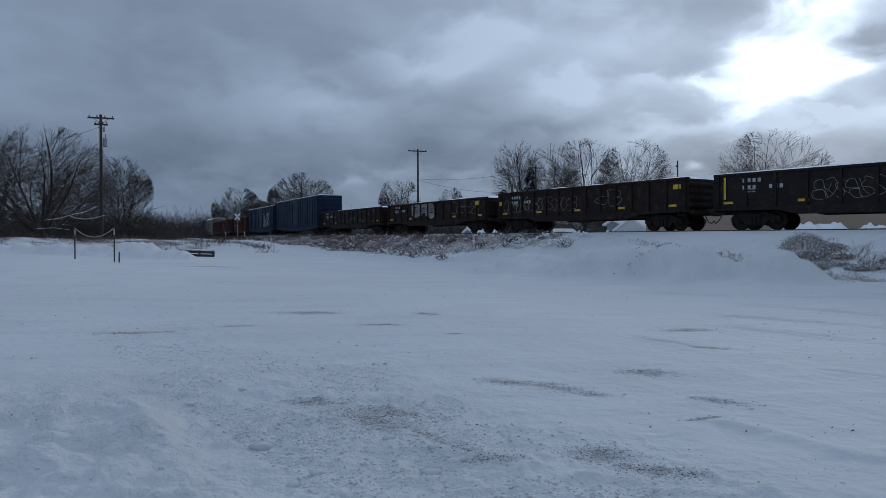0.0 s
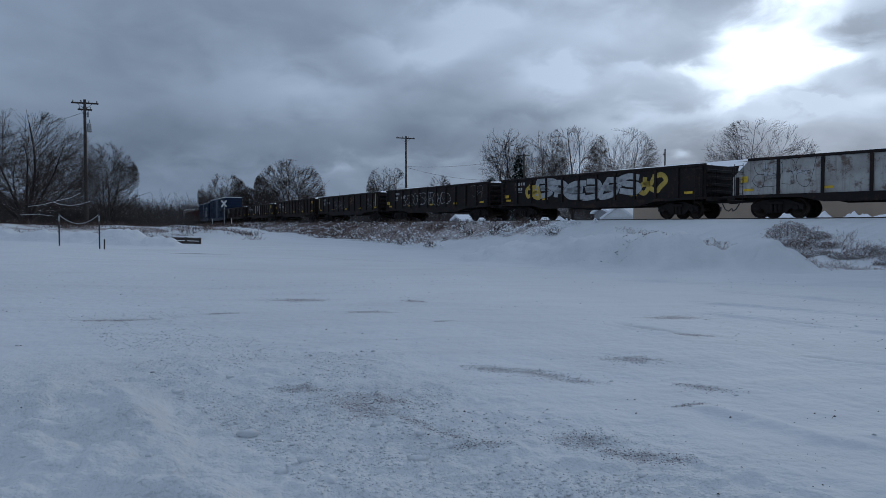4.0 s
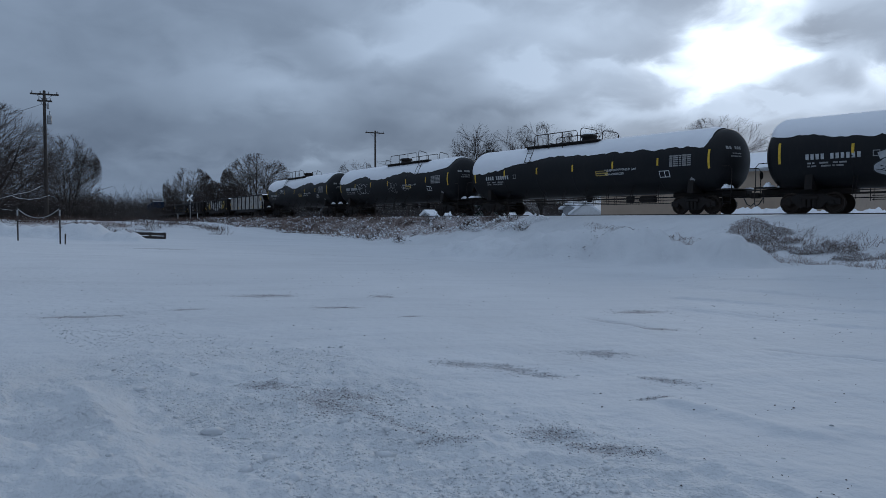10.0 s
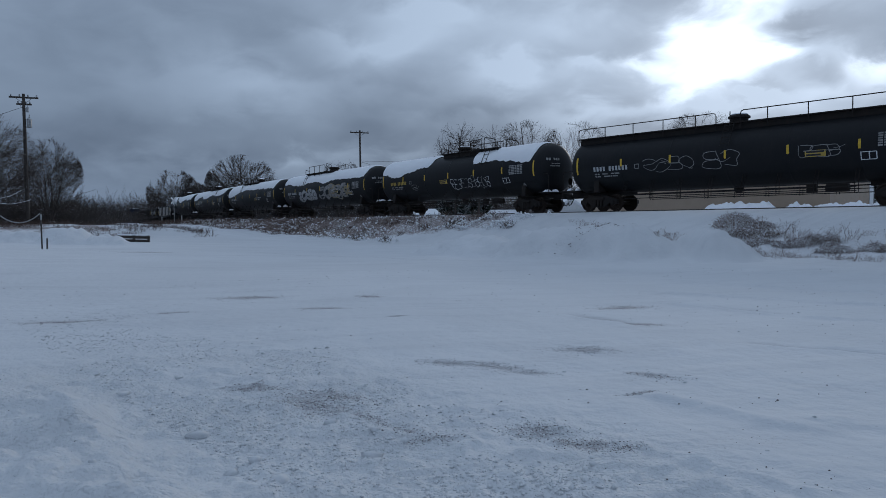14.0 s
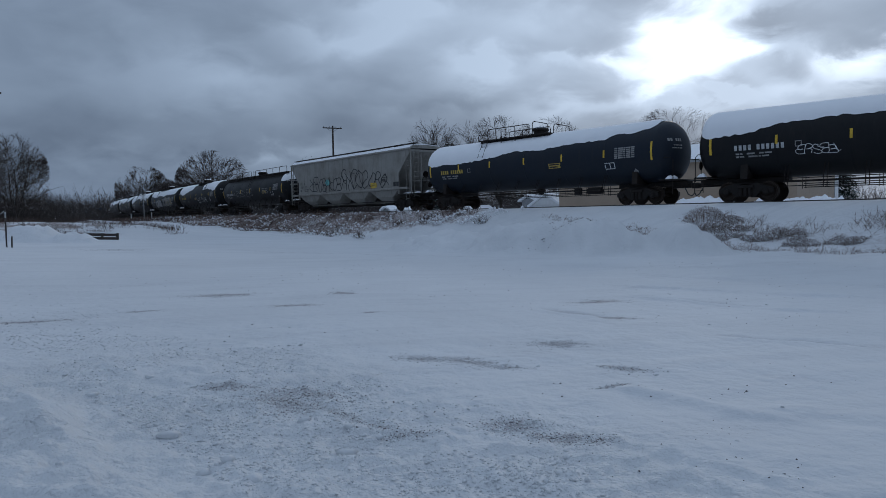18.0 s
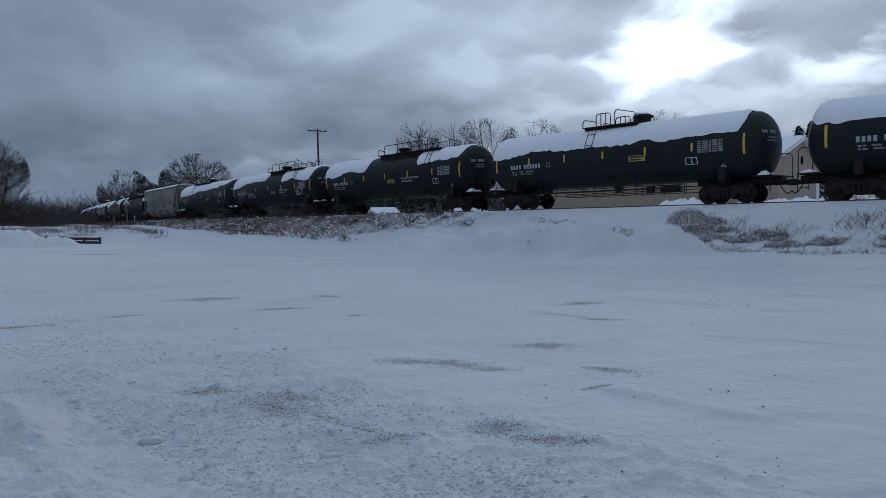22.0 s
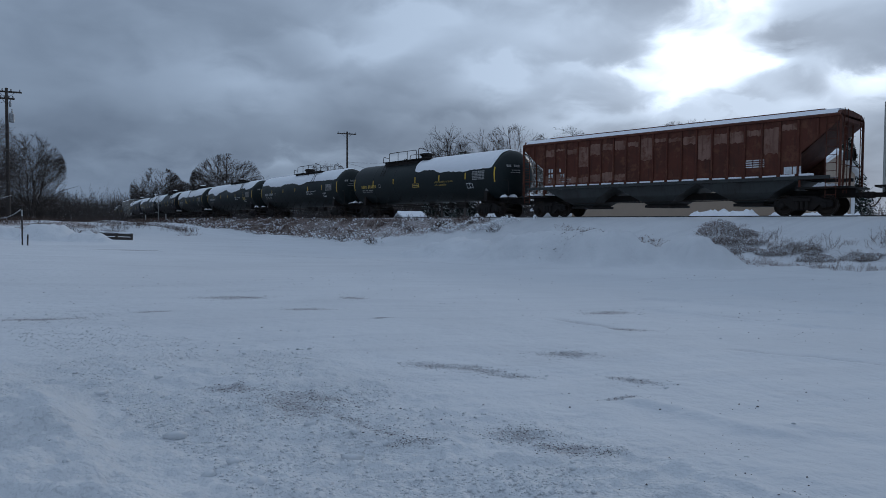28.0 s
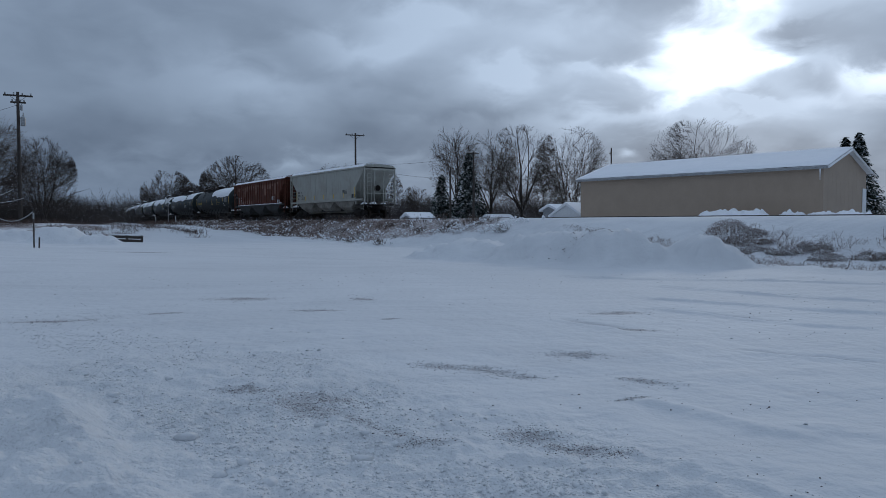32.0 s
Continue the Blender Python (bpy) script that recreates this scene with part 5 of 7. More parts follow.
    hx, hy = rs.normal(7.9, 0.9, 160), rs.normal(25.2, 0.35, 160)
    bits("grit", "specks of dirt on the ploughed snow heap", "gravel", hx, hy, 0.012 + 0.022 * rs.rand(160) ** 2, STONE, 0.3)
    bits("grit", "scattered dark grit on the packed snow", "gravel", x[keep], y[keep], (0.003 + 0.007 * rs.rand(n) ** 3 + 0.0004 * r)[keep], STONE)
    gx, gy = [], []
    for bx, by, rx, ry, turn in BARE:
        k = int(9500 * rx * ry / (1 + 0.036 * by * by)) + 40
        q, w = rs.normal(0, 0.5, k) * rx, rs.normal(0, 0.6, k) * ry * (0.5 + rs.rand(k))
        c, s = math.cos(radians(turn)), math.sin(radians(turn))
        gx.append(bx + q * c - w * s)
        gy.append(by + q * s + w * c)
    gx, gy = np.concatenate(gx), np.concatenate(gy)
    scatter("gravel", "bits of dark gravel showing through the snow", "gravel", gx, gy, 0.0016 + 0.0040 * rs.rand(len(gx)) ** 2.5 + 0.00028 * gy, STONE)
    cx, cy = gx + rs.normal(0, 0.03, len(gx)), gy + rs.normal(0, 0.03, len(gx))
    near = cy < 9
    bits("snow_crumbs", "loose crumbs of snow among the gravel", "snow", cx[near], cy[near], (0.004 + 0.010 * rs.rand(len(gx)) ** 2)[near], CRUMB)
    clods = [(-0.11, 5.06, 0.040), (-0.12, 4.55, 0.060), (-1.38, 5.06, 0.075), (-0.86, 4.43, 0.055), (-0.66, 4.14, 0.075), (-0.98, 4.30, 0.05), (0.42, 4.62, 0.03), (-0.45, 5.25, 0.045), (-2.4, 6.4, 0.05), (-2.05, 6.9, 0.045)]
    for _ in range(48):
        r, a = 4.0 + 9 * rs.rand() ** 1.4, radians(-34 + 68 * rs.rand())
        clods.append((r * math.sin(a), r * math.cos(a), 0.010 + 0.018 * rs.rand() ** 2))
    for px, py, s in clods:
        k = float(ground_z(np.array([px]), np.array([py]))[0])
        v = ico_v * (1 + rs.normal(0, 0.24, (12, 1))) * s * np.array([1.2, 1, 0.6])
        me = fast_mesh("snow_lump", v, ico_f)
        me.materials.append(SNOW_GROUND)
        me.shade_smooth()
        ob = new("snow_lump", me)
        ob.location = (px, py, k)
        tagged(ob, "frozen lump of dirty snow on the yard", "snow lump", "snow lumps")


lumps()


# ---- the train ----
def wheelset():
    g = Geo()
    for s in (1, -1):
        prof = [(0.0, 0.10), (0.0, 0.40), (-0.02, 0.49), (0.02, 0.485), (0.03, 0.457), (0.125, 0.45), (0.13, 0.40), (0.075, 0.37), (0.06, 0.22), (0.13, 0.13), (0.17, 0.10)]
        g.lathe([(s * (0.70 + a), r) for a, r in prof], "y", 22)
        g.lathe([(s * 0.86, 0.10), (s * 1.10, 0.09)], "y", 10)
        for k in range(4):
            t = k * math.pi / 2 + 0.4
            g.box(-0.03, 0.03, min(s * 0.79, s * 0.815), max(s * 0.79, s * 0.815), 0.24, 0.34, 0, Matrix.Rotation(t, 4, "Y"))
    g.lathe([(-0.75, 0.085), (0.75, 0.085)], "y", 10)
    return g.mesh("wheelset", True)


WHEELSET = wheelset()
WHEELSET.materials.append(WHEEL)
ROLLERS = {0.89: [], -0.89: []}


def side_frame():
    g = Geo()
    arch = [(-1.22, 0.40), (-1.22, 0.62), (-0.95, 0.70), (-0.5, 0.86), (0.5, 0.86), (0.95, 0.70), (1.22, 0.62), (1.22, 0.40), (0.95, 0.36), (0.68, 0.46), (0.42, 0.22), (-0.42, 0.22), (-0.68, 0.46), (-0.95, 0.36)]
    for s in (1, -1):
        y0, y1 = sorted((s * 0.94, s * 1.08))
        g.prism(arch, y0, y1, "y")
        y0, y1 = sorted((s * 1.082, s * 1.15))
        for x in (-0.89, 0.89):
            g.lathe([(s * 1.083, 0.14), (s * 1.14, 0.13), (s * 1.17, 0.06)], "y", 12, (x, 0, 0.457))
        for x in (-0.2, 0.0, 0.2):
            g.lathe([(0.27, 0.085), (0.62, 0.085)], "z", 9, (x, s * 1.13, 0))
        g.box(-0.36, 0.36, y0 - 0.02, y1 + 0.02, 0.62, 0.78, 0.02)
    g.box(-0.25, 0.25, -1.08, 1.08, 0.60, 0.86, 0.03)
    return g.mesh("truck_frame")


FRAME = side_frame()
FRAME.materials.append(STEEL)
def snow_tuft():
    """An uneven little mound."""
    rs, v, n, m = np.random.RandomState(2), [], 14, 5
    for i in range(m + 1):
        for k in range(n):
            a, q = 2 * math.pi * k / n, i / m
            r = 0.22 * q * (0.75 + 0.25 * math.sin(3 * a + 1) + 0.18 * rs.rand())
            v.append((r * math.cos(a), r * math.sin(a), 0.12 * (1 - q * q) * (0.75 + 0.4 * rs.rand())))
    return Geo().add(v, [(i * n + k, i * n + (k + 1) % n, (i + 1) * n + (k + 1) % n, (i + 1) * n + k) for i in range(m) for k in range(n)]).mesh("snow_tuft", True)


SNOWTUFT = snow_tuft()
SNOWTUFT.materials.append(SNOW)


def truck(car, x):
    t = part("truck_frame", FRAME, STEEL, car)
    t.location = (x, 0, 0)
    for off in (0.89, -0.89):
        w = part("wheelset", WHEELSET, WHEEL, t)
        w.location = (off, 0, 0.457)
        ROLLERS[off].append(w)


def coupler(car, x, s):
    g = Geo()
    g.box(min(x, x - s * 1.2), max(x, x - s * 1.2), -0.11, 0.11, 0.78, 0.98, 0.02)
    g.box(min(x - s * 0.05, x + s * 0.22), max(x - s * 0.05, x + s * 0.22), -0.18, 0.2, 0.74, 1.02, 0.04)
    part("coupler", g, STEEL, car)
    pts = [(x - s * 0.3, 0.3, 0.75), (x - s * 0.12, 0.33, 0.45), (x + s * 0.05, 0.3, 0.36), (x + s * 0.15, 0.2, 0.5)]
    part("air_hose", Geo().tube(pts, 0.03, 5), INK, car)


def ladder(car, x, y, z0, z1, along="x", wide=0.42, mat=None, name="ladder"):
    g = Geo()
    for s in (-wide / 2, wide / 2):
        p = (x + s, y) if along == "x" else (x, y + s)
        g.tube([(*p, z0), (*p, z1)], 0.018, 4)
    z = z0 + 0.12
    while z < z1:
        a, b = ((x - wide / 2, y, z), (x + wide / 2, y, z)) if along == "x" else ((x, y - wide / 2, z), (x, y + wide / 2, z))
        g.tube([a, b], 0.014, 4)
        z += 0.34
    return part(name, g, mat or STEEL, car)


def decal(g, x0, x1, z0, z1, surf, n=2):
    """A painted rectangle lying on a car's side."""
    v = []
    for k in range(n + 1):
        z = z0 + (z1 - z0) * k / n
        v += [(x0, surf(z), z), (x1, surf(z), z)]
    return g.add(v, [(2 * k, 2 * k + 1, 2 * k + 3, 2 * k + 2) for k in range(n)])


def mark(car, name, x, z, rows, surf, mat, label, gap=0.045):
    """Lettering that stays bars: rows of (offset down, height, list of bar widths), written towards the rear."""
    g = Geo()
    for dz, hgt, widths in rows:
        xx = x
        for w in widths:
            if w > 0:
                decal(g, xx, xx - w, z - dz - hgt, z - dz, surf)
            xx -= abs(w) + gap
    return tagged(part(name, g, mat, car, label), kind="stuff")


def words(car, text, x, z, size, surf, mat, name="lettering"):
    cu = bpy.data.curves.new("text", "FONT")
    cu.body, cu.size = text, size
    ob = new("text", cu)
    me = bpy.data.meshes.new_from_object(ob.evaluated_get(bpy.context.evaluated_depsgraph_get()))
    bpy.data.objects.remove(ob)
    bpy.data.curves.remove(cu)
    for v in me.vertices:
        xx, zz = x - v.co.x, z + v.co.y
        v.co = (xx, surf(zz), zz)
    me.name = name
    me.materials.clear()
    me.materials.append(mat)
    return part(name, me, mat, car, text.lower() + " lettering")


STROKES = [
    [(.9, .85), (.5, 1), (.1, .8), (.3, .55), (.75, .45), (.9, .2), (.5, 0), (.1, .15)],
    [(.9, .8), (.5, 1), (.1, .75), (.05, .4), (.3, .03), (.9, .15)],
    [(.1, 0), (.12, .95), (.6, 1), (.9, .75), (.6, .5), (.25, .5), (.6, .42), (.95, 0)],
]
STROKES += [
    [(.15, 0), (.12, 1), (.7, .95), (.75, .6), (.2, .52), (.85, .45), (.85, .08), (.15, 0)],
    [(.9, .95), (.2, .95), (.1, .5), (.7, .52), (.1, .46), (.2, .05), (.95, .05)],
    [(.5, 1), (.1, .7), (.1, .3), (.5, 0), (.9, .3), (.9, .7), (.5, 1), (.3, .9)],
]


def smooth_loop(pts, closed=True, sub=5):
    out, n = [], len(pts)
    for i in range(n if closed else n - 1):
        p = [pts[(i + k - 1) % n] if closed else pts[min(max(i + k - 1, 0), n - 1)] for k in range(4)]
        for s in range(sub):
            t = s / sub
            c = [0.5 * ((2 * p[1][d]) + (-p[0][d] + p[2][d]) * t + (2 * p[0][d] - 5 * p[1][d] + 4 * p[2][d] - p[3][d]) * t * t + (-p[0][d] + 3 * p[1][d] - 3 * p[2][d] + p[3][d]) * t ** 3) for d in (0, 1)]
            out.append(tuple(c))
    return out


def ribbon(g, pts, wide, surf, closed):
    n = len(pts)
    v = []
    for i in range(n):
        a, b = pts[(i - 1) % n] if closed or i else pts[i], pts[(i + 1) % n] if closed or i < n - 1 else pts[i]
        dx, dz = b[0] - a[0], b[1] - a[1]
        ln = math.hypot(dx, dz) or 1
        ox, oz = -dz / ln * wide / 2, dx / ln * wide / 2
        for s in (1, -1):
            v.append((pts[i][0] + ox * s, surf(pts[i][1] + oz * s), pts[i][1] + oz * s))
    f = [(2 * i, 2 * i + 1, 2 * ((i + 1) % n) + 1, 2 * ((i + 1) % n)) for i in range(n if closed else n - 1)]
    g.add(v, f)


def graffiti(car, seed, x0, x1, z0, z1, count, surf, mats, wide=0.05, fill=None, label="sprayed graffiti"):
    """Strokes that look like letters and spell nothing, from x0 back to x1; with fill, fat filled forms with an outline."""
    rs = np.random.RandomState(seed)
    step, tall = (x0 - x1) / count, z1 - z0
    gs = [Geo() for _ in mats]
    body = Geo()
    for k in range(count):
        form = STROKES[rs.randint(len(STROKES))]
        flip, over = rs.rand() < 0.6, rs.rand() < 0.6
        form = [(1 - px if flip else px, 1 - pz if over else pz) for px, pz in form]
        tilt, grow = rs.normal(0, 0.22), 0.85 + 0.3 * rs.rand()
        drop = rs.normal(0, 0.05) * tall
        fat = min(0.27 * tall, 0.36 * step) if fill is not None else 0.0
        inset = fat / 2 / tall
        pts = []
        for px, pz in form:
            qx, qz = px + rs.normal(0, 0.10), inset + (1 - 2 * inset) * pz * min(1.0, grow)
            pts.append((x0 - (k + -0.12 + 1.24 * (qx + tilt * (pz - 0.5))) * step, z0 + drop + qz * tall))
        pts = smooth_loop(pts, False, 6)
        outline = gs[rs.randint(len(gs))]
        if fill is None:
            ribbon(outline, pts, wide, surf, False)
            if rs.rand() < 0.45:
                a = x0 - (k + rs.rand()) * step
                ribbon(outline, smooth_loop([(a, z0 + tall * rs.rand()), (a - 0.4 * step, z0 + tall * (0.2 + 0.6 * rs.rand())), (a - 0.9 * step, z0 + tall * rs.rand())], False, 6), wide * 0.8, surf, False)
        else:
            lift = 0.003 * (k % 3)
            ribbon(outline, pts, fat + 2.2 * wide, lambda z: surf(z) + lift, False)
            ribbon(body, pts, fat, lambda z: surf(z) + lift + 0.0015, False)
    for g, m in zip(gs, mats):
        if g.v:
            part("graffiti", g, m, car, label)
    if fill is not None:
        part("graffiti", body, fill, car, label)


TANK_R, TANK_Z = 1.60, 2.68


def tank_car(length, label, paint=None, snow=((-0.985, 1),), dome=1, lettering=None, deck=2.7, shift=0.0, slope=0.0, full_rail=False, art=(), words_at=True, seed=1, plate=0.0, ladder_at=None, bore=TANK_R, axis=TANK_Z, guard=0.74, reach=0.0):
    def on_tank(z):
        return math.sqrt(max(0.01, (bore + 0.006) ** 2 - (z - axis) ** 2))

    paint = paint or BLACK
    rs = np.random.RandomState(seed)
    car = thing("tank_car", label, "tank car", "train cars")
    half = length / 2
    cyl = half - 1.55 + reach
    head = 0.90
    prof = []
    for k in range(9):
        a = math.pi / 2 * k / 8
        prof.append((-cyl - head * math.cos(a), max(0.02, bore * math.sin(a))))
    full = prof + [(-a, r) for a, r in reversed(prof)]
    part("tank", Geo().lathe(full, "x", 40, (0, 0, axis)), paint, car, "", True)
    # weld seams round the barrel
    for k in range(1, 6):
        x = -cyl + 2 * cyl * k / 6
        part("weld_seam", Geo().lathe([(x - 0.05, bore + 0.001), (x - 0.04, bore + 0.006), (x + 0.04, bore + 0.006), (x + 0.05, bore + 0.001)], "x", 40, (0, 0, axis)), paint, car, "", True)
    # snow on the top
    for s0, s1 in snow:
        xa, xb = s0 * (cyl + (head * 0.8 if abs(s0) == 1 else 0)), s1 * (cyl + (head * 0.8 if abs(s1) == 1 else 0))
        n, m = max(12, int((xb - xa) * 8)), 18
        v = []
        off = rs.rand() * 50
        for i in range(n + 1):
            x = xa + (xb - xa) * i / n
            over = max(0.0, (abs(x) - cyl) / head)
            rad = bore * math.sqrt(max(0.04, 1 - over * over))
            q = np.array([x + off]), np.array([off * 0.3])
            for j in range(m + 1):
                t = j / m * 2 - 1
                w = float(wobble(q[0], q[1] + (7 if t > 0 else 0), 3.1, 1)[0]) * 0.21 + float(wobble(q[0], q[1] + (7 if t > 0 else 0), 0.9, 2)[0]) * 0.09 + float(wobble(q[0], q[1], 0.22, 3)[0]) * 0.04
                edge = (1.20 + slope * x / cyl + w) * (1 - 0.75 * over ** 3)
                end = min(1.0, (x - xa) / 0.25 + 0.25, (xb - x) / 0.25 + 0.25)
                ang = t * edge * (0.55 + 0.45 * end if end < 1 else 1)
                th = 0.012 + 0.12 * max(0.0, 1 - t ** 6) * end
                v.append((x, math.sin(ang) * (rad + th), axis + math.cos(ang) * (rad + th)))
        f = [(i * (m + 1) + j, (i + 1) * (m + 1) + j, (i + 1) * (m + 1) + j + 1, i * (m + 1) + j + 1) for i in range(n) for j in range(m)]
        part("snow_cover", Geo().add(v, f), SNOW, car, "thick snow lying on the tank", True)
    # walkway and railing on top
    top = axis + bore
    d0, d1 = (-cyl - 0.2, cyl + 0.2) if full_rail else (shift - deck, shift + deck)
    for s in (1, -1):
        part("walkway", Geo().box(d0, d1, min(s * 0.55, s * 1.0), max(s * 0.55, s * 1.0), top + 0.04, top + 0.10, 0.01), STEEL, car)
        if full_rail and s < 0:
            continue
        def rail(a, za, b, zb, foot):
            """A rounded rail from a back to b, its ends bent down to foot."""
            part("handrail", Geo().tube([(a, s * 1.0, top + foot), (a, s * 1.0, top + za - 0.16), (a - 0.05, s * 1.0, top + za - 0.04), (a - 0.17, s * 1.0, top + za), (b + 0.17, s * 1.0, top + zb), (b + 0.05, s * 1.0, top + zb - 0.04), (b, s * 1.0, top + zb - 0.16), (b, s * 1.0, top + foot)], 0.026, 6), STEEL, car)
        if full_rail:
            spans = ((d1, guard, 0.7, guard, -0.2), (-0.5, guard, d0, guard, -0.2))
            posts = [x for x in np.linspace(d0, d1, 11)]
        else:
            spans = ((d1, guard * 0.66, d1 - 0.85, guard * 0.5, 0.05), (d1 - 0.85, guard, d0 + 1.45, guard, 0.05), (d0 + 1.2, guard + 0.10, d0, guard * 0.85, 0.05))
            posts = np.linspace(d0 + 1.45, d1 - 0.85, 4)[1:-1]
        for span in spans:
            rail(*span)
        for x in posts:
            part("rail_post", Geo().tube([(x, s * 1.0, top - 0.25), (x, s * 1.0, top + guard)], 0.026, 5), STEEL, car)
        part("deck_bracket", Geo().box(d0, d1, min(s * 0.75, s * 0.82), max(s * 0.75, s * 0.82), top - 0.3, top + 0.04), STEEL, car)
    dx = shift + dome * (0 if dome == 0 else 1) * (1.5 if not full_rail else 0.0)
    part("valve_housing", Geo().lathe([(top - 0.2, 0.42), (top + 0.36, 0.42), (top + 0.38, 0.52), (top + 0.46, 0.52), (top + 0.53, 0.42), (top + 0.55, 0.1)], "z", 20, (dx, 0, 0)), STEEL, car, "dark round valve housing", True)
    part("housing_snow", Geo().lathe([(top + 0.55, 0.42), (top + 0.60, 0.36), (top + 0.63, 0.1)], "z", 16, (dx, 0, 0)), SNOW, car, "", True)
    lx = ladder_at if ladder_at is not None else shift - dome * (deck - 0.7)
    g = Geo()
    for s in (-0.22, 0.22):
        g.tube([(lx + s, 1.02, top + 0.08), (lx + s, 1.36, top - 0.55), (lx + s, 1.60, top - 1.05)], 0.02, 4)
    for k in range(4):
        t = k / 3
        g.tube([(lx - 0.22, 1.08 + 0.45 * t, top - 0.05 - 0.9 * t), (lx + 0.22, 1.08 + 0.45 * t, top - 0.05 - 0.9 * t)], 0.016, 4)
    part("ladder", g, STEEL, car)
    # stub sills, bolsters and running gear
    for s in (1, -1):
        x0, x1 = sorted((s * (half - 0.35), s * (half - 4.4)))
        part("stub_sill", Geo().box(x0, x1, -0.28, 0.28, 0.86, 1.14, 0.02), STEEL, car)
        part("saddle", Geo().prism([(-1.35, 1.05), (-1.25, 1.9), (-0.6, 1.25), (0.6, 1.25), (1.25, 1.9), (1.35, 1.05)], s * (half - 2.75) - 0.16, s * (half - 2.75) + 0.16), STEEL, car)
        x0, x1 = sorted((s * (half - 0.45), s * (half - 1.25)))
        part("end_platform", Geo().box(x0, x1, -1.45, 1.45, 1.16, 1.22, 0.01), STEEL, car)
        for y in (1.25, -1.0, 0.55):
            if rs.rand() < 0.8:
                t = part("snow_clump", SNOWTUFT, SNOW, car)
                t.matrix_basis = Matrix.Translation((s * (half - 0.75 - 0.3 * rs.rand()), y, 1.22)) @ Matrix.Diagonal((0.9 + 0.9 * rs.rand(), 1.0 + 0.6 * rs.rand(), 0.9 + rs.rand(), 1))
        pts = [(s * (half - 0.5), 1.4, 1.0), (s * (half - 0.5), 1.4, 2.15), (s * (half - 0.62), 1.38, 2.3), (s * (half - 1.05), 1.3, 2.32), (s * (half - 1.2), 1.2, 2.25)]
        part("grab_iron", Geo().tube(pts, 0.022, 5), STEEL, car)
        part("grab_iron", Geo().tube([(p[0], -p[1], p[2]) for p in pts], 0.022, 5), STEEL, car)
        ladder(car, s * (half - 0.7), 1.47, 0.45, 1.2)
        truck(car, s * (half - 2.75))
        coupler(car, s * (half - 0.15), s)
    part("brake_wheel", Geo().lathe([(half - 0.52, 0.17), (half - 0.50, 0.20), (half - 0.48, 0.20), (half - 0.47, 0.16), (half - 0.50, 0.15), (half - 0.52, 0.17)], "x", 16, (0, 0.7, 1.80)), STEEL, car)
    # safety rails under the belly
    r0 = half - 4.6
    for y in (1.42, -1.42):
        for z in (0.98, 0.82, 0.64):
            part("side_rail", Geo().tube([(-r0, y, z), (r0, y, z)], 0.022, 5), STEEL, car)
        for x in np.linspace(-r0, r0, 8):
            for e in (-0.07, 0.07):
                part("rail_hanger", Geo().tube([(x + e, y, 0.58), (x + e, y, 1.10), (x + e, y * 0.82, 1.62)], 0.018, 4), STEEL, car)
    part("brake_pipe", Geo().tube([(-half + 1, 0.4, 0.9), (half - 1, 0.4, 0.9)], 0.03, 5), STEEL, car)
    part("brake_cylinder", Geo().lathe([(-r0 + 0.4, 0.18), (-r0 + 1.3, 0.18)], "x", 12, (0, 1.0, 0.8)), STEEL, car)
    part("valve_box", Geo().box(-r0 + 1.6, -r0 + 2.0, 1.15, 1.4, 0.6, 1.0, 0.02), STEEL, car)
    part("bottom_fitting", Geo().lathe([(0.75, 0.14), (0.95, 0.22), (1.12, 0.25)], "z", 12, (0, 0, 0)), STEEL, car)
    # reflectors, lettering and placards
    for k in range(7):
        x = cyl - 0.05 - (2 * cyl - 0.1) * k / 6
        z0, z1 = (axis - 0.46, axis + 0.48) if k in (0, 6) else (axis - 0.15, axis + 0.25)
        for side in (1, -1):
            g = Geo()
            decal(g, x - 0.055, x + 0.055, z0, z1, lambda z: side * (on_tank(z) + 0.004), 4)
            part("reflector", g, YELLOW, car)
    ink = lettering or DECAL
    w = 0.13
    mark(car, "reporting_mark", cyl - 1.15, axis - 0.10, [(0, 0.24, [w, w, w, w, -0.10, w, w, w, w, w, w])], on_tank, GOLD if ink is GOLD else MARKING, "car lettering in plain bars", 0.075)
    mark(car, "weight_lettering", cyl - 1.2, axis - 0.46, [(0, 0.07, [0.16, 0.1, -0.1, 0.35, -0.1, 0.2, 0.3]), (0.13, 0.07, [0.12, 0.2, -0.1, 0.4, 0.1, 0.3])], on_tank, DULLDECAL, "small white data lines")
    mark(car, "data_panel", -cyl + 2.25, 3.0, [(0.1 * k, 0.07, [0.18, 0.3, 0.12, 0.25, 0.2]) for k in range(6)], on_tank, DULLDECAL, "grey panel of small data lines")
    mark(car, "test_box", cyl - 3.75, axis - 0.08, [(0, 0.24, [0.03, -0.12, 0.03]), (0, 0.03, [0.26]), (0.22, 0.03, [0.26])], on_tank, DULLDECAL, "small outlined data box")
    mark(car, "consolidated_stencil", -cyl + 2.9, 2.25, [(0, 0.03, [0.6]), (0.03, 0.28, [0.04, -0.18, 0.04, -0.14, 0.04]), (0.31, 0.03, [0.6])], on_tank, DECAL, "white outlined stencil")
    g = Geo()
    decal(g, -1.2 + plate, -2.05 + plate, 2.18, 2.46, on_tank)
    placard = part("warning_panel", g, GOLD, car, "yellow warning panel")
    mark(placard, "panel_lettering", -1.25 + plate, 2.43, [(0, 0.08, [0.74]), (0.13, 0.08, [0.6])], lambda z: on_tank(z) + 0.004, INK, "dark lines on yellow panel")
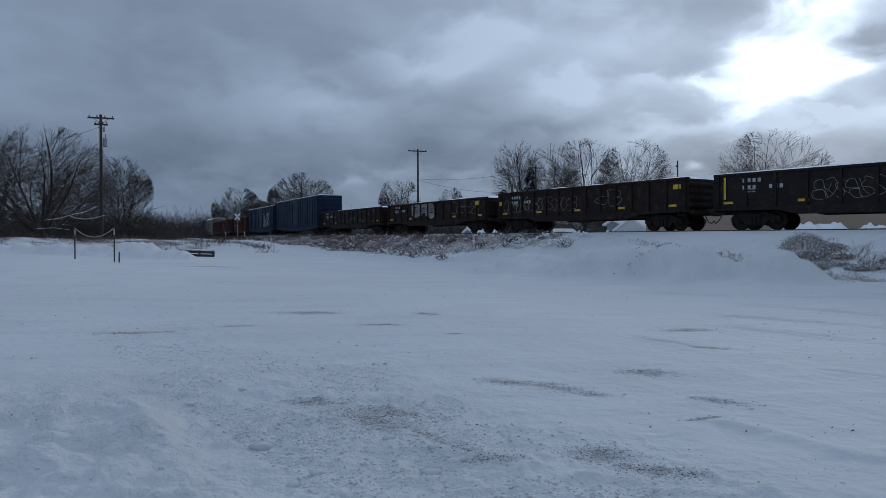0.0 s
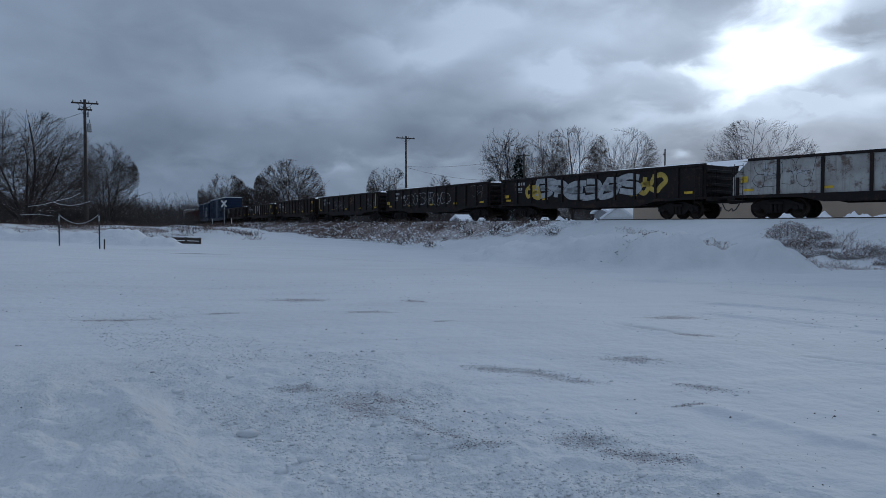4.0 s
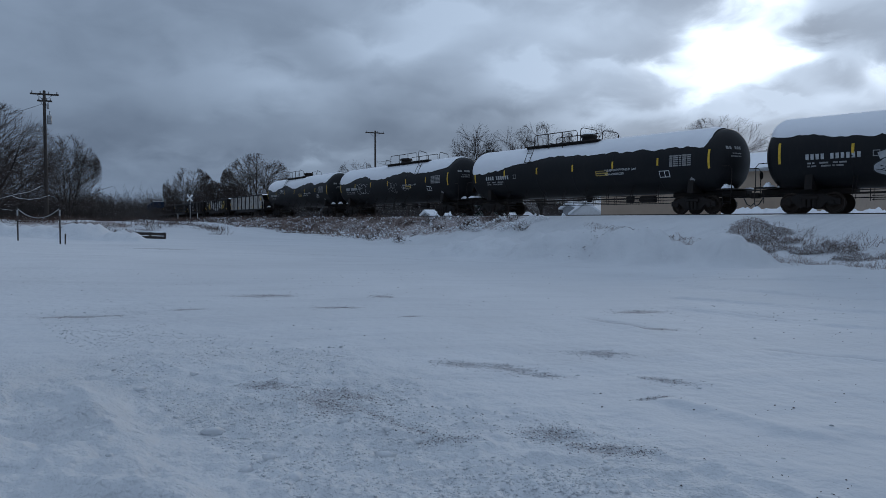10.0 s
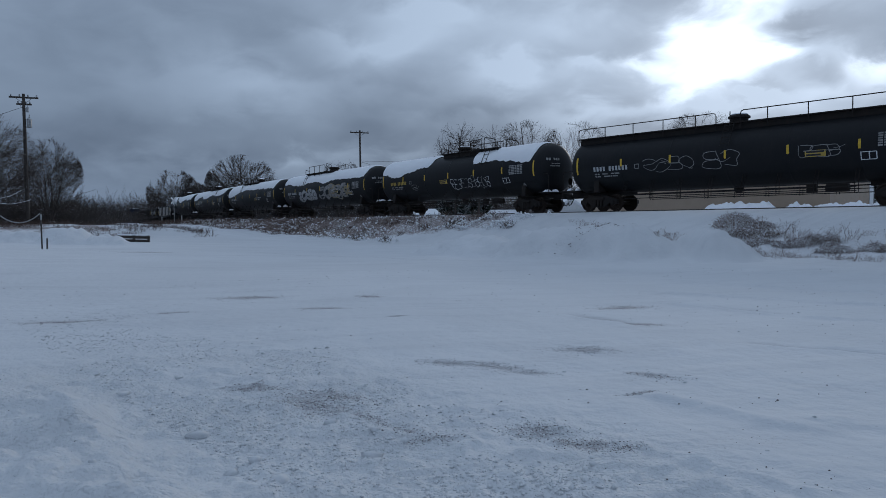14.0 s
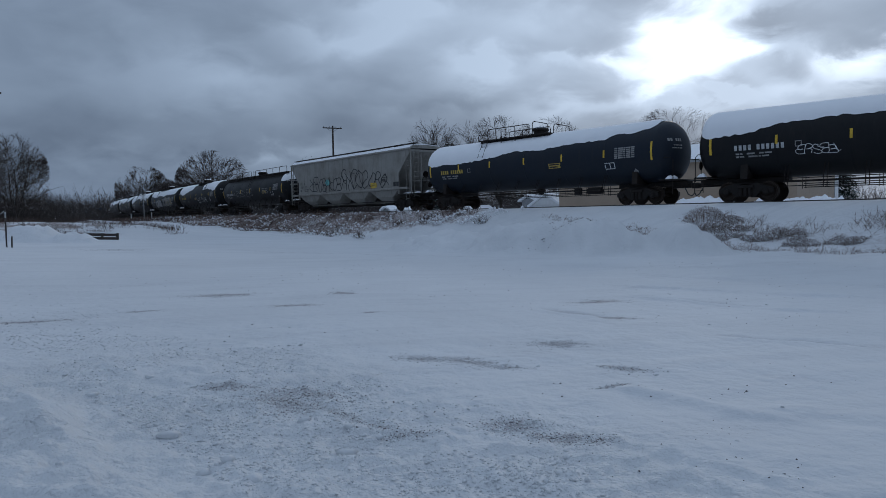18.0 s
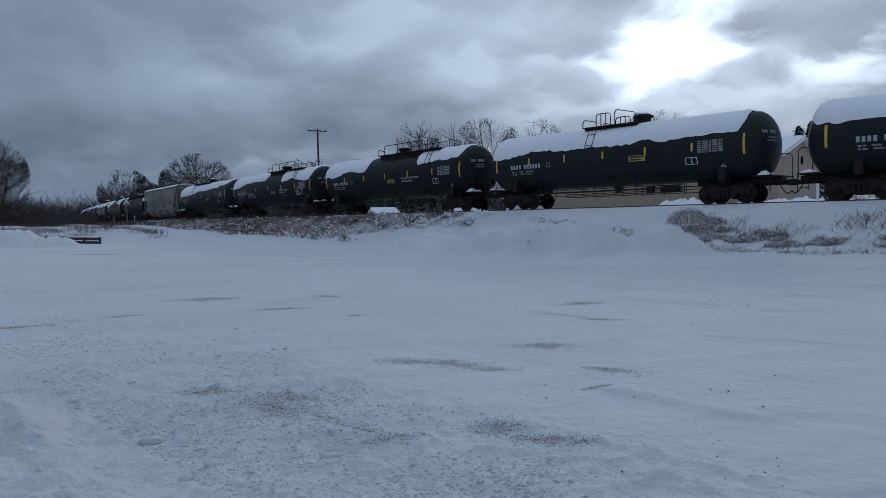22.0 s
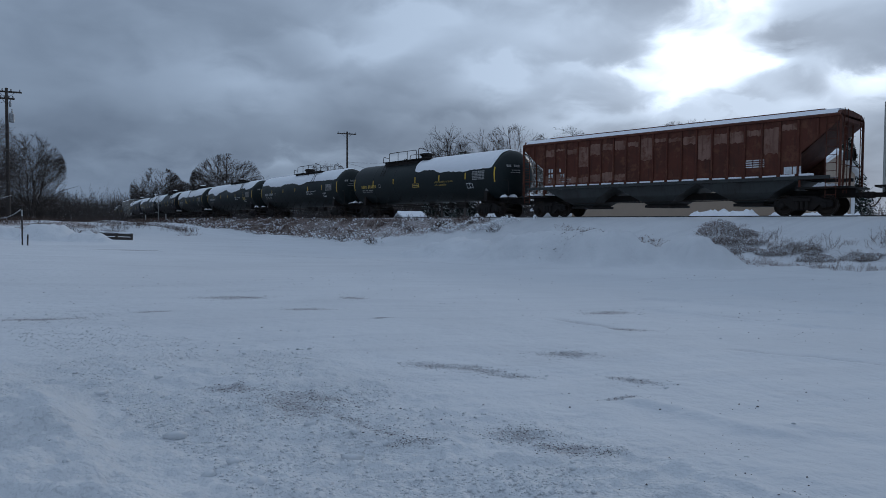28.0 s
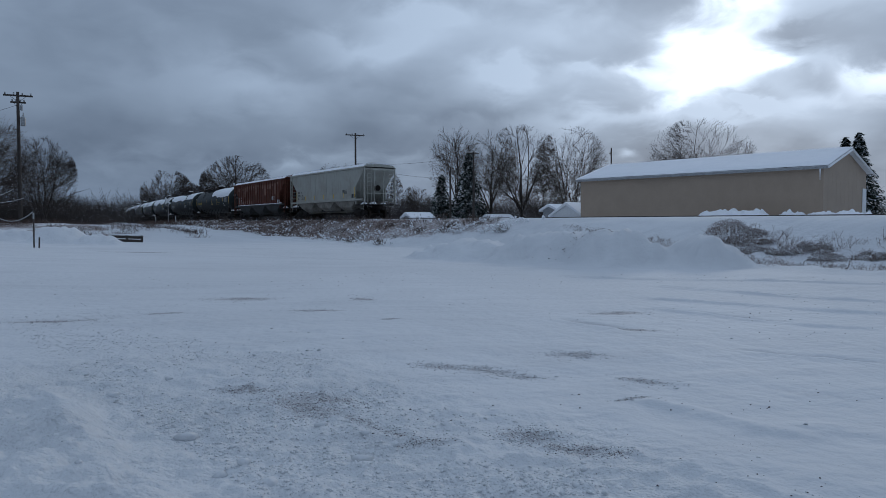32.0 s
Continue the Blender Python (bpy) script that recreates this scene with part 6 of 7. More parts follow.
    if words_at:
        words(car, "LIQUEFIED PETROLEUM GAS", -cyl + 6.4, 2.40, 0.165, on_tank, ink)
        words(car, "NON-ODORIZED", -cyl + 6.4, 2.19, 0.165, on_tank, ink)
    g = Geo()
    for row, (z, wd) in enumerate(((3.15, 0.9), (2.92, 0.6), (2.78, 0.7))):
        hgt = 0.15 if row == 0 else 0.06
        for q in range(6):
            y = 0.25 + wd * q / 6
            if q == 3 and row == 0:
                continue
            at_x = lambda yy, zz: -cyl - head * math.sqrt(max(0.0, 1 - (yy * yy + (zz - axis) ** 2) / bore ** 2)) - 0.012
            c = [(y, z), (y + wd / 6 * 0.78, z), (y + wd / 6 * 0.78, z + hgt), (y, z + hgt)]
            g.add([(at_x(*p), *p) for p in c], [(0, 1, 2, 3)])
    tagged(part("head_lettering", g, DULLDECAL, car), "small lettering on the tank head", kind="stuff")
    g = Geo()
    cx, cz = -cyl + 1.1, 1.72
    g.add([(cx, on_tank(cz + 0.15), cz + 0.15), (cx - 0.15, on_tank(cz), cz), (cx, on_tank(cz - 0.15) + 0.02, cz - 0.15), (cx + 0.15, on_tank(cz), cz)], [(0, 1, 2, 3)])
    part("hazard_placard", g, DULLDECAL, car, "diamond-shaped hazard placard")
    for k, (x0, x1, z0, z1, count, mats, fill) in enumerate(art):
        graffiti(car, seed * 10 + k, x0, x1, z0, z1, count, on_tank, mats, 0.045 if fill else 0.026, fill)
    return car


def ends_and_gear(car, half, centre, sill=True, mat=None):
    for s in (1, -1):
        truck(car, s * centre)
        coupler(car, s * (half - 0.15), s)
    if sill:
        part("centre_sill", Geo().box(-half + 0.5, half - 0.5, -0.22, 0.22, 0.80, 1.15, 0.02), mat or STEEL, car)


def gondola(length, label, paint=None, posts=14, top=3.0, panel=None, art=(), load=0.28, seed=1, bars=(), plates=5, slant=False):
    paint = paint or BROWN
    rs = np.random.RandomState(seed)
    car = thing("gondola_car", label, "gondola car", "train cars")
    half = length / 2
    e = half - 0.65
    w = 1.48
    part("floor", Geo().box(-e, e, -w + 0.05, w - 0.05, 1.10, 1.22, 0.01), paint, car)
    cut = 0.75 if slant else 0.0
    for s in (1, -1):
        y0, y1 = sorted((s * (w - 0.10), s * (w - 0.04)))
        pts = [(-e, 1.05), (e, 1.05), (e, top - cut), (e - cut, top), (-e + cut, top), (-e, top - cut)] if slant else [(-e, 1.05), (e, 1.05), (e, top), (-e, top)]
        part("side_panel", Geo().prism(pts, y0, y1, "y"), panel or paint, car, "faded silver side panel" if panel else "")
        y0, y1 = sorted((s * (w - 0.12), s * (w + 0.03)))
        part("top_chord", Geo().box(-e + cut, e - cut, y0, y1, top - 0.001, top + 0.13, 0.02), paint, car)
        y0, y1 = sorted((s * (w - 0.039), s * (w + 0.02)))
        belly = [(-e, 1.10), (-e, 0.98), (-e + 3.2, 0.93), (-e + 4.2, 0.70), (e - 4.2, 0.70), (e - 3.2, 0.93), (e, 0.98), (e, 1.10)]
        part("side_sill", Geo().prism(belly, y0, y1, "y"), paint, car)
        for k in range(posts):
            x = -e + 0.25 + (2 * e - 0.5) * k / (posts - 1)
            y0, y1 = sorted((s * (w - 0.039), s * (w + 0.05)))
            hgt = top - 0.003 if not (slant and k in (0, posts - 1)) else top - cut
            part("side_post", Geo().box(x - 0.07, x + 0.07, y0, y1, 1.102, hgt, 0.018), paint, car)
    for s in (1, -1):
        x0, x1 = sorted((s * e, s * (e - 0.08)))
        part("end_panel", Geo().box(x0, x1, -w + 0.11, w - 0.11, 1.06, top + 0.05 - cut, 0.01), paint, car)
        for k in range(4):
            z = 1.35 + (top - cut - 1.6) * k / 3
            x0, x1 = sorted((s * (e + 0.001), s * (e + 0.10)))
            part("end_rib", Geo().box(x0, x1, -w + 0.05, w - 0.05, z - 0.09, z + 0.09, 0.03), paint, car)
        ladder(car, s * (e - 0.35), w + 0.09, 0.7, top - 0.1)
        ladder(car, s * (e + 0.14), 1.0, 0.9, top - 0.2, "y")
        x0, x1 = sorted((s * (e - 0.05), s * (half - 0.35)))
        part("end_sill", Geo().box(x0, x1, -1.4, 1.4, 0.88, 1.08, 0.02), paint, car)
    ends_and_gear(car, half, half - 2.6)
    part("brake_cylinder", Geo().lathe([(-0.6, 0.16), (0.4, 0.16)], "x", 10, (0, 1.0, 0.72)), STEEL, car)
    n, m = 40, 8
    v = []
    off = rs.rand() * 40
    for i in range(n + 1):
        for j in range(m + 1):
            x, t = -e + 0.09 + (2 * e - 0.18) * i / n, j / m * 2 - 1
            hgt = top + 0.02 + load * (1 - t * t) * min(1, i / 3 + 0.2, (n - i) / 3 + 0.2) * (0.8 + 0.3 * float(wobble(np.array([x + off]), np.array([t * 2.0]), 1.8, 2)[0]))
            v.append((x, t * (w - 0.115), hgt))
    f = [(i * (m + 1) + j, (i + 1) * (m + 1) + j, (i + 1) * (m + 1) + j + 1, i * (m + 1) + j + 1) for i in range(n) for j in range(m)]
    part("snow_load", Geo().add(v, f), SNOW, car, "snow lying on the load", True)
    face = lambda z: w - 0.034
    for k in range(plates):
        x = e - 0.9 - (2 * e - 1.8) * k / (plates - 1)
        g = Geo()
        decal(g, x + 0.38, x - 0.12, 1.28, 1.40, face)
        part("reflector", g, YELLOW, car)
    for x, z, wd, hg in bars:
        g = Geo()
        decal(g, x + wd / 2, x - wd / 2, z, z + hg, lambda z: w + 0.056)
        part("reflector", g, YELLOW, car, "yellow reflective panel")
    q = 0.15
    mark(car, "reporting_mark", e - 1.5, 2.5, [(0, 0.19, [q, q, q, q]), (0.34, 0.19, [q, q, q, -0.45, q, q, q])], face, MARKING, "car lettering in plain bars", 0.10)
    mark(car, "weight_lettering", e - 1.6, 2.0, [(0, 0.06, [0.2, 0.3]), (0.12, 0.06, [0.3, 0.2])], face, DULLDECAL, "small white data lines")
    for k, (x0, x1, z0, z1, count, mats, fill) in enumerate(art):
        graffiti(car, seed * 10 + k, x0, x1, z0, z1, count, face, mats, 0.018, fill)
    return car


def covered_hopper(length, label, paint, bays=3, posts=16, post_wide=0.09, lower=None, faded=False, sill_snow=False, art=(), seed=1, bars=True, top=4.2, letters=None, roof_walk=True):
    rs = np.random.RandomState(seed)
    car = thing("covered_hopper_car", label, "hopper car", "train cars")
    half = length / 2
    e = half - 0.75
    w = 1.52
    sill = 1.72
    lower = lower or paint
    cut = 1.55
    face = lambda z: w + 0.006
    for s in (1, -1):
        y0, y1 = sorted((s * (w - 0.08), s * w))
        pts = [(-e + cut, sill), (e - cut, sill), (e - cut, 2.75), (e, top - 0.15), (e, top), (-e, top), (-e, top - 0.15), (-e + cut, 2.75)]
        part("side_sheet", Geo().prism(pts, y0, y1, "y"), paint, car)
        for k in range(posts):
            x = -e + 0.08 + (2 * e - 0.16) * k / (posts - 1)
            zz = sill + 0.1 if abs(x) < e - cut else 2.75 + (abs(x) - e + cut) / cut * (top - 0.15 - 2.75)
            y0, y1 = sorted((s * (w + 0.001), s * (w + post_wide * 0.75)))
            part("side_post", Geo().box(x - post_wide / 2, x + post_wide / 2, y0, y1, zz, top - 0.02, 0.012), paint, car)
        y0, y1 = sorted((s * (w - 0.06), s * (w + 0.08)))
        part("side_sill", Geo().box(-e + 0.35, e - 0.35, y0, y1, sill - 0.16, sill - 0.002, 0.02), lower if faded else paint, car)
        if sill_snow:
            for k in range(posts - 1):
                x0 = -e + 0.2 + (2 * e - 0.16) * k / (posts - 1)
                if abs(x0 + 0.4) < e - cut + 0.2:
                    part("sill_snow", Geo().box(x0, x0 + (2 * e) / posts - 0.14, min(s * (w + 0.002), s * (w + 0.075)), max(s * (w + 0.002), s * (w + 0.075)), sill, sill + 0.06 + 0.05 * rs.rand(), 0.02), SNOW, car)
        part("top_chord", Geo().box(-e, e, *sorted((s * (w - 0.05), s * (w + 0.07))), top + 0.001, top + 0.10, 0.015), paint, car)
    # roof, snow and hatches
    roof = [(-w, top + 0.10), (-w + 0.25, top + 0.28), (0, top + 0.36), (w - 0.25, top + 0.28), (w, top + 0.10)]
    part("roof", Geo().prism(roof, -e, e), paint, car)
    part("roof_snow", Geo().prism([(-w + 0.05, top + 0.15), (-w + 0.28, top + 0.36), (0, top + 0.45), (w - 0.28, top + 0.36), (w - 0.05, top + 0.15)], -e + 0.15, e - 0.15), SNOW, car, "thin snow on the roof")
    for s in (1, -1):
        if roof_walk:
            y0, y1 = sorted((s * 0.75, s * 1.05))
            part("roof_walk", Geo().box(-e + 0.1, e + 0.25, y0, y1, top + 0.47, top + 0.52, 0.008), STEEL, car)
            for k in range(9):
                x = -e + 0.4 + (2 * e - 0.8) * k / 8
                part("walk_bracket", Geo().box(x - 0.03, x + 0.03, y0, y1, top + 0.28, top + 0.468), STEEL, car)
    part("hatch", Geo().box(-e + 1.0, e - 1.0, -0.3, 0.3, top + 0.40, top + 0.56, 0.05), paint, car)
    # sloping ends
    for s in (1, -1):
        x = lambda v: s * v
        v = [(x(e), -w + 0.09, top), (x(e), w - 0.09, top), (x(e), w - 0.09, top - 0.15), (x(e), -w + 0.09, top - 0.15), (x(e - cut - 1.6), w - 0.09, 1.3), (x(e - cut - 1.6), -w + 0.09, 1.3)]
        part("end_slope", Geo().add(v, [(0, 1, 2, 3), (3, 2, 4, 5)]), paint, car)
        part("end_deck", Geo().box(*sorted((x(e - cut - 0.2), x(half - 0.4))), -1.45, 1.45, 1.16, 1.24, 0.01), STEEL, car)
        for y in (w - 0.05, -w + 0.05):
            part("corner_post", Geo().box(*sorted((x(e - 0.04), x(e + 0.05))), y - 0.05, y + 0.05, 1.24, top + 0.05, 0.012), paint, car)
            part("end_stanchion", Geo().box(*sorted((x(e - cut), x(e - cut - 0.09))), y - 0.05, y + 0.05, 1.24, sill - 0.17, 0.01), paint, car)
        ladder(car, x(e - 0.32), w + 0.02, 0.75, top - 0.05, mat=paint)
        ladder(car, x(e + 0.08), 1.05, 0.95, top + 0.35, "y", mat=paint)
        ladder(car, x(e + 0.08), -1.05, 0.95, top + 0.2, "y", mat=paint)
        for y in (0.45, -0.45):
            part("end_brace", Geo().tube([(x(e - 0.1), y, top - 0.2), (x(e - 0.2), y, 1.24)], 0.05, 5), paint, car)
        part("end_handrail", Geo().tube([(x(e + 0.06), -1.4, 2.15), (x(e + 0.06), 1.4, 2.15)], 0.022, 5), paint, car)
        for y in (1.2, -0.7, 0.3):
            t = part("snow_clump", SNOWTUFT, SNOW, car)
            t.matrix_basis = Matrix.Translation((x(e - 0.5 - 0.5 * rs.rand()), y, 1.24)) @ Matrix.Diagonal((1.6 + rs.rand(), 1.4, 1.0 + rs.rand(), 1))
    part("brake_wheel", Geo().lathe([(-half + 0.58, 0.21), (-half + 0.56, 0.25), (-half + 0.54, 0.25), (-half + 0.53, 0.21), (-half + 0.555, 0.20), (-half + 0.58, 0.21)], "x", 18, (0, 0.3, 2.6)), STEEL, car)
    part("brake_box", Geo().box(-half + 0.75, -half + 0.95, 0.12, 0.48, 2.4, 2.8, 0.03), lower, car)
    # hopper bays
    span = 2 * (e - cut) - 0.2
    for k in range(bays):
        cx = -span / 2 + span * (k + 0.5) / bays
        hw = span / bays / 2
        v = []
        for z, q, y in ((sill - 0.162, hw * 0.98, w - 0.05), (1.05, hw * 0.56, w - 0.16), (0.58, hw * 0.26, w - 0.62)):
            v += [(cx - q, -y, z), (cx + q, -y, z), (cx + q, y, z), (cx - q, y, z)]
        f = [(4 * a + b, 4 * a + (b + 1) % 4, 4 * a + 4 + (b + 1) % 4, 4 * a + 4 + b) for a in range(2) for b in range(4)] + [(8, 9, 10, 11)]
        bay = part("hopper_bay", Geo().add(v, f), lower, car)
        part("outlet_gate", Geo().box(cx - hw * 0.30, cx + hw * 0.30, -w + 0.45, w - 0.45, 0.44, 0.578, 0.02), STEEL, bay)
    ends_and_gear(car, half, half - 2.35)
    part("brake_rod", Geo().tube([(-half + 3, 1.2, 0.72), (half - 3, 1.2, 0.72)], 0.025, 5), STEEL, car)
    q = 0.12
    mark(car, "reporting_mark", e - cut - 0.4, 2.75, [(0, 0.20, [q, q, -0.3, q]), (0.30, 0.20, [q, q, q, -0.15, q, q])], face, letters or INK, "car lettering in plain bars", 0.08)
    mark(car, "data_lines", e - cut - 0.4, 2.15, [(0, 0.06, [0.2, -0.5, 0.45, 0.3]), (0.12, 0.06, [0.2, -0.5, 0.4, 0.35])], face, letters or INK, "small data lines")
    mark(car, "data_lines", -e + cut + 2.4, 2.55, [(0.1 * k, 0.05, [0.3, 0.25, 0.2]) for k in range(4)], face, letters or INK, "small data lines")
    mark(car, "consolidated_stencil", -e + cut + 0.7, 2.15, [(0, 0.32, [0.34, 0.34])], face, DECAL if faded else INK, "boxed stencil")
    if faded:
        for k in range(2, posts - 3):
            x0 = e - 0.08 - (2 * e - 0.16) * (k + 0.09) / (posts - 1)
            x1 = x0 - (2 * e - 0.16) * 0.82 / (posts - 1)
            for low, high in ((3.75 - 0.5 * rs.rand() - 0.6 * (rs.rand() < 0.25), top - 0.12 - 0.25 * rs.rand()),) + (((1.85, 2.2 + 0.5 * rs.rand()),) if k < 9 else ()):
                n, g = 7, Geo()
                edge = [(x0 + (x1 - x0) * q / n, low + 0.10 * rs.rand(), high - 0.08 * rs.rand()) for q in range(n + 1)]
                v = [p for x, a, b in edge for p in ((x, w + 0.006, a), (x, w + 0.006, b))]
                part("faded_patch", g.add(v, [(2 * q, 2 * q + 2, 2 * q + 3, 2 * q + 1) for q in range(n)]), FADED, car, "pale sun-faded sheet of paint")
    if bars:
        for k in range(7):
            xx = (e - cut - 0.08) - (2 * (e - cut) - 0.16) * k / 6
            g = Geo()
            decal(g, xx + 0.06, xx - 0.06, 1.85, 2.75 if k in (0, 6) else 2.25, lambda z: w + post_wide * 0.75 + 0.006)
            part("reflector", g, YELLOW, car)
    for k, (x0, x1, z0, z1, count, mats, fill) in enumerate(art):
        graffiti(car, seed * 10 + k, x0, x1, z0, z1, count, lambda z: w + post_wide * 0.75 + 0.008, mats, 0.07, fill)
    return car


def boxcar(length, label, paint, top=4.9, posts=18, art=(), seed=1):
    car = thing("boxcar", label, "boxcar", "train cars")
    half = length / 2
    e, w = half - 0.7, 1.5
    part("body", Geo().box(-e, e, -w, w, 1.08, top, 0.04), paint, car)
    for s in (1, -1):
        for k in range(posts):
            x = -e + 0.2 + (2 * e - 0.4) * k / (posts - 1)
            if abs(x) > 1.7:
                part("side_post", Geo().box(x - 0.06, x + 0.06, *sorted((s * (w + 0.001), s * (w + 0.07))), 1.2, top - 0.15, 0.015), paint, car)
        door = part("door", Geo().box(-1.55, 1.55, *sorted((s * (w + 0.002), s * (w + 0.09))), 1.15, top - 0.3, 0.02), paint, car)
        part("door_bar", Geo().tube([(0.9, s * (w + 0.12), 1.3), (0.9, s * (w + 0.12), top - 0.5)], 0.03, 5), STEEL, door)
        part("side_sill", Geo().prism([(-e, 1.07), (-e, 0.95), (-3, 0.6), (3, 0.6), (e, 0.95), (e, 1.07)], *sorted((s * (w - 0.08), s * w)), "y"), paint, car)
        for k in range(6):
            z = 1.5 + (top - 2.0) * k / 5
            part("end_rib", Geo().box(*sorted((s * (e + 0.001), s * (e + 0.09))), -w + 0.08, w - 0.08, z - 0.11, z + 0.11, 0.04), paint, car)
        ladder(car, s * (e - 0.35), w + 0.09, 0.7, top - 0.3, mat=paint)
        ladder(car, s * (e + 0.13), 1.05, 0.9, top - 0.3, "y", mat=paint)
    part("roof_snow", Geo().prism([(-w + 0.03, top + 0.002), (-w + 0.15, top + 0.06), (0, top + 0.10), (w - 0.15, top + 0.06), (w - 0.03, top + 0.002)], -e + 0.03, e - 0.03), SNOW, car)
    ends_and_gear(car, half, half - 2.9)
    face = lambda z: w + 0.076
    for k, (x0, x1, z0, z1, count, mats, fill) in enumerate(art):
        graffiti(car, seed * 10 + k, x0, x1, z0, z1, count, face, mats, 0.08, fill)
    return car


def locomotive(length):
    car = thing("locomotive", "dark freight locomotive far down the line", "locomotive", "train cars")
    half = length / 2
    part("frame", Geo().box(-half + 0.6, half - 0.6, -1.5, 1.5, 1.2, 1.55, 0.03), STEEL, car)
    part("hood", Geo().box(-half + 1.4, half - 6.4, -1.0, 1.0, 1.552, 4.3, 0.08), BLUE, car)
    cab = part("cab", Geo().box(half - 6.39, half - 3.6, -1.5, 1.5, 1.552, 4.55, 0.08), BLUE, car)
    part("window", Geo().box(half - 5.8, half - 4.2, 1.502, 1.512, 3.3, 4.0), INK, cab)
    part("nose", Geo().box(half - 3.59, half - 1.6, -0.85, 0.85, 1.552, 3.3, 0.15), BLUE, car)
    part("fuel_tank", Geo().box(-2.6, 2.6, -1.35, 1.35, 0.35, 1.19, 0.15), STEEL, car)
    part("radiator", Geo().box(-half + 1.6, -half + 5, -1.35, 1.35, 3.7, 4.4, 0.1), STEEL, car)
    for s in (1, -1):
        part("handrail", Geo().tube([(-half + 0.9, s * 1.45, 2.6), (half - 6.6, s * 1.45, 2.6)], 0.025, 5), WHITE, car)
    ends_and_gear(car, half, half - 4.2, False)
    return car


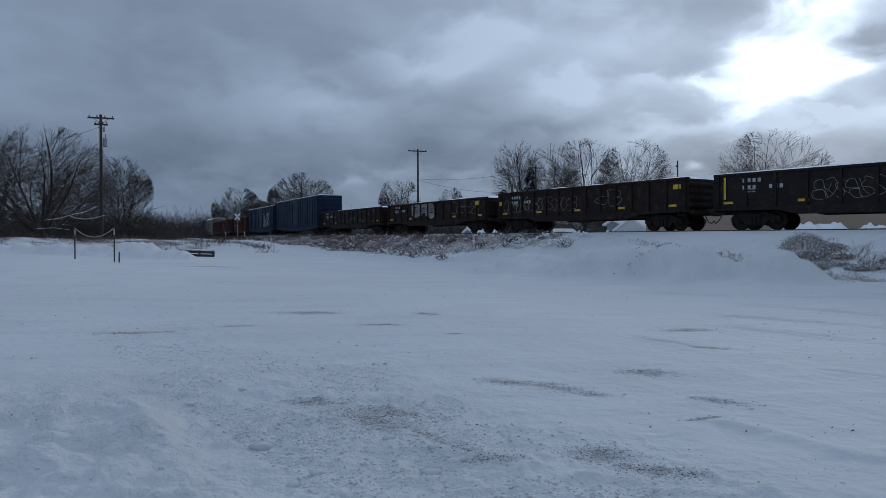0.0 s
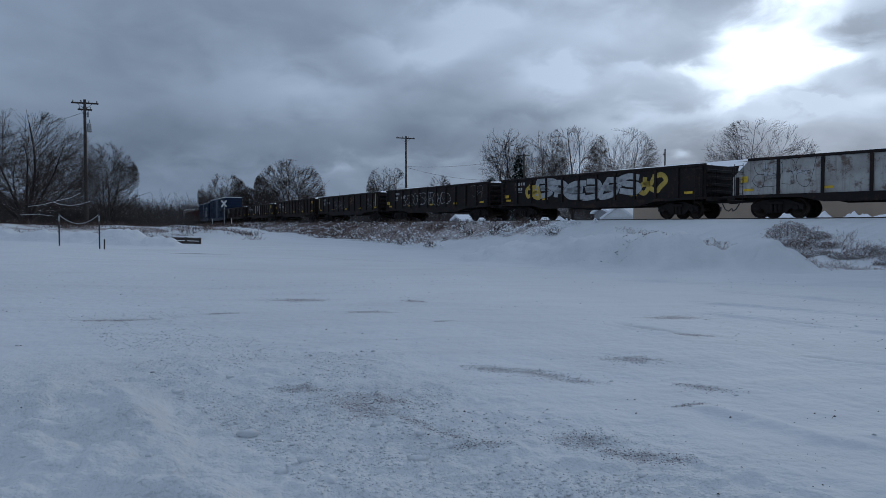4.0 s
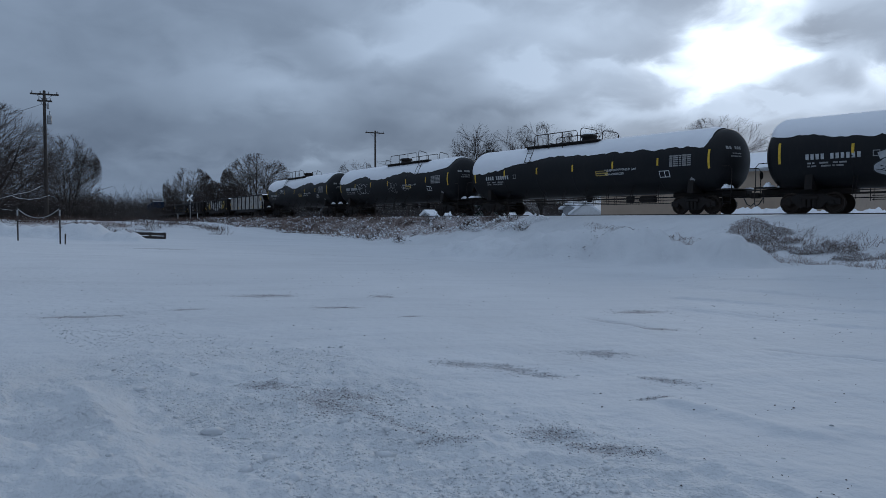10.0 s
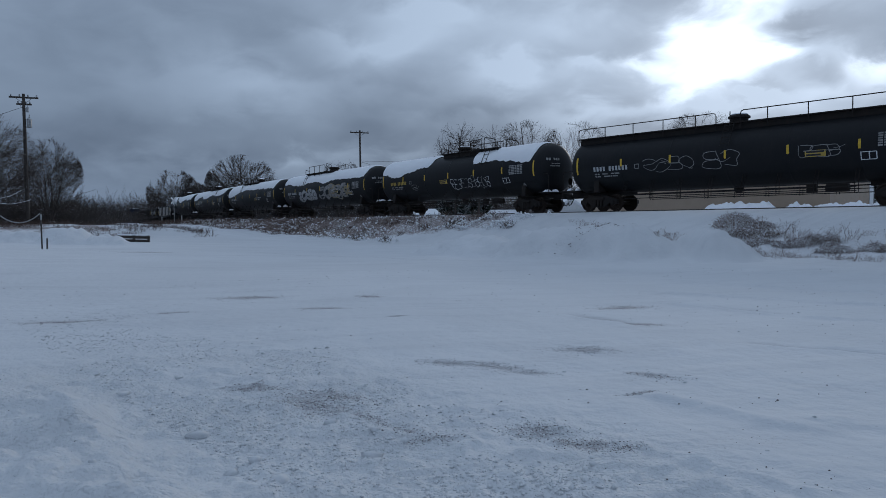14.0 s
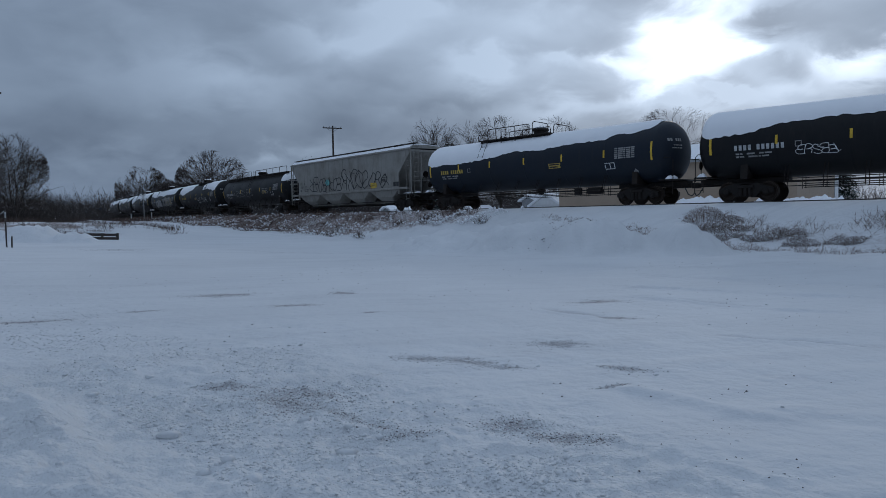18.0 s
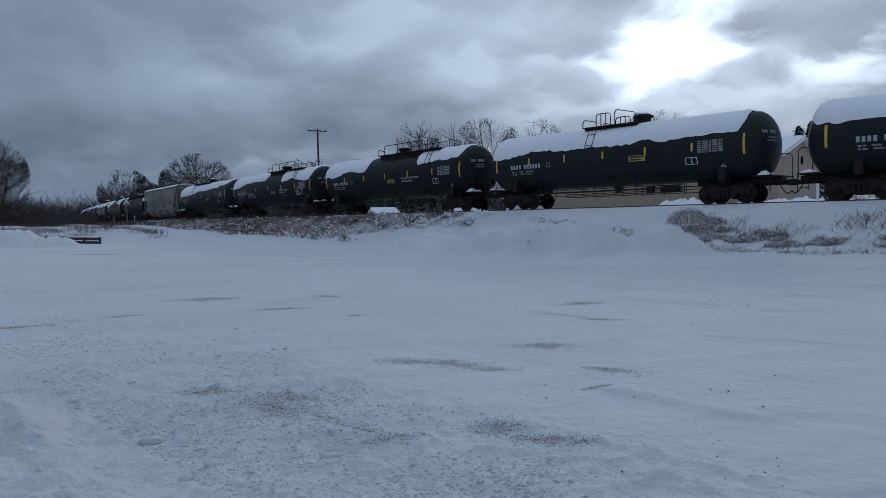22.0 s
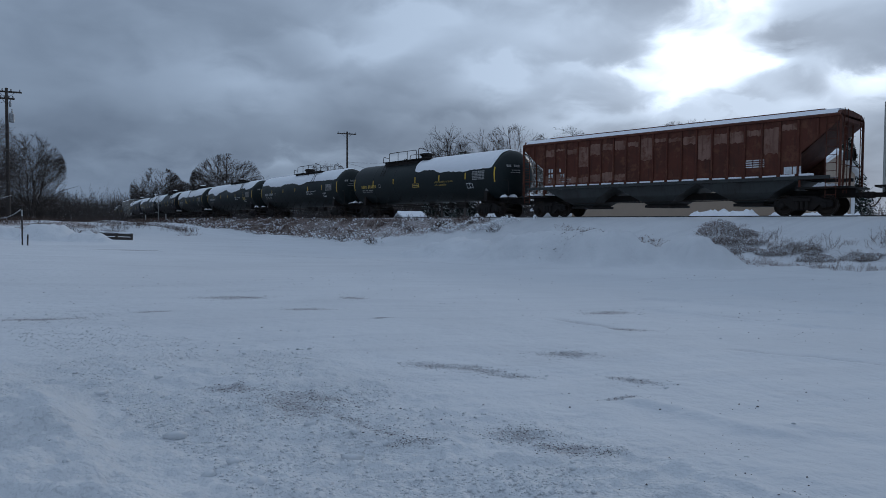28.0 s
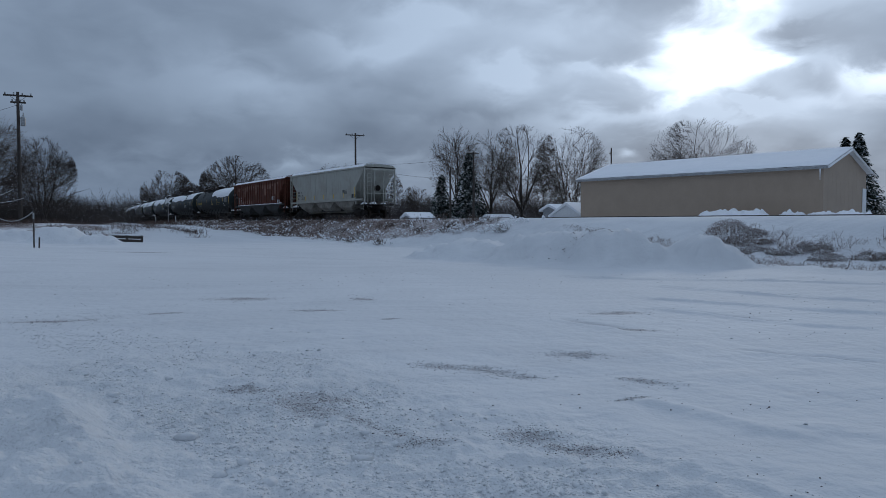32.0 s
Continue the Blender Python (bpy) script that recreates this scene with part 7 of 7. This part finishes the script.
W2 = [DECAL]
CARS = [
    (22.0, lambda n: locomotive(n)),
    (17.0, lambda n: covered_hopper(n, "pale grey covered hopper car near the train's head", BEIGE, seed=90)),
    (16.5, lambda n: gondola(n, "faded red gondola car with worn side posts", REDCAR, 13, 3.3, seed=91)),
    (16.5, lambda n: gondola(n, "faded red gondola car with worn side posts", REDCAR, 13, 3.3, seed=92)),
    (16.5, lambda n: gondola(n, "faded red gondola car with worn side posts", REDCAR, 13, 3.3, seed=93)),
]
for _name in ORDER:
    _n = LENGTHS[_name]
    CARS.append((_n, {
        "BX2": lambda n: boxcar(n, "dark blue boxcar with white sprayed tags", BLUE, 4.5, 18, [(-2.2, -6.5, 1.6, 3.4, 4, W2, None)], 94),
        "BX1": lambda n: boxcar(n, "tall blue high-cube boxcar with ribbed sides", BLUE, 4.8, 20, (), 95),
        "G1": lambda n: gondola(n, "dark brown gondola car with many side posts", BROWN, 15, 2.55, seed=1, art=[(7, -7, 1.4, 2.6, 7, [DULLDECAL], None)]),
        "G2": lambda n: gondola(n, "dark brown gondola car with pale sprayed panel", BROWN, 14, 2.55, seed=2, art=[(3.4, -0.2, 1.4, 2.6, 3, [DULLDECAL], DULLDECAL), (-3, -7, 1.5, 2.5, 4, [DULLDECAL, OCHRE], None)], bars=[(-6.9, 2.1, 0.5, 0.3)]),
        "G3": lambda n: gondola(n, "rusty brown gondola car covered in sprayed tags", BROWN, 14, 2.68, seed=3, art=[(7.3, 0.2, 1.4, 2.3, 16, [DULLDECAL, DULLDECAL, OCHRE], None), (-1.5, -3.4, 1.6, 2.5, 2, [DULLDECAL], None)], bars=[(-7.3, 2.2, 0.5, 0.25), (7.6, 1.9, 0.3, 0.3)]),
        "G4": lambda n: gondola(n, "dark brown gondola car with white outline tags", BLACKGON, 12, 2.66, seed=4, art=[(3.4, 0.4, 1.4, 2.3, 6, [DULLDECAL], None), (-5.2, -7.0, 1.4, 2.2, 5, [DULLDECAL], None), (-1.0, -2.0, 1.8, 2.4, 2, [ORANGE], None)], bars=[(7.5, 1.5, 0.12, 1.1), (-7.3, 1.5, 0.12, 1.1)]),
        "G5": lambda n: gondola(n, "dark gondola car with large white outline letters", BLACKGON, 12, 2.66, seed=5, art=[(4.9, -2.6, 1.35, 2.35, 12, W2, None), (-5.6, -6.9, 1.7, 2.6, 2, [DULLDECAL], None)], bars=[(7.4, 1.5, 0.5, 0.25)]),
        "G6": lambda n: gondola(n, "black gondola car with big silver graffiti panels", BLACKGON, 12, 2.66, seed=6, art=[(5.4, 4.3, 1.4, 2.3, 2, [YELLOW], GOLD), (4.4, -3.8, 1.25, 2.5, 6, [INK], CHROME), (-3.9, -5.4, 1.35, 2.5, 2, [INK], GOLD)], bars=[(7.3, 1.5, 0.4, 0.2)]),
        "G7": lambda n: gondola(n, "gondola car with silver panels between black posts", BLACKGON, 9, 2.72, panel=SILVER, seed=7, slant=True, art=[(7.0, 4.4, 1.5, 2.8, 4, [INK, DECAL], None)], bars=[(-7.2, 2.1, 0.45, 0.35), (7.4, 1.7, 0.35, 0.3)]),
        "T1": lambda n: tank_car(n, "black tank car with deep snow cover and white lettering", BLACK, ((-0.985, 1),), -1, art=[(4.6, 3.2, 2.7, 3.1, 3, W2, None)], seed=11, shift=1.4),
        "T2": lambda n: tank_car(n, "black tank car with snow cover and white tag", BLACK, ((-0.985, 1),), 1, art=[(5.6, 3.3, 2.0, 2.9, 4, W2, None), (-0.1, -1.6, 1.9, 2.7, 3, [DULLDECAL], None), (-2.3, -3.2, 2.1, 2.5, 2, [DULLDECAL], None)], seed=12, plate=-1.6, shift=-1.9, deck=3.2),
        "T3": lambda n: tank_car(n, "black tank car with snow sliding off its cover", BLACK, ((-0.985, 1),), -1, seed=13, plate=-0.5, slope=0.2, shift=1.6, deck=2.9),
        "T4": lambda n: tank_car(n, "black tank car with large silver graffiti", BLACK, ((-0.985, 1),), -1, art=[(5.0, 0.9, 1.7, 2.75, 5, [INK], CHROME), (0.2, -5.6, 1.75, 3.05, 5, [OCHRE, INK], DULLDECAL), (-5.2, -6.3, 1.85, 2.7, 2, [DULLDECAL], OCHRE)], seed=14, plate=-1.8, shift=1.5, deck=3.0),
        "T5": lambda n: tank_car(n, "black tank car with yellow lettering and part snow", BLACK, ((-0.985, -0.28), (0.28, 1)), 1, GOLD, art=[(-0.3, -4.4, 1.8, 2.5, 11, [DULLDECAL, DECAL], None), (4.6, 3.9, 1.9, 2.3, 1, [DULLDECAL], None)], seed=15, plate=2.2, shift=-1.5, deck=3.0, words_at=False),
        "T6": lambda n: tank_car(n, "black tank car with a full-length roof railing", BLACK, ((-1, -0.93),), 0, full_rail=True, bore=1.52, axis=2.54, guard=0.62, words_at=False, art=[(4.4, 1.6, 2.0, 2.7, 4, [DULLDECAL], None), (1.2, -0.6, 2.0, 2.8, 2, [DULLDECAL], None), (-3.4, -5.0, 2.2, 2.7, 3, [DULLDECAL], None)], seed=16, plate=-2.4),
        "H1": lambda n: covered_hopper(n, "weathered grey covered hopper car with black graffiti", BEIGE, 4, 9, 0.015, seed=17, bars=False, art=[(6.0, 4.4, 1.9, 3.2, 2, [INK], None), (4.2, 0.4, 1.85, 3.0, 6, [INK], None), (0.2, -4.0, 1.85, 3.5, 5, [INK], None), (-4.2, -6.6, 1.9, 3.0, 3, [INK], None), (2.9, 2.5, 2.4, 2.8, 1, [TEAL], TEAL), (-4.4, -5.1, 1.85, 2.15, 1, [YELLOW], GOLD)], top=4.4),
        "T7": lambda n: tank_car(n, "blue-black tank car with yellow lettering and snow", BLUEBLACK, ((-0.985, 1),), -1, GOLD, seed=18, plate=-0.7, deck=2.9, slope=0.32, shift=1.5, words_at=False),
        "T8": lambda n: tank_car(n, "black tank car with snow and coloured tags", BLACK, reach=0.3, snow=((-0.985, -0.30), (0.10, 1)), dome=1, art=[(5.0, 3.5, 2.0, 2.4, 5, W2, None), (-3.0, -4.0, 1.9, 2.7, 2, [SKYBLUE], None), (-5.8, -7.3, 2.0, 2.7, 3, [DECAL, PINK], None)], seed=19, plate=0.6, shift=-2.6, deck=3.6),
        "T9": lambda n: tank_car(n, "black tank car with melted middle and snowy ends", BLACK, ((-0.985, -0.42), (0.30, 1)), 1, seed=20, plate=0.9, shift=-2.0, deck=3.6),
        "T10": lambda n: tank_car(n, "dark green-black tank car with short roof platform", GREENBLACK, ((-0.985, 1),), -1, words_at=False, deck=1.6, seed=21, plate=40),
        "T11": lambda n: tank_car(n, "dark green-black tank car with thin snow cover", GREENBLACK, ((-0.985, 1),), 1, seed=22, plate=-4.6, shift=-2.2, deck=3.4),
        "T12": lambda n: tank_car(n, "dark green-black tank car with rippled snow cover", GREENBLACK, ((-0.985, 1),), 1, seed=23, plate=40, shift=-1.5, deck=3.0),
        "T13": lambda n: tank_car(n, "dark tank car with yellow lettering, snow at the rear", GREENBLACK, ((-0.985, 0.05),), -1, GOLD, seed=24, plate=1.6, shift=2.2, deck=3.0),
        "H2": lambda n: covered_hopper(n, "rusty red covered hopper car with faded patches", RUSTRED, 3, 23, 0.09, DARKGREY, True, True, seed=25, bars=False, letters=DECAL, roof_walk=False),
        "H3": lambda n: covered_hopper(n, "light grey covered hopper car at the train's end", GREY, 3, 14, 0.018, DIRTYGREY, seed=26, top=4.28, roof_walk=False),
    }[_name]))

TRAIN = []
_front = FRONT_T1 + sum(LENGTHS[k] for k in ORDER[:ORDER.index("T1")]) + sum(c[0] for c in CARS[:5])
for _n, _make in CARS:
    TRAIN.append((_make(_n), _front - _n / 2, _n))
    _front -= _n


# ---- what moves ----
def motions():
    for car, u, n in TRAIN:
        rows = []
        reach = n / 2 - 2.7
        for k in range(33):
            t = float(k)
            m = u + SPEED * t + GAIN * t * t / 2
            ax, ay, _a = line(m + reach)
            bx, by, _b = line(m - reach)
            turn = math.degrees(math.atan2(ay - by, ax - bx))
            rows.append((t, pose(float(ax + bx) / 2, float(ay + by) / 2, RAIL_Z, 0, 0, turn)))
        walk(car, rows)
    # wheels roll without slipping; all share one turn
    for off, wheels in ROLLERS.items():
        rows = []
        for k in range(961):
            t = k / 30
            rows.append((t, pose(off, 0, 0.457) @ Matrix.Rotation((SPEED * t + GAIN * t * t / 2) / 0.457, 4, "Y")))
        walk(wheels[0], rows)
        keys = wheels[0].animation_data
        for w in wheels[1:]:
            w.rotation_mode = "QUATERNION"
            w.animation_data_create()
            w.animation_data.action = keys.action
            w.animation_data.action_slot = keys.action_slot


motions()
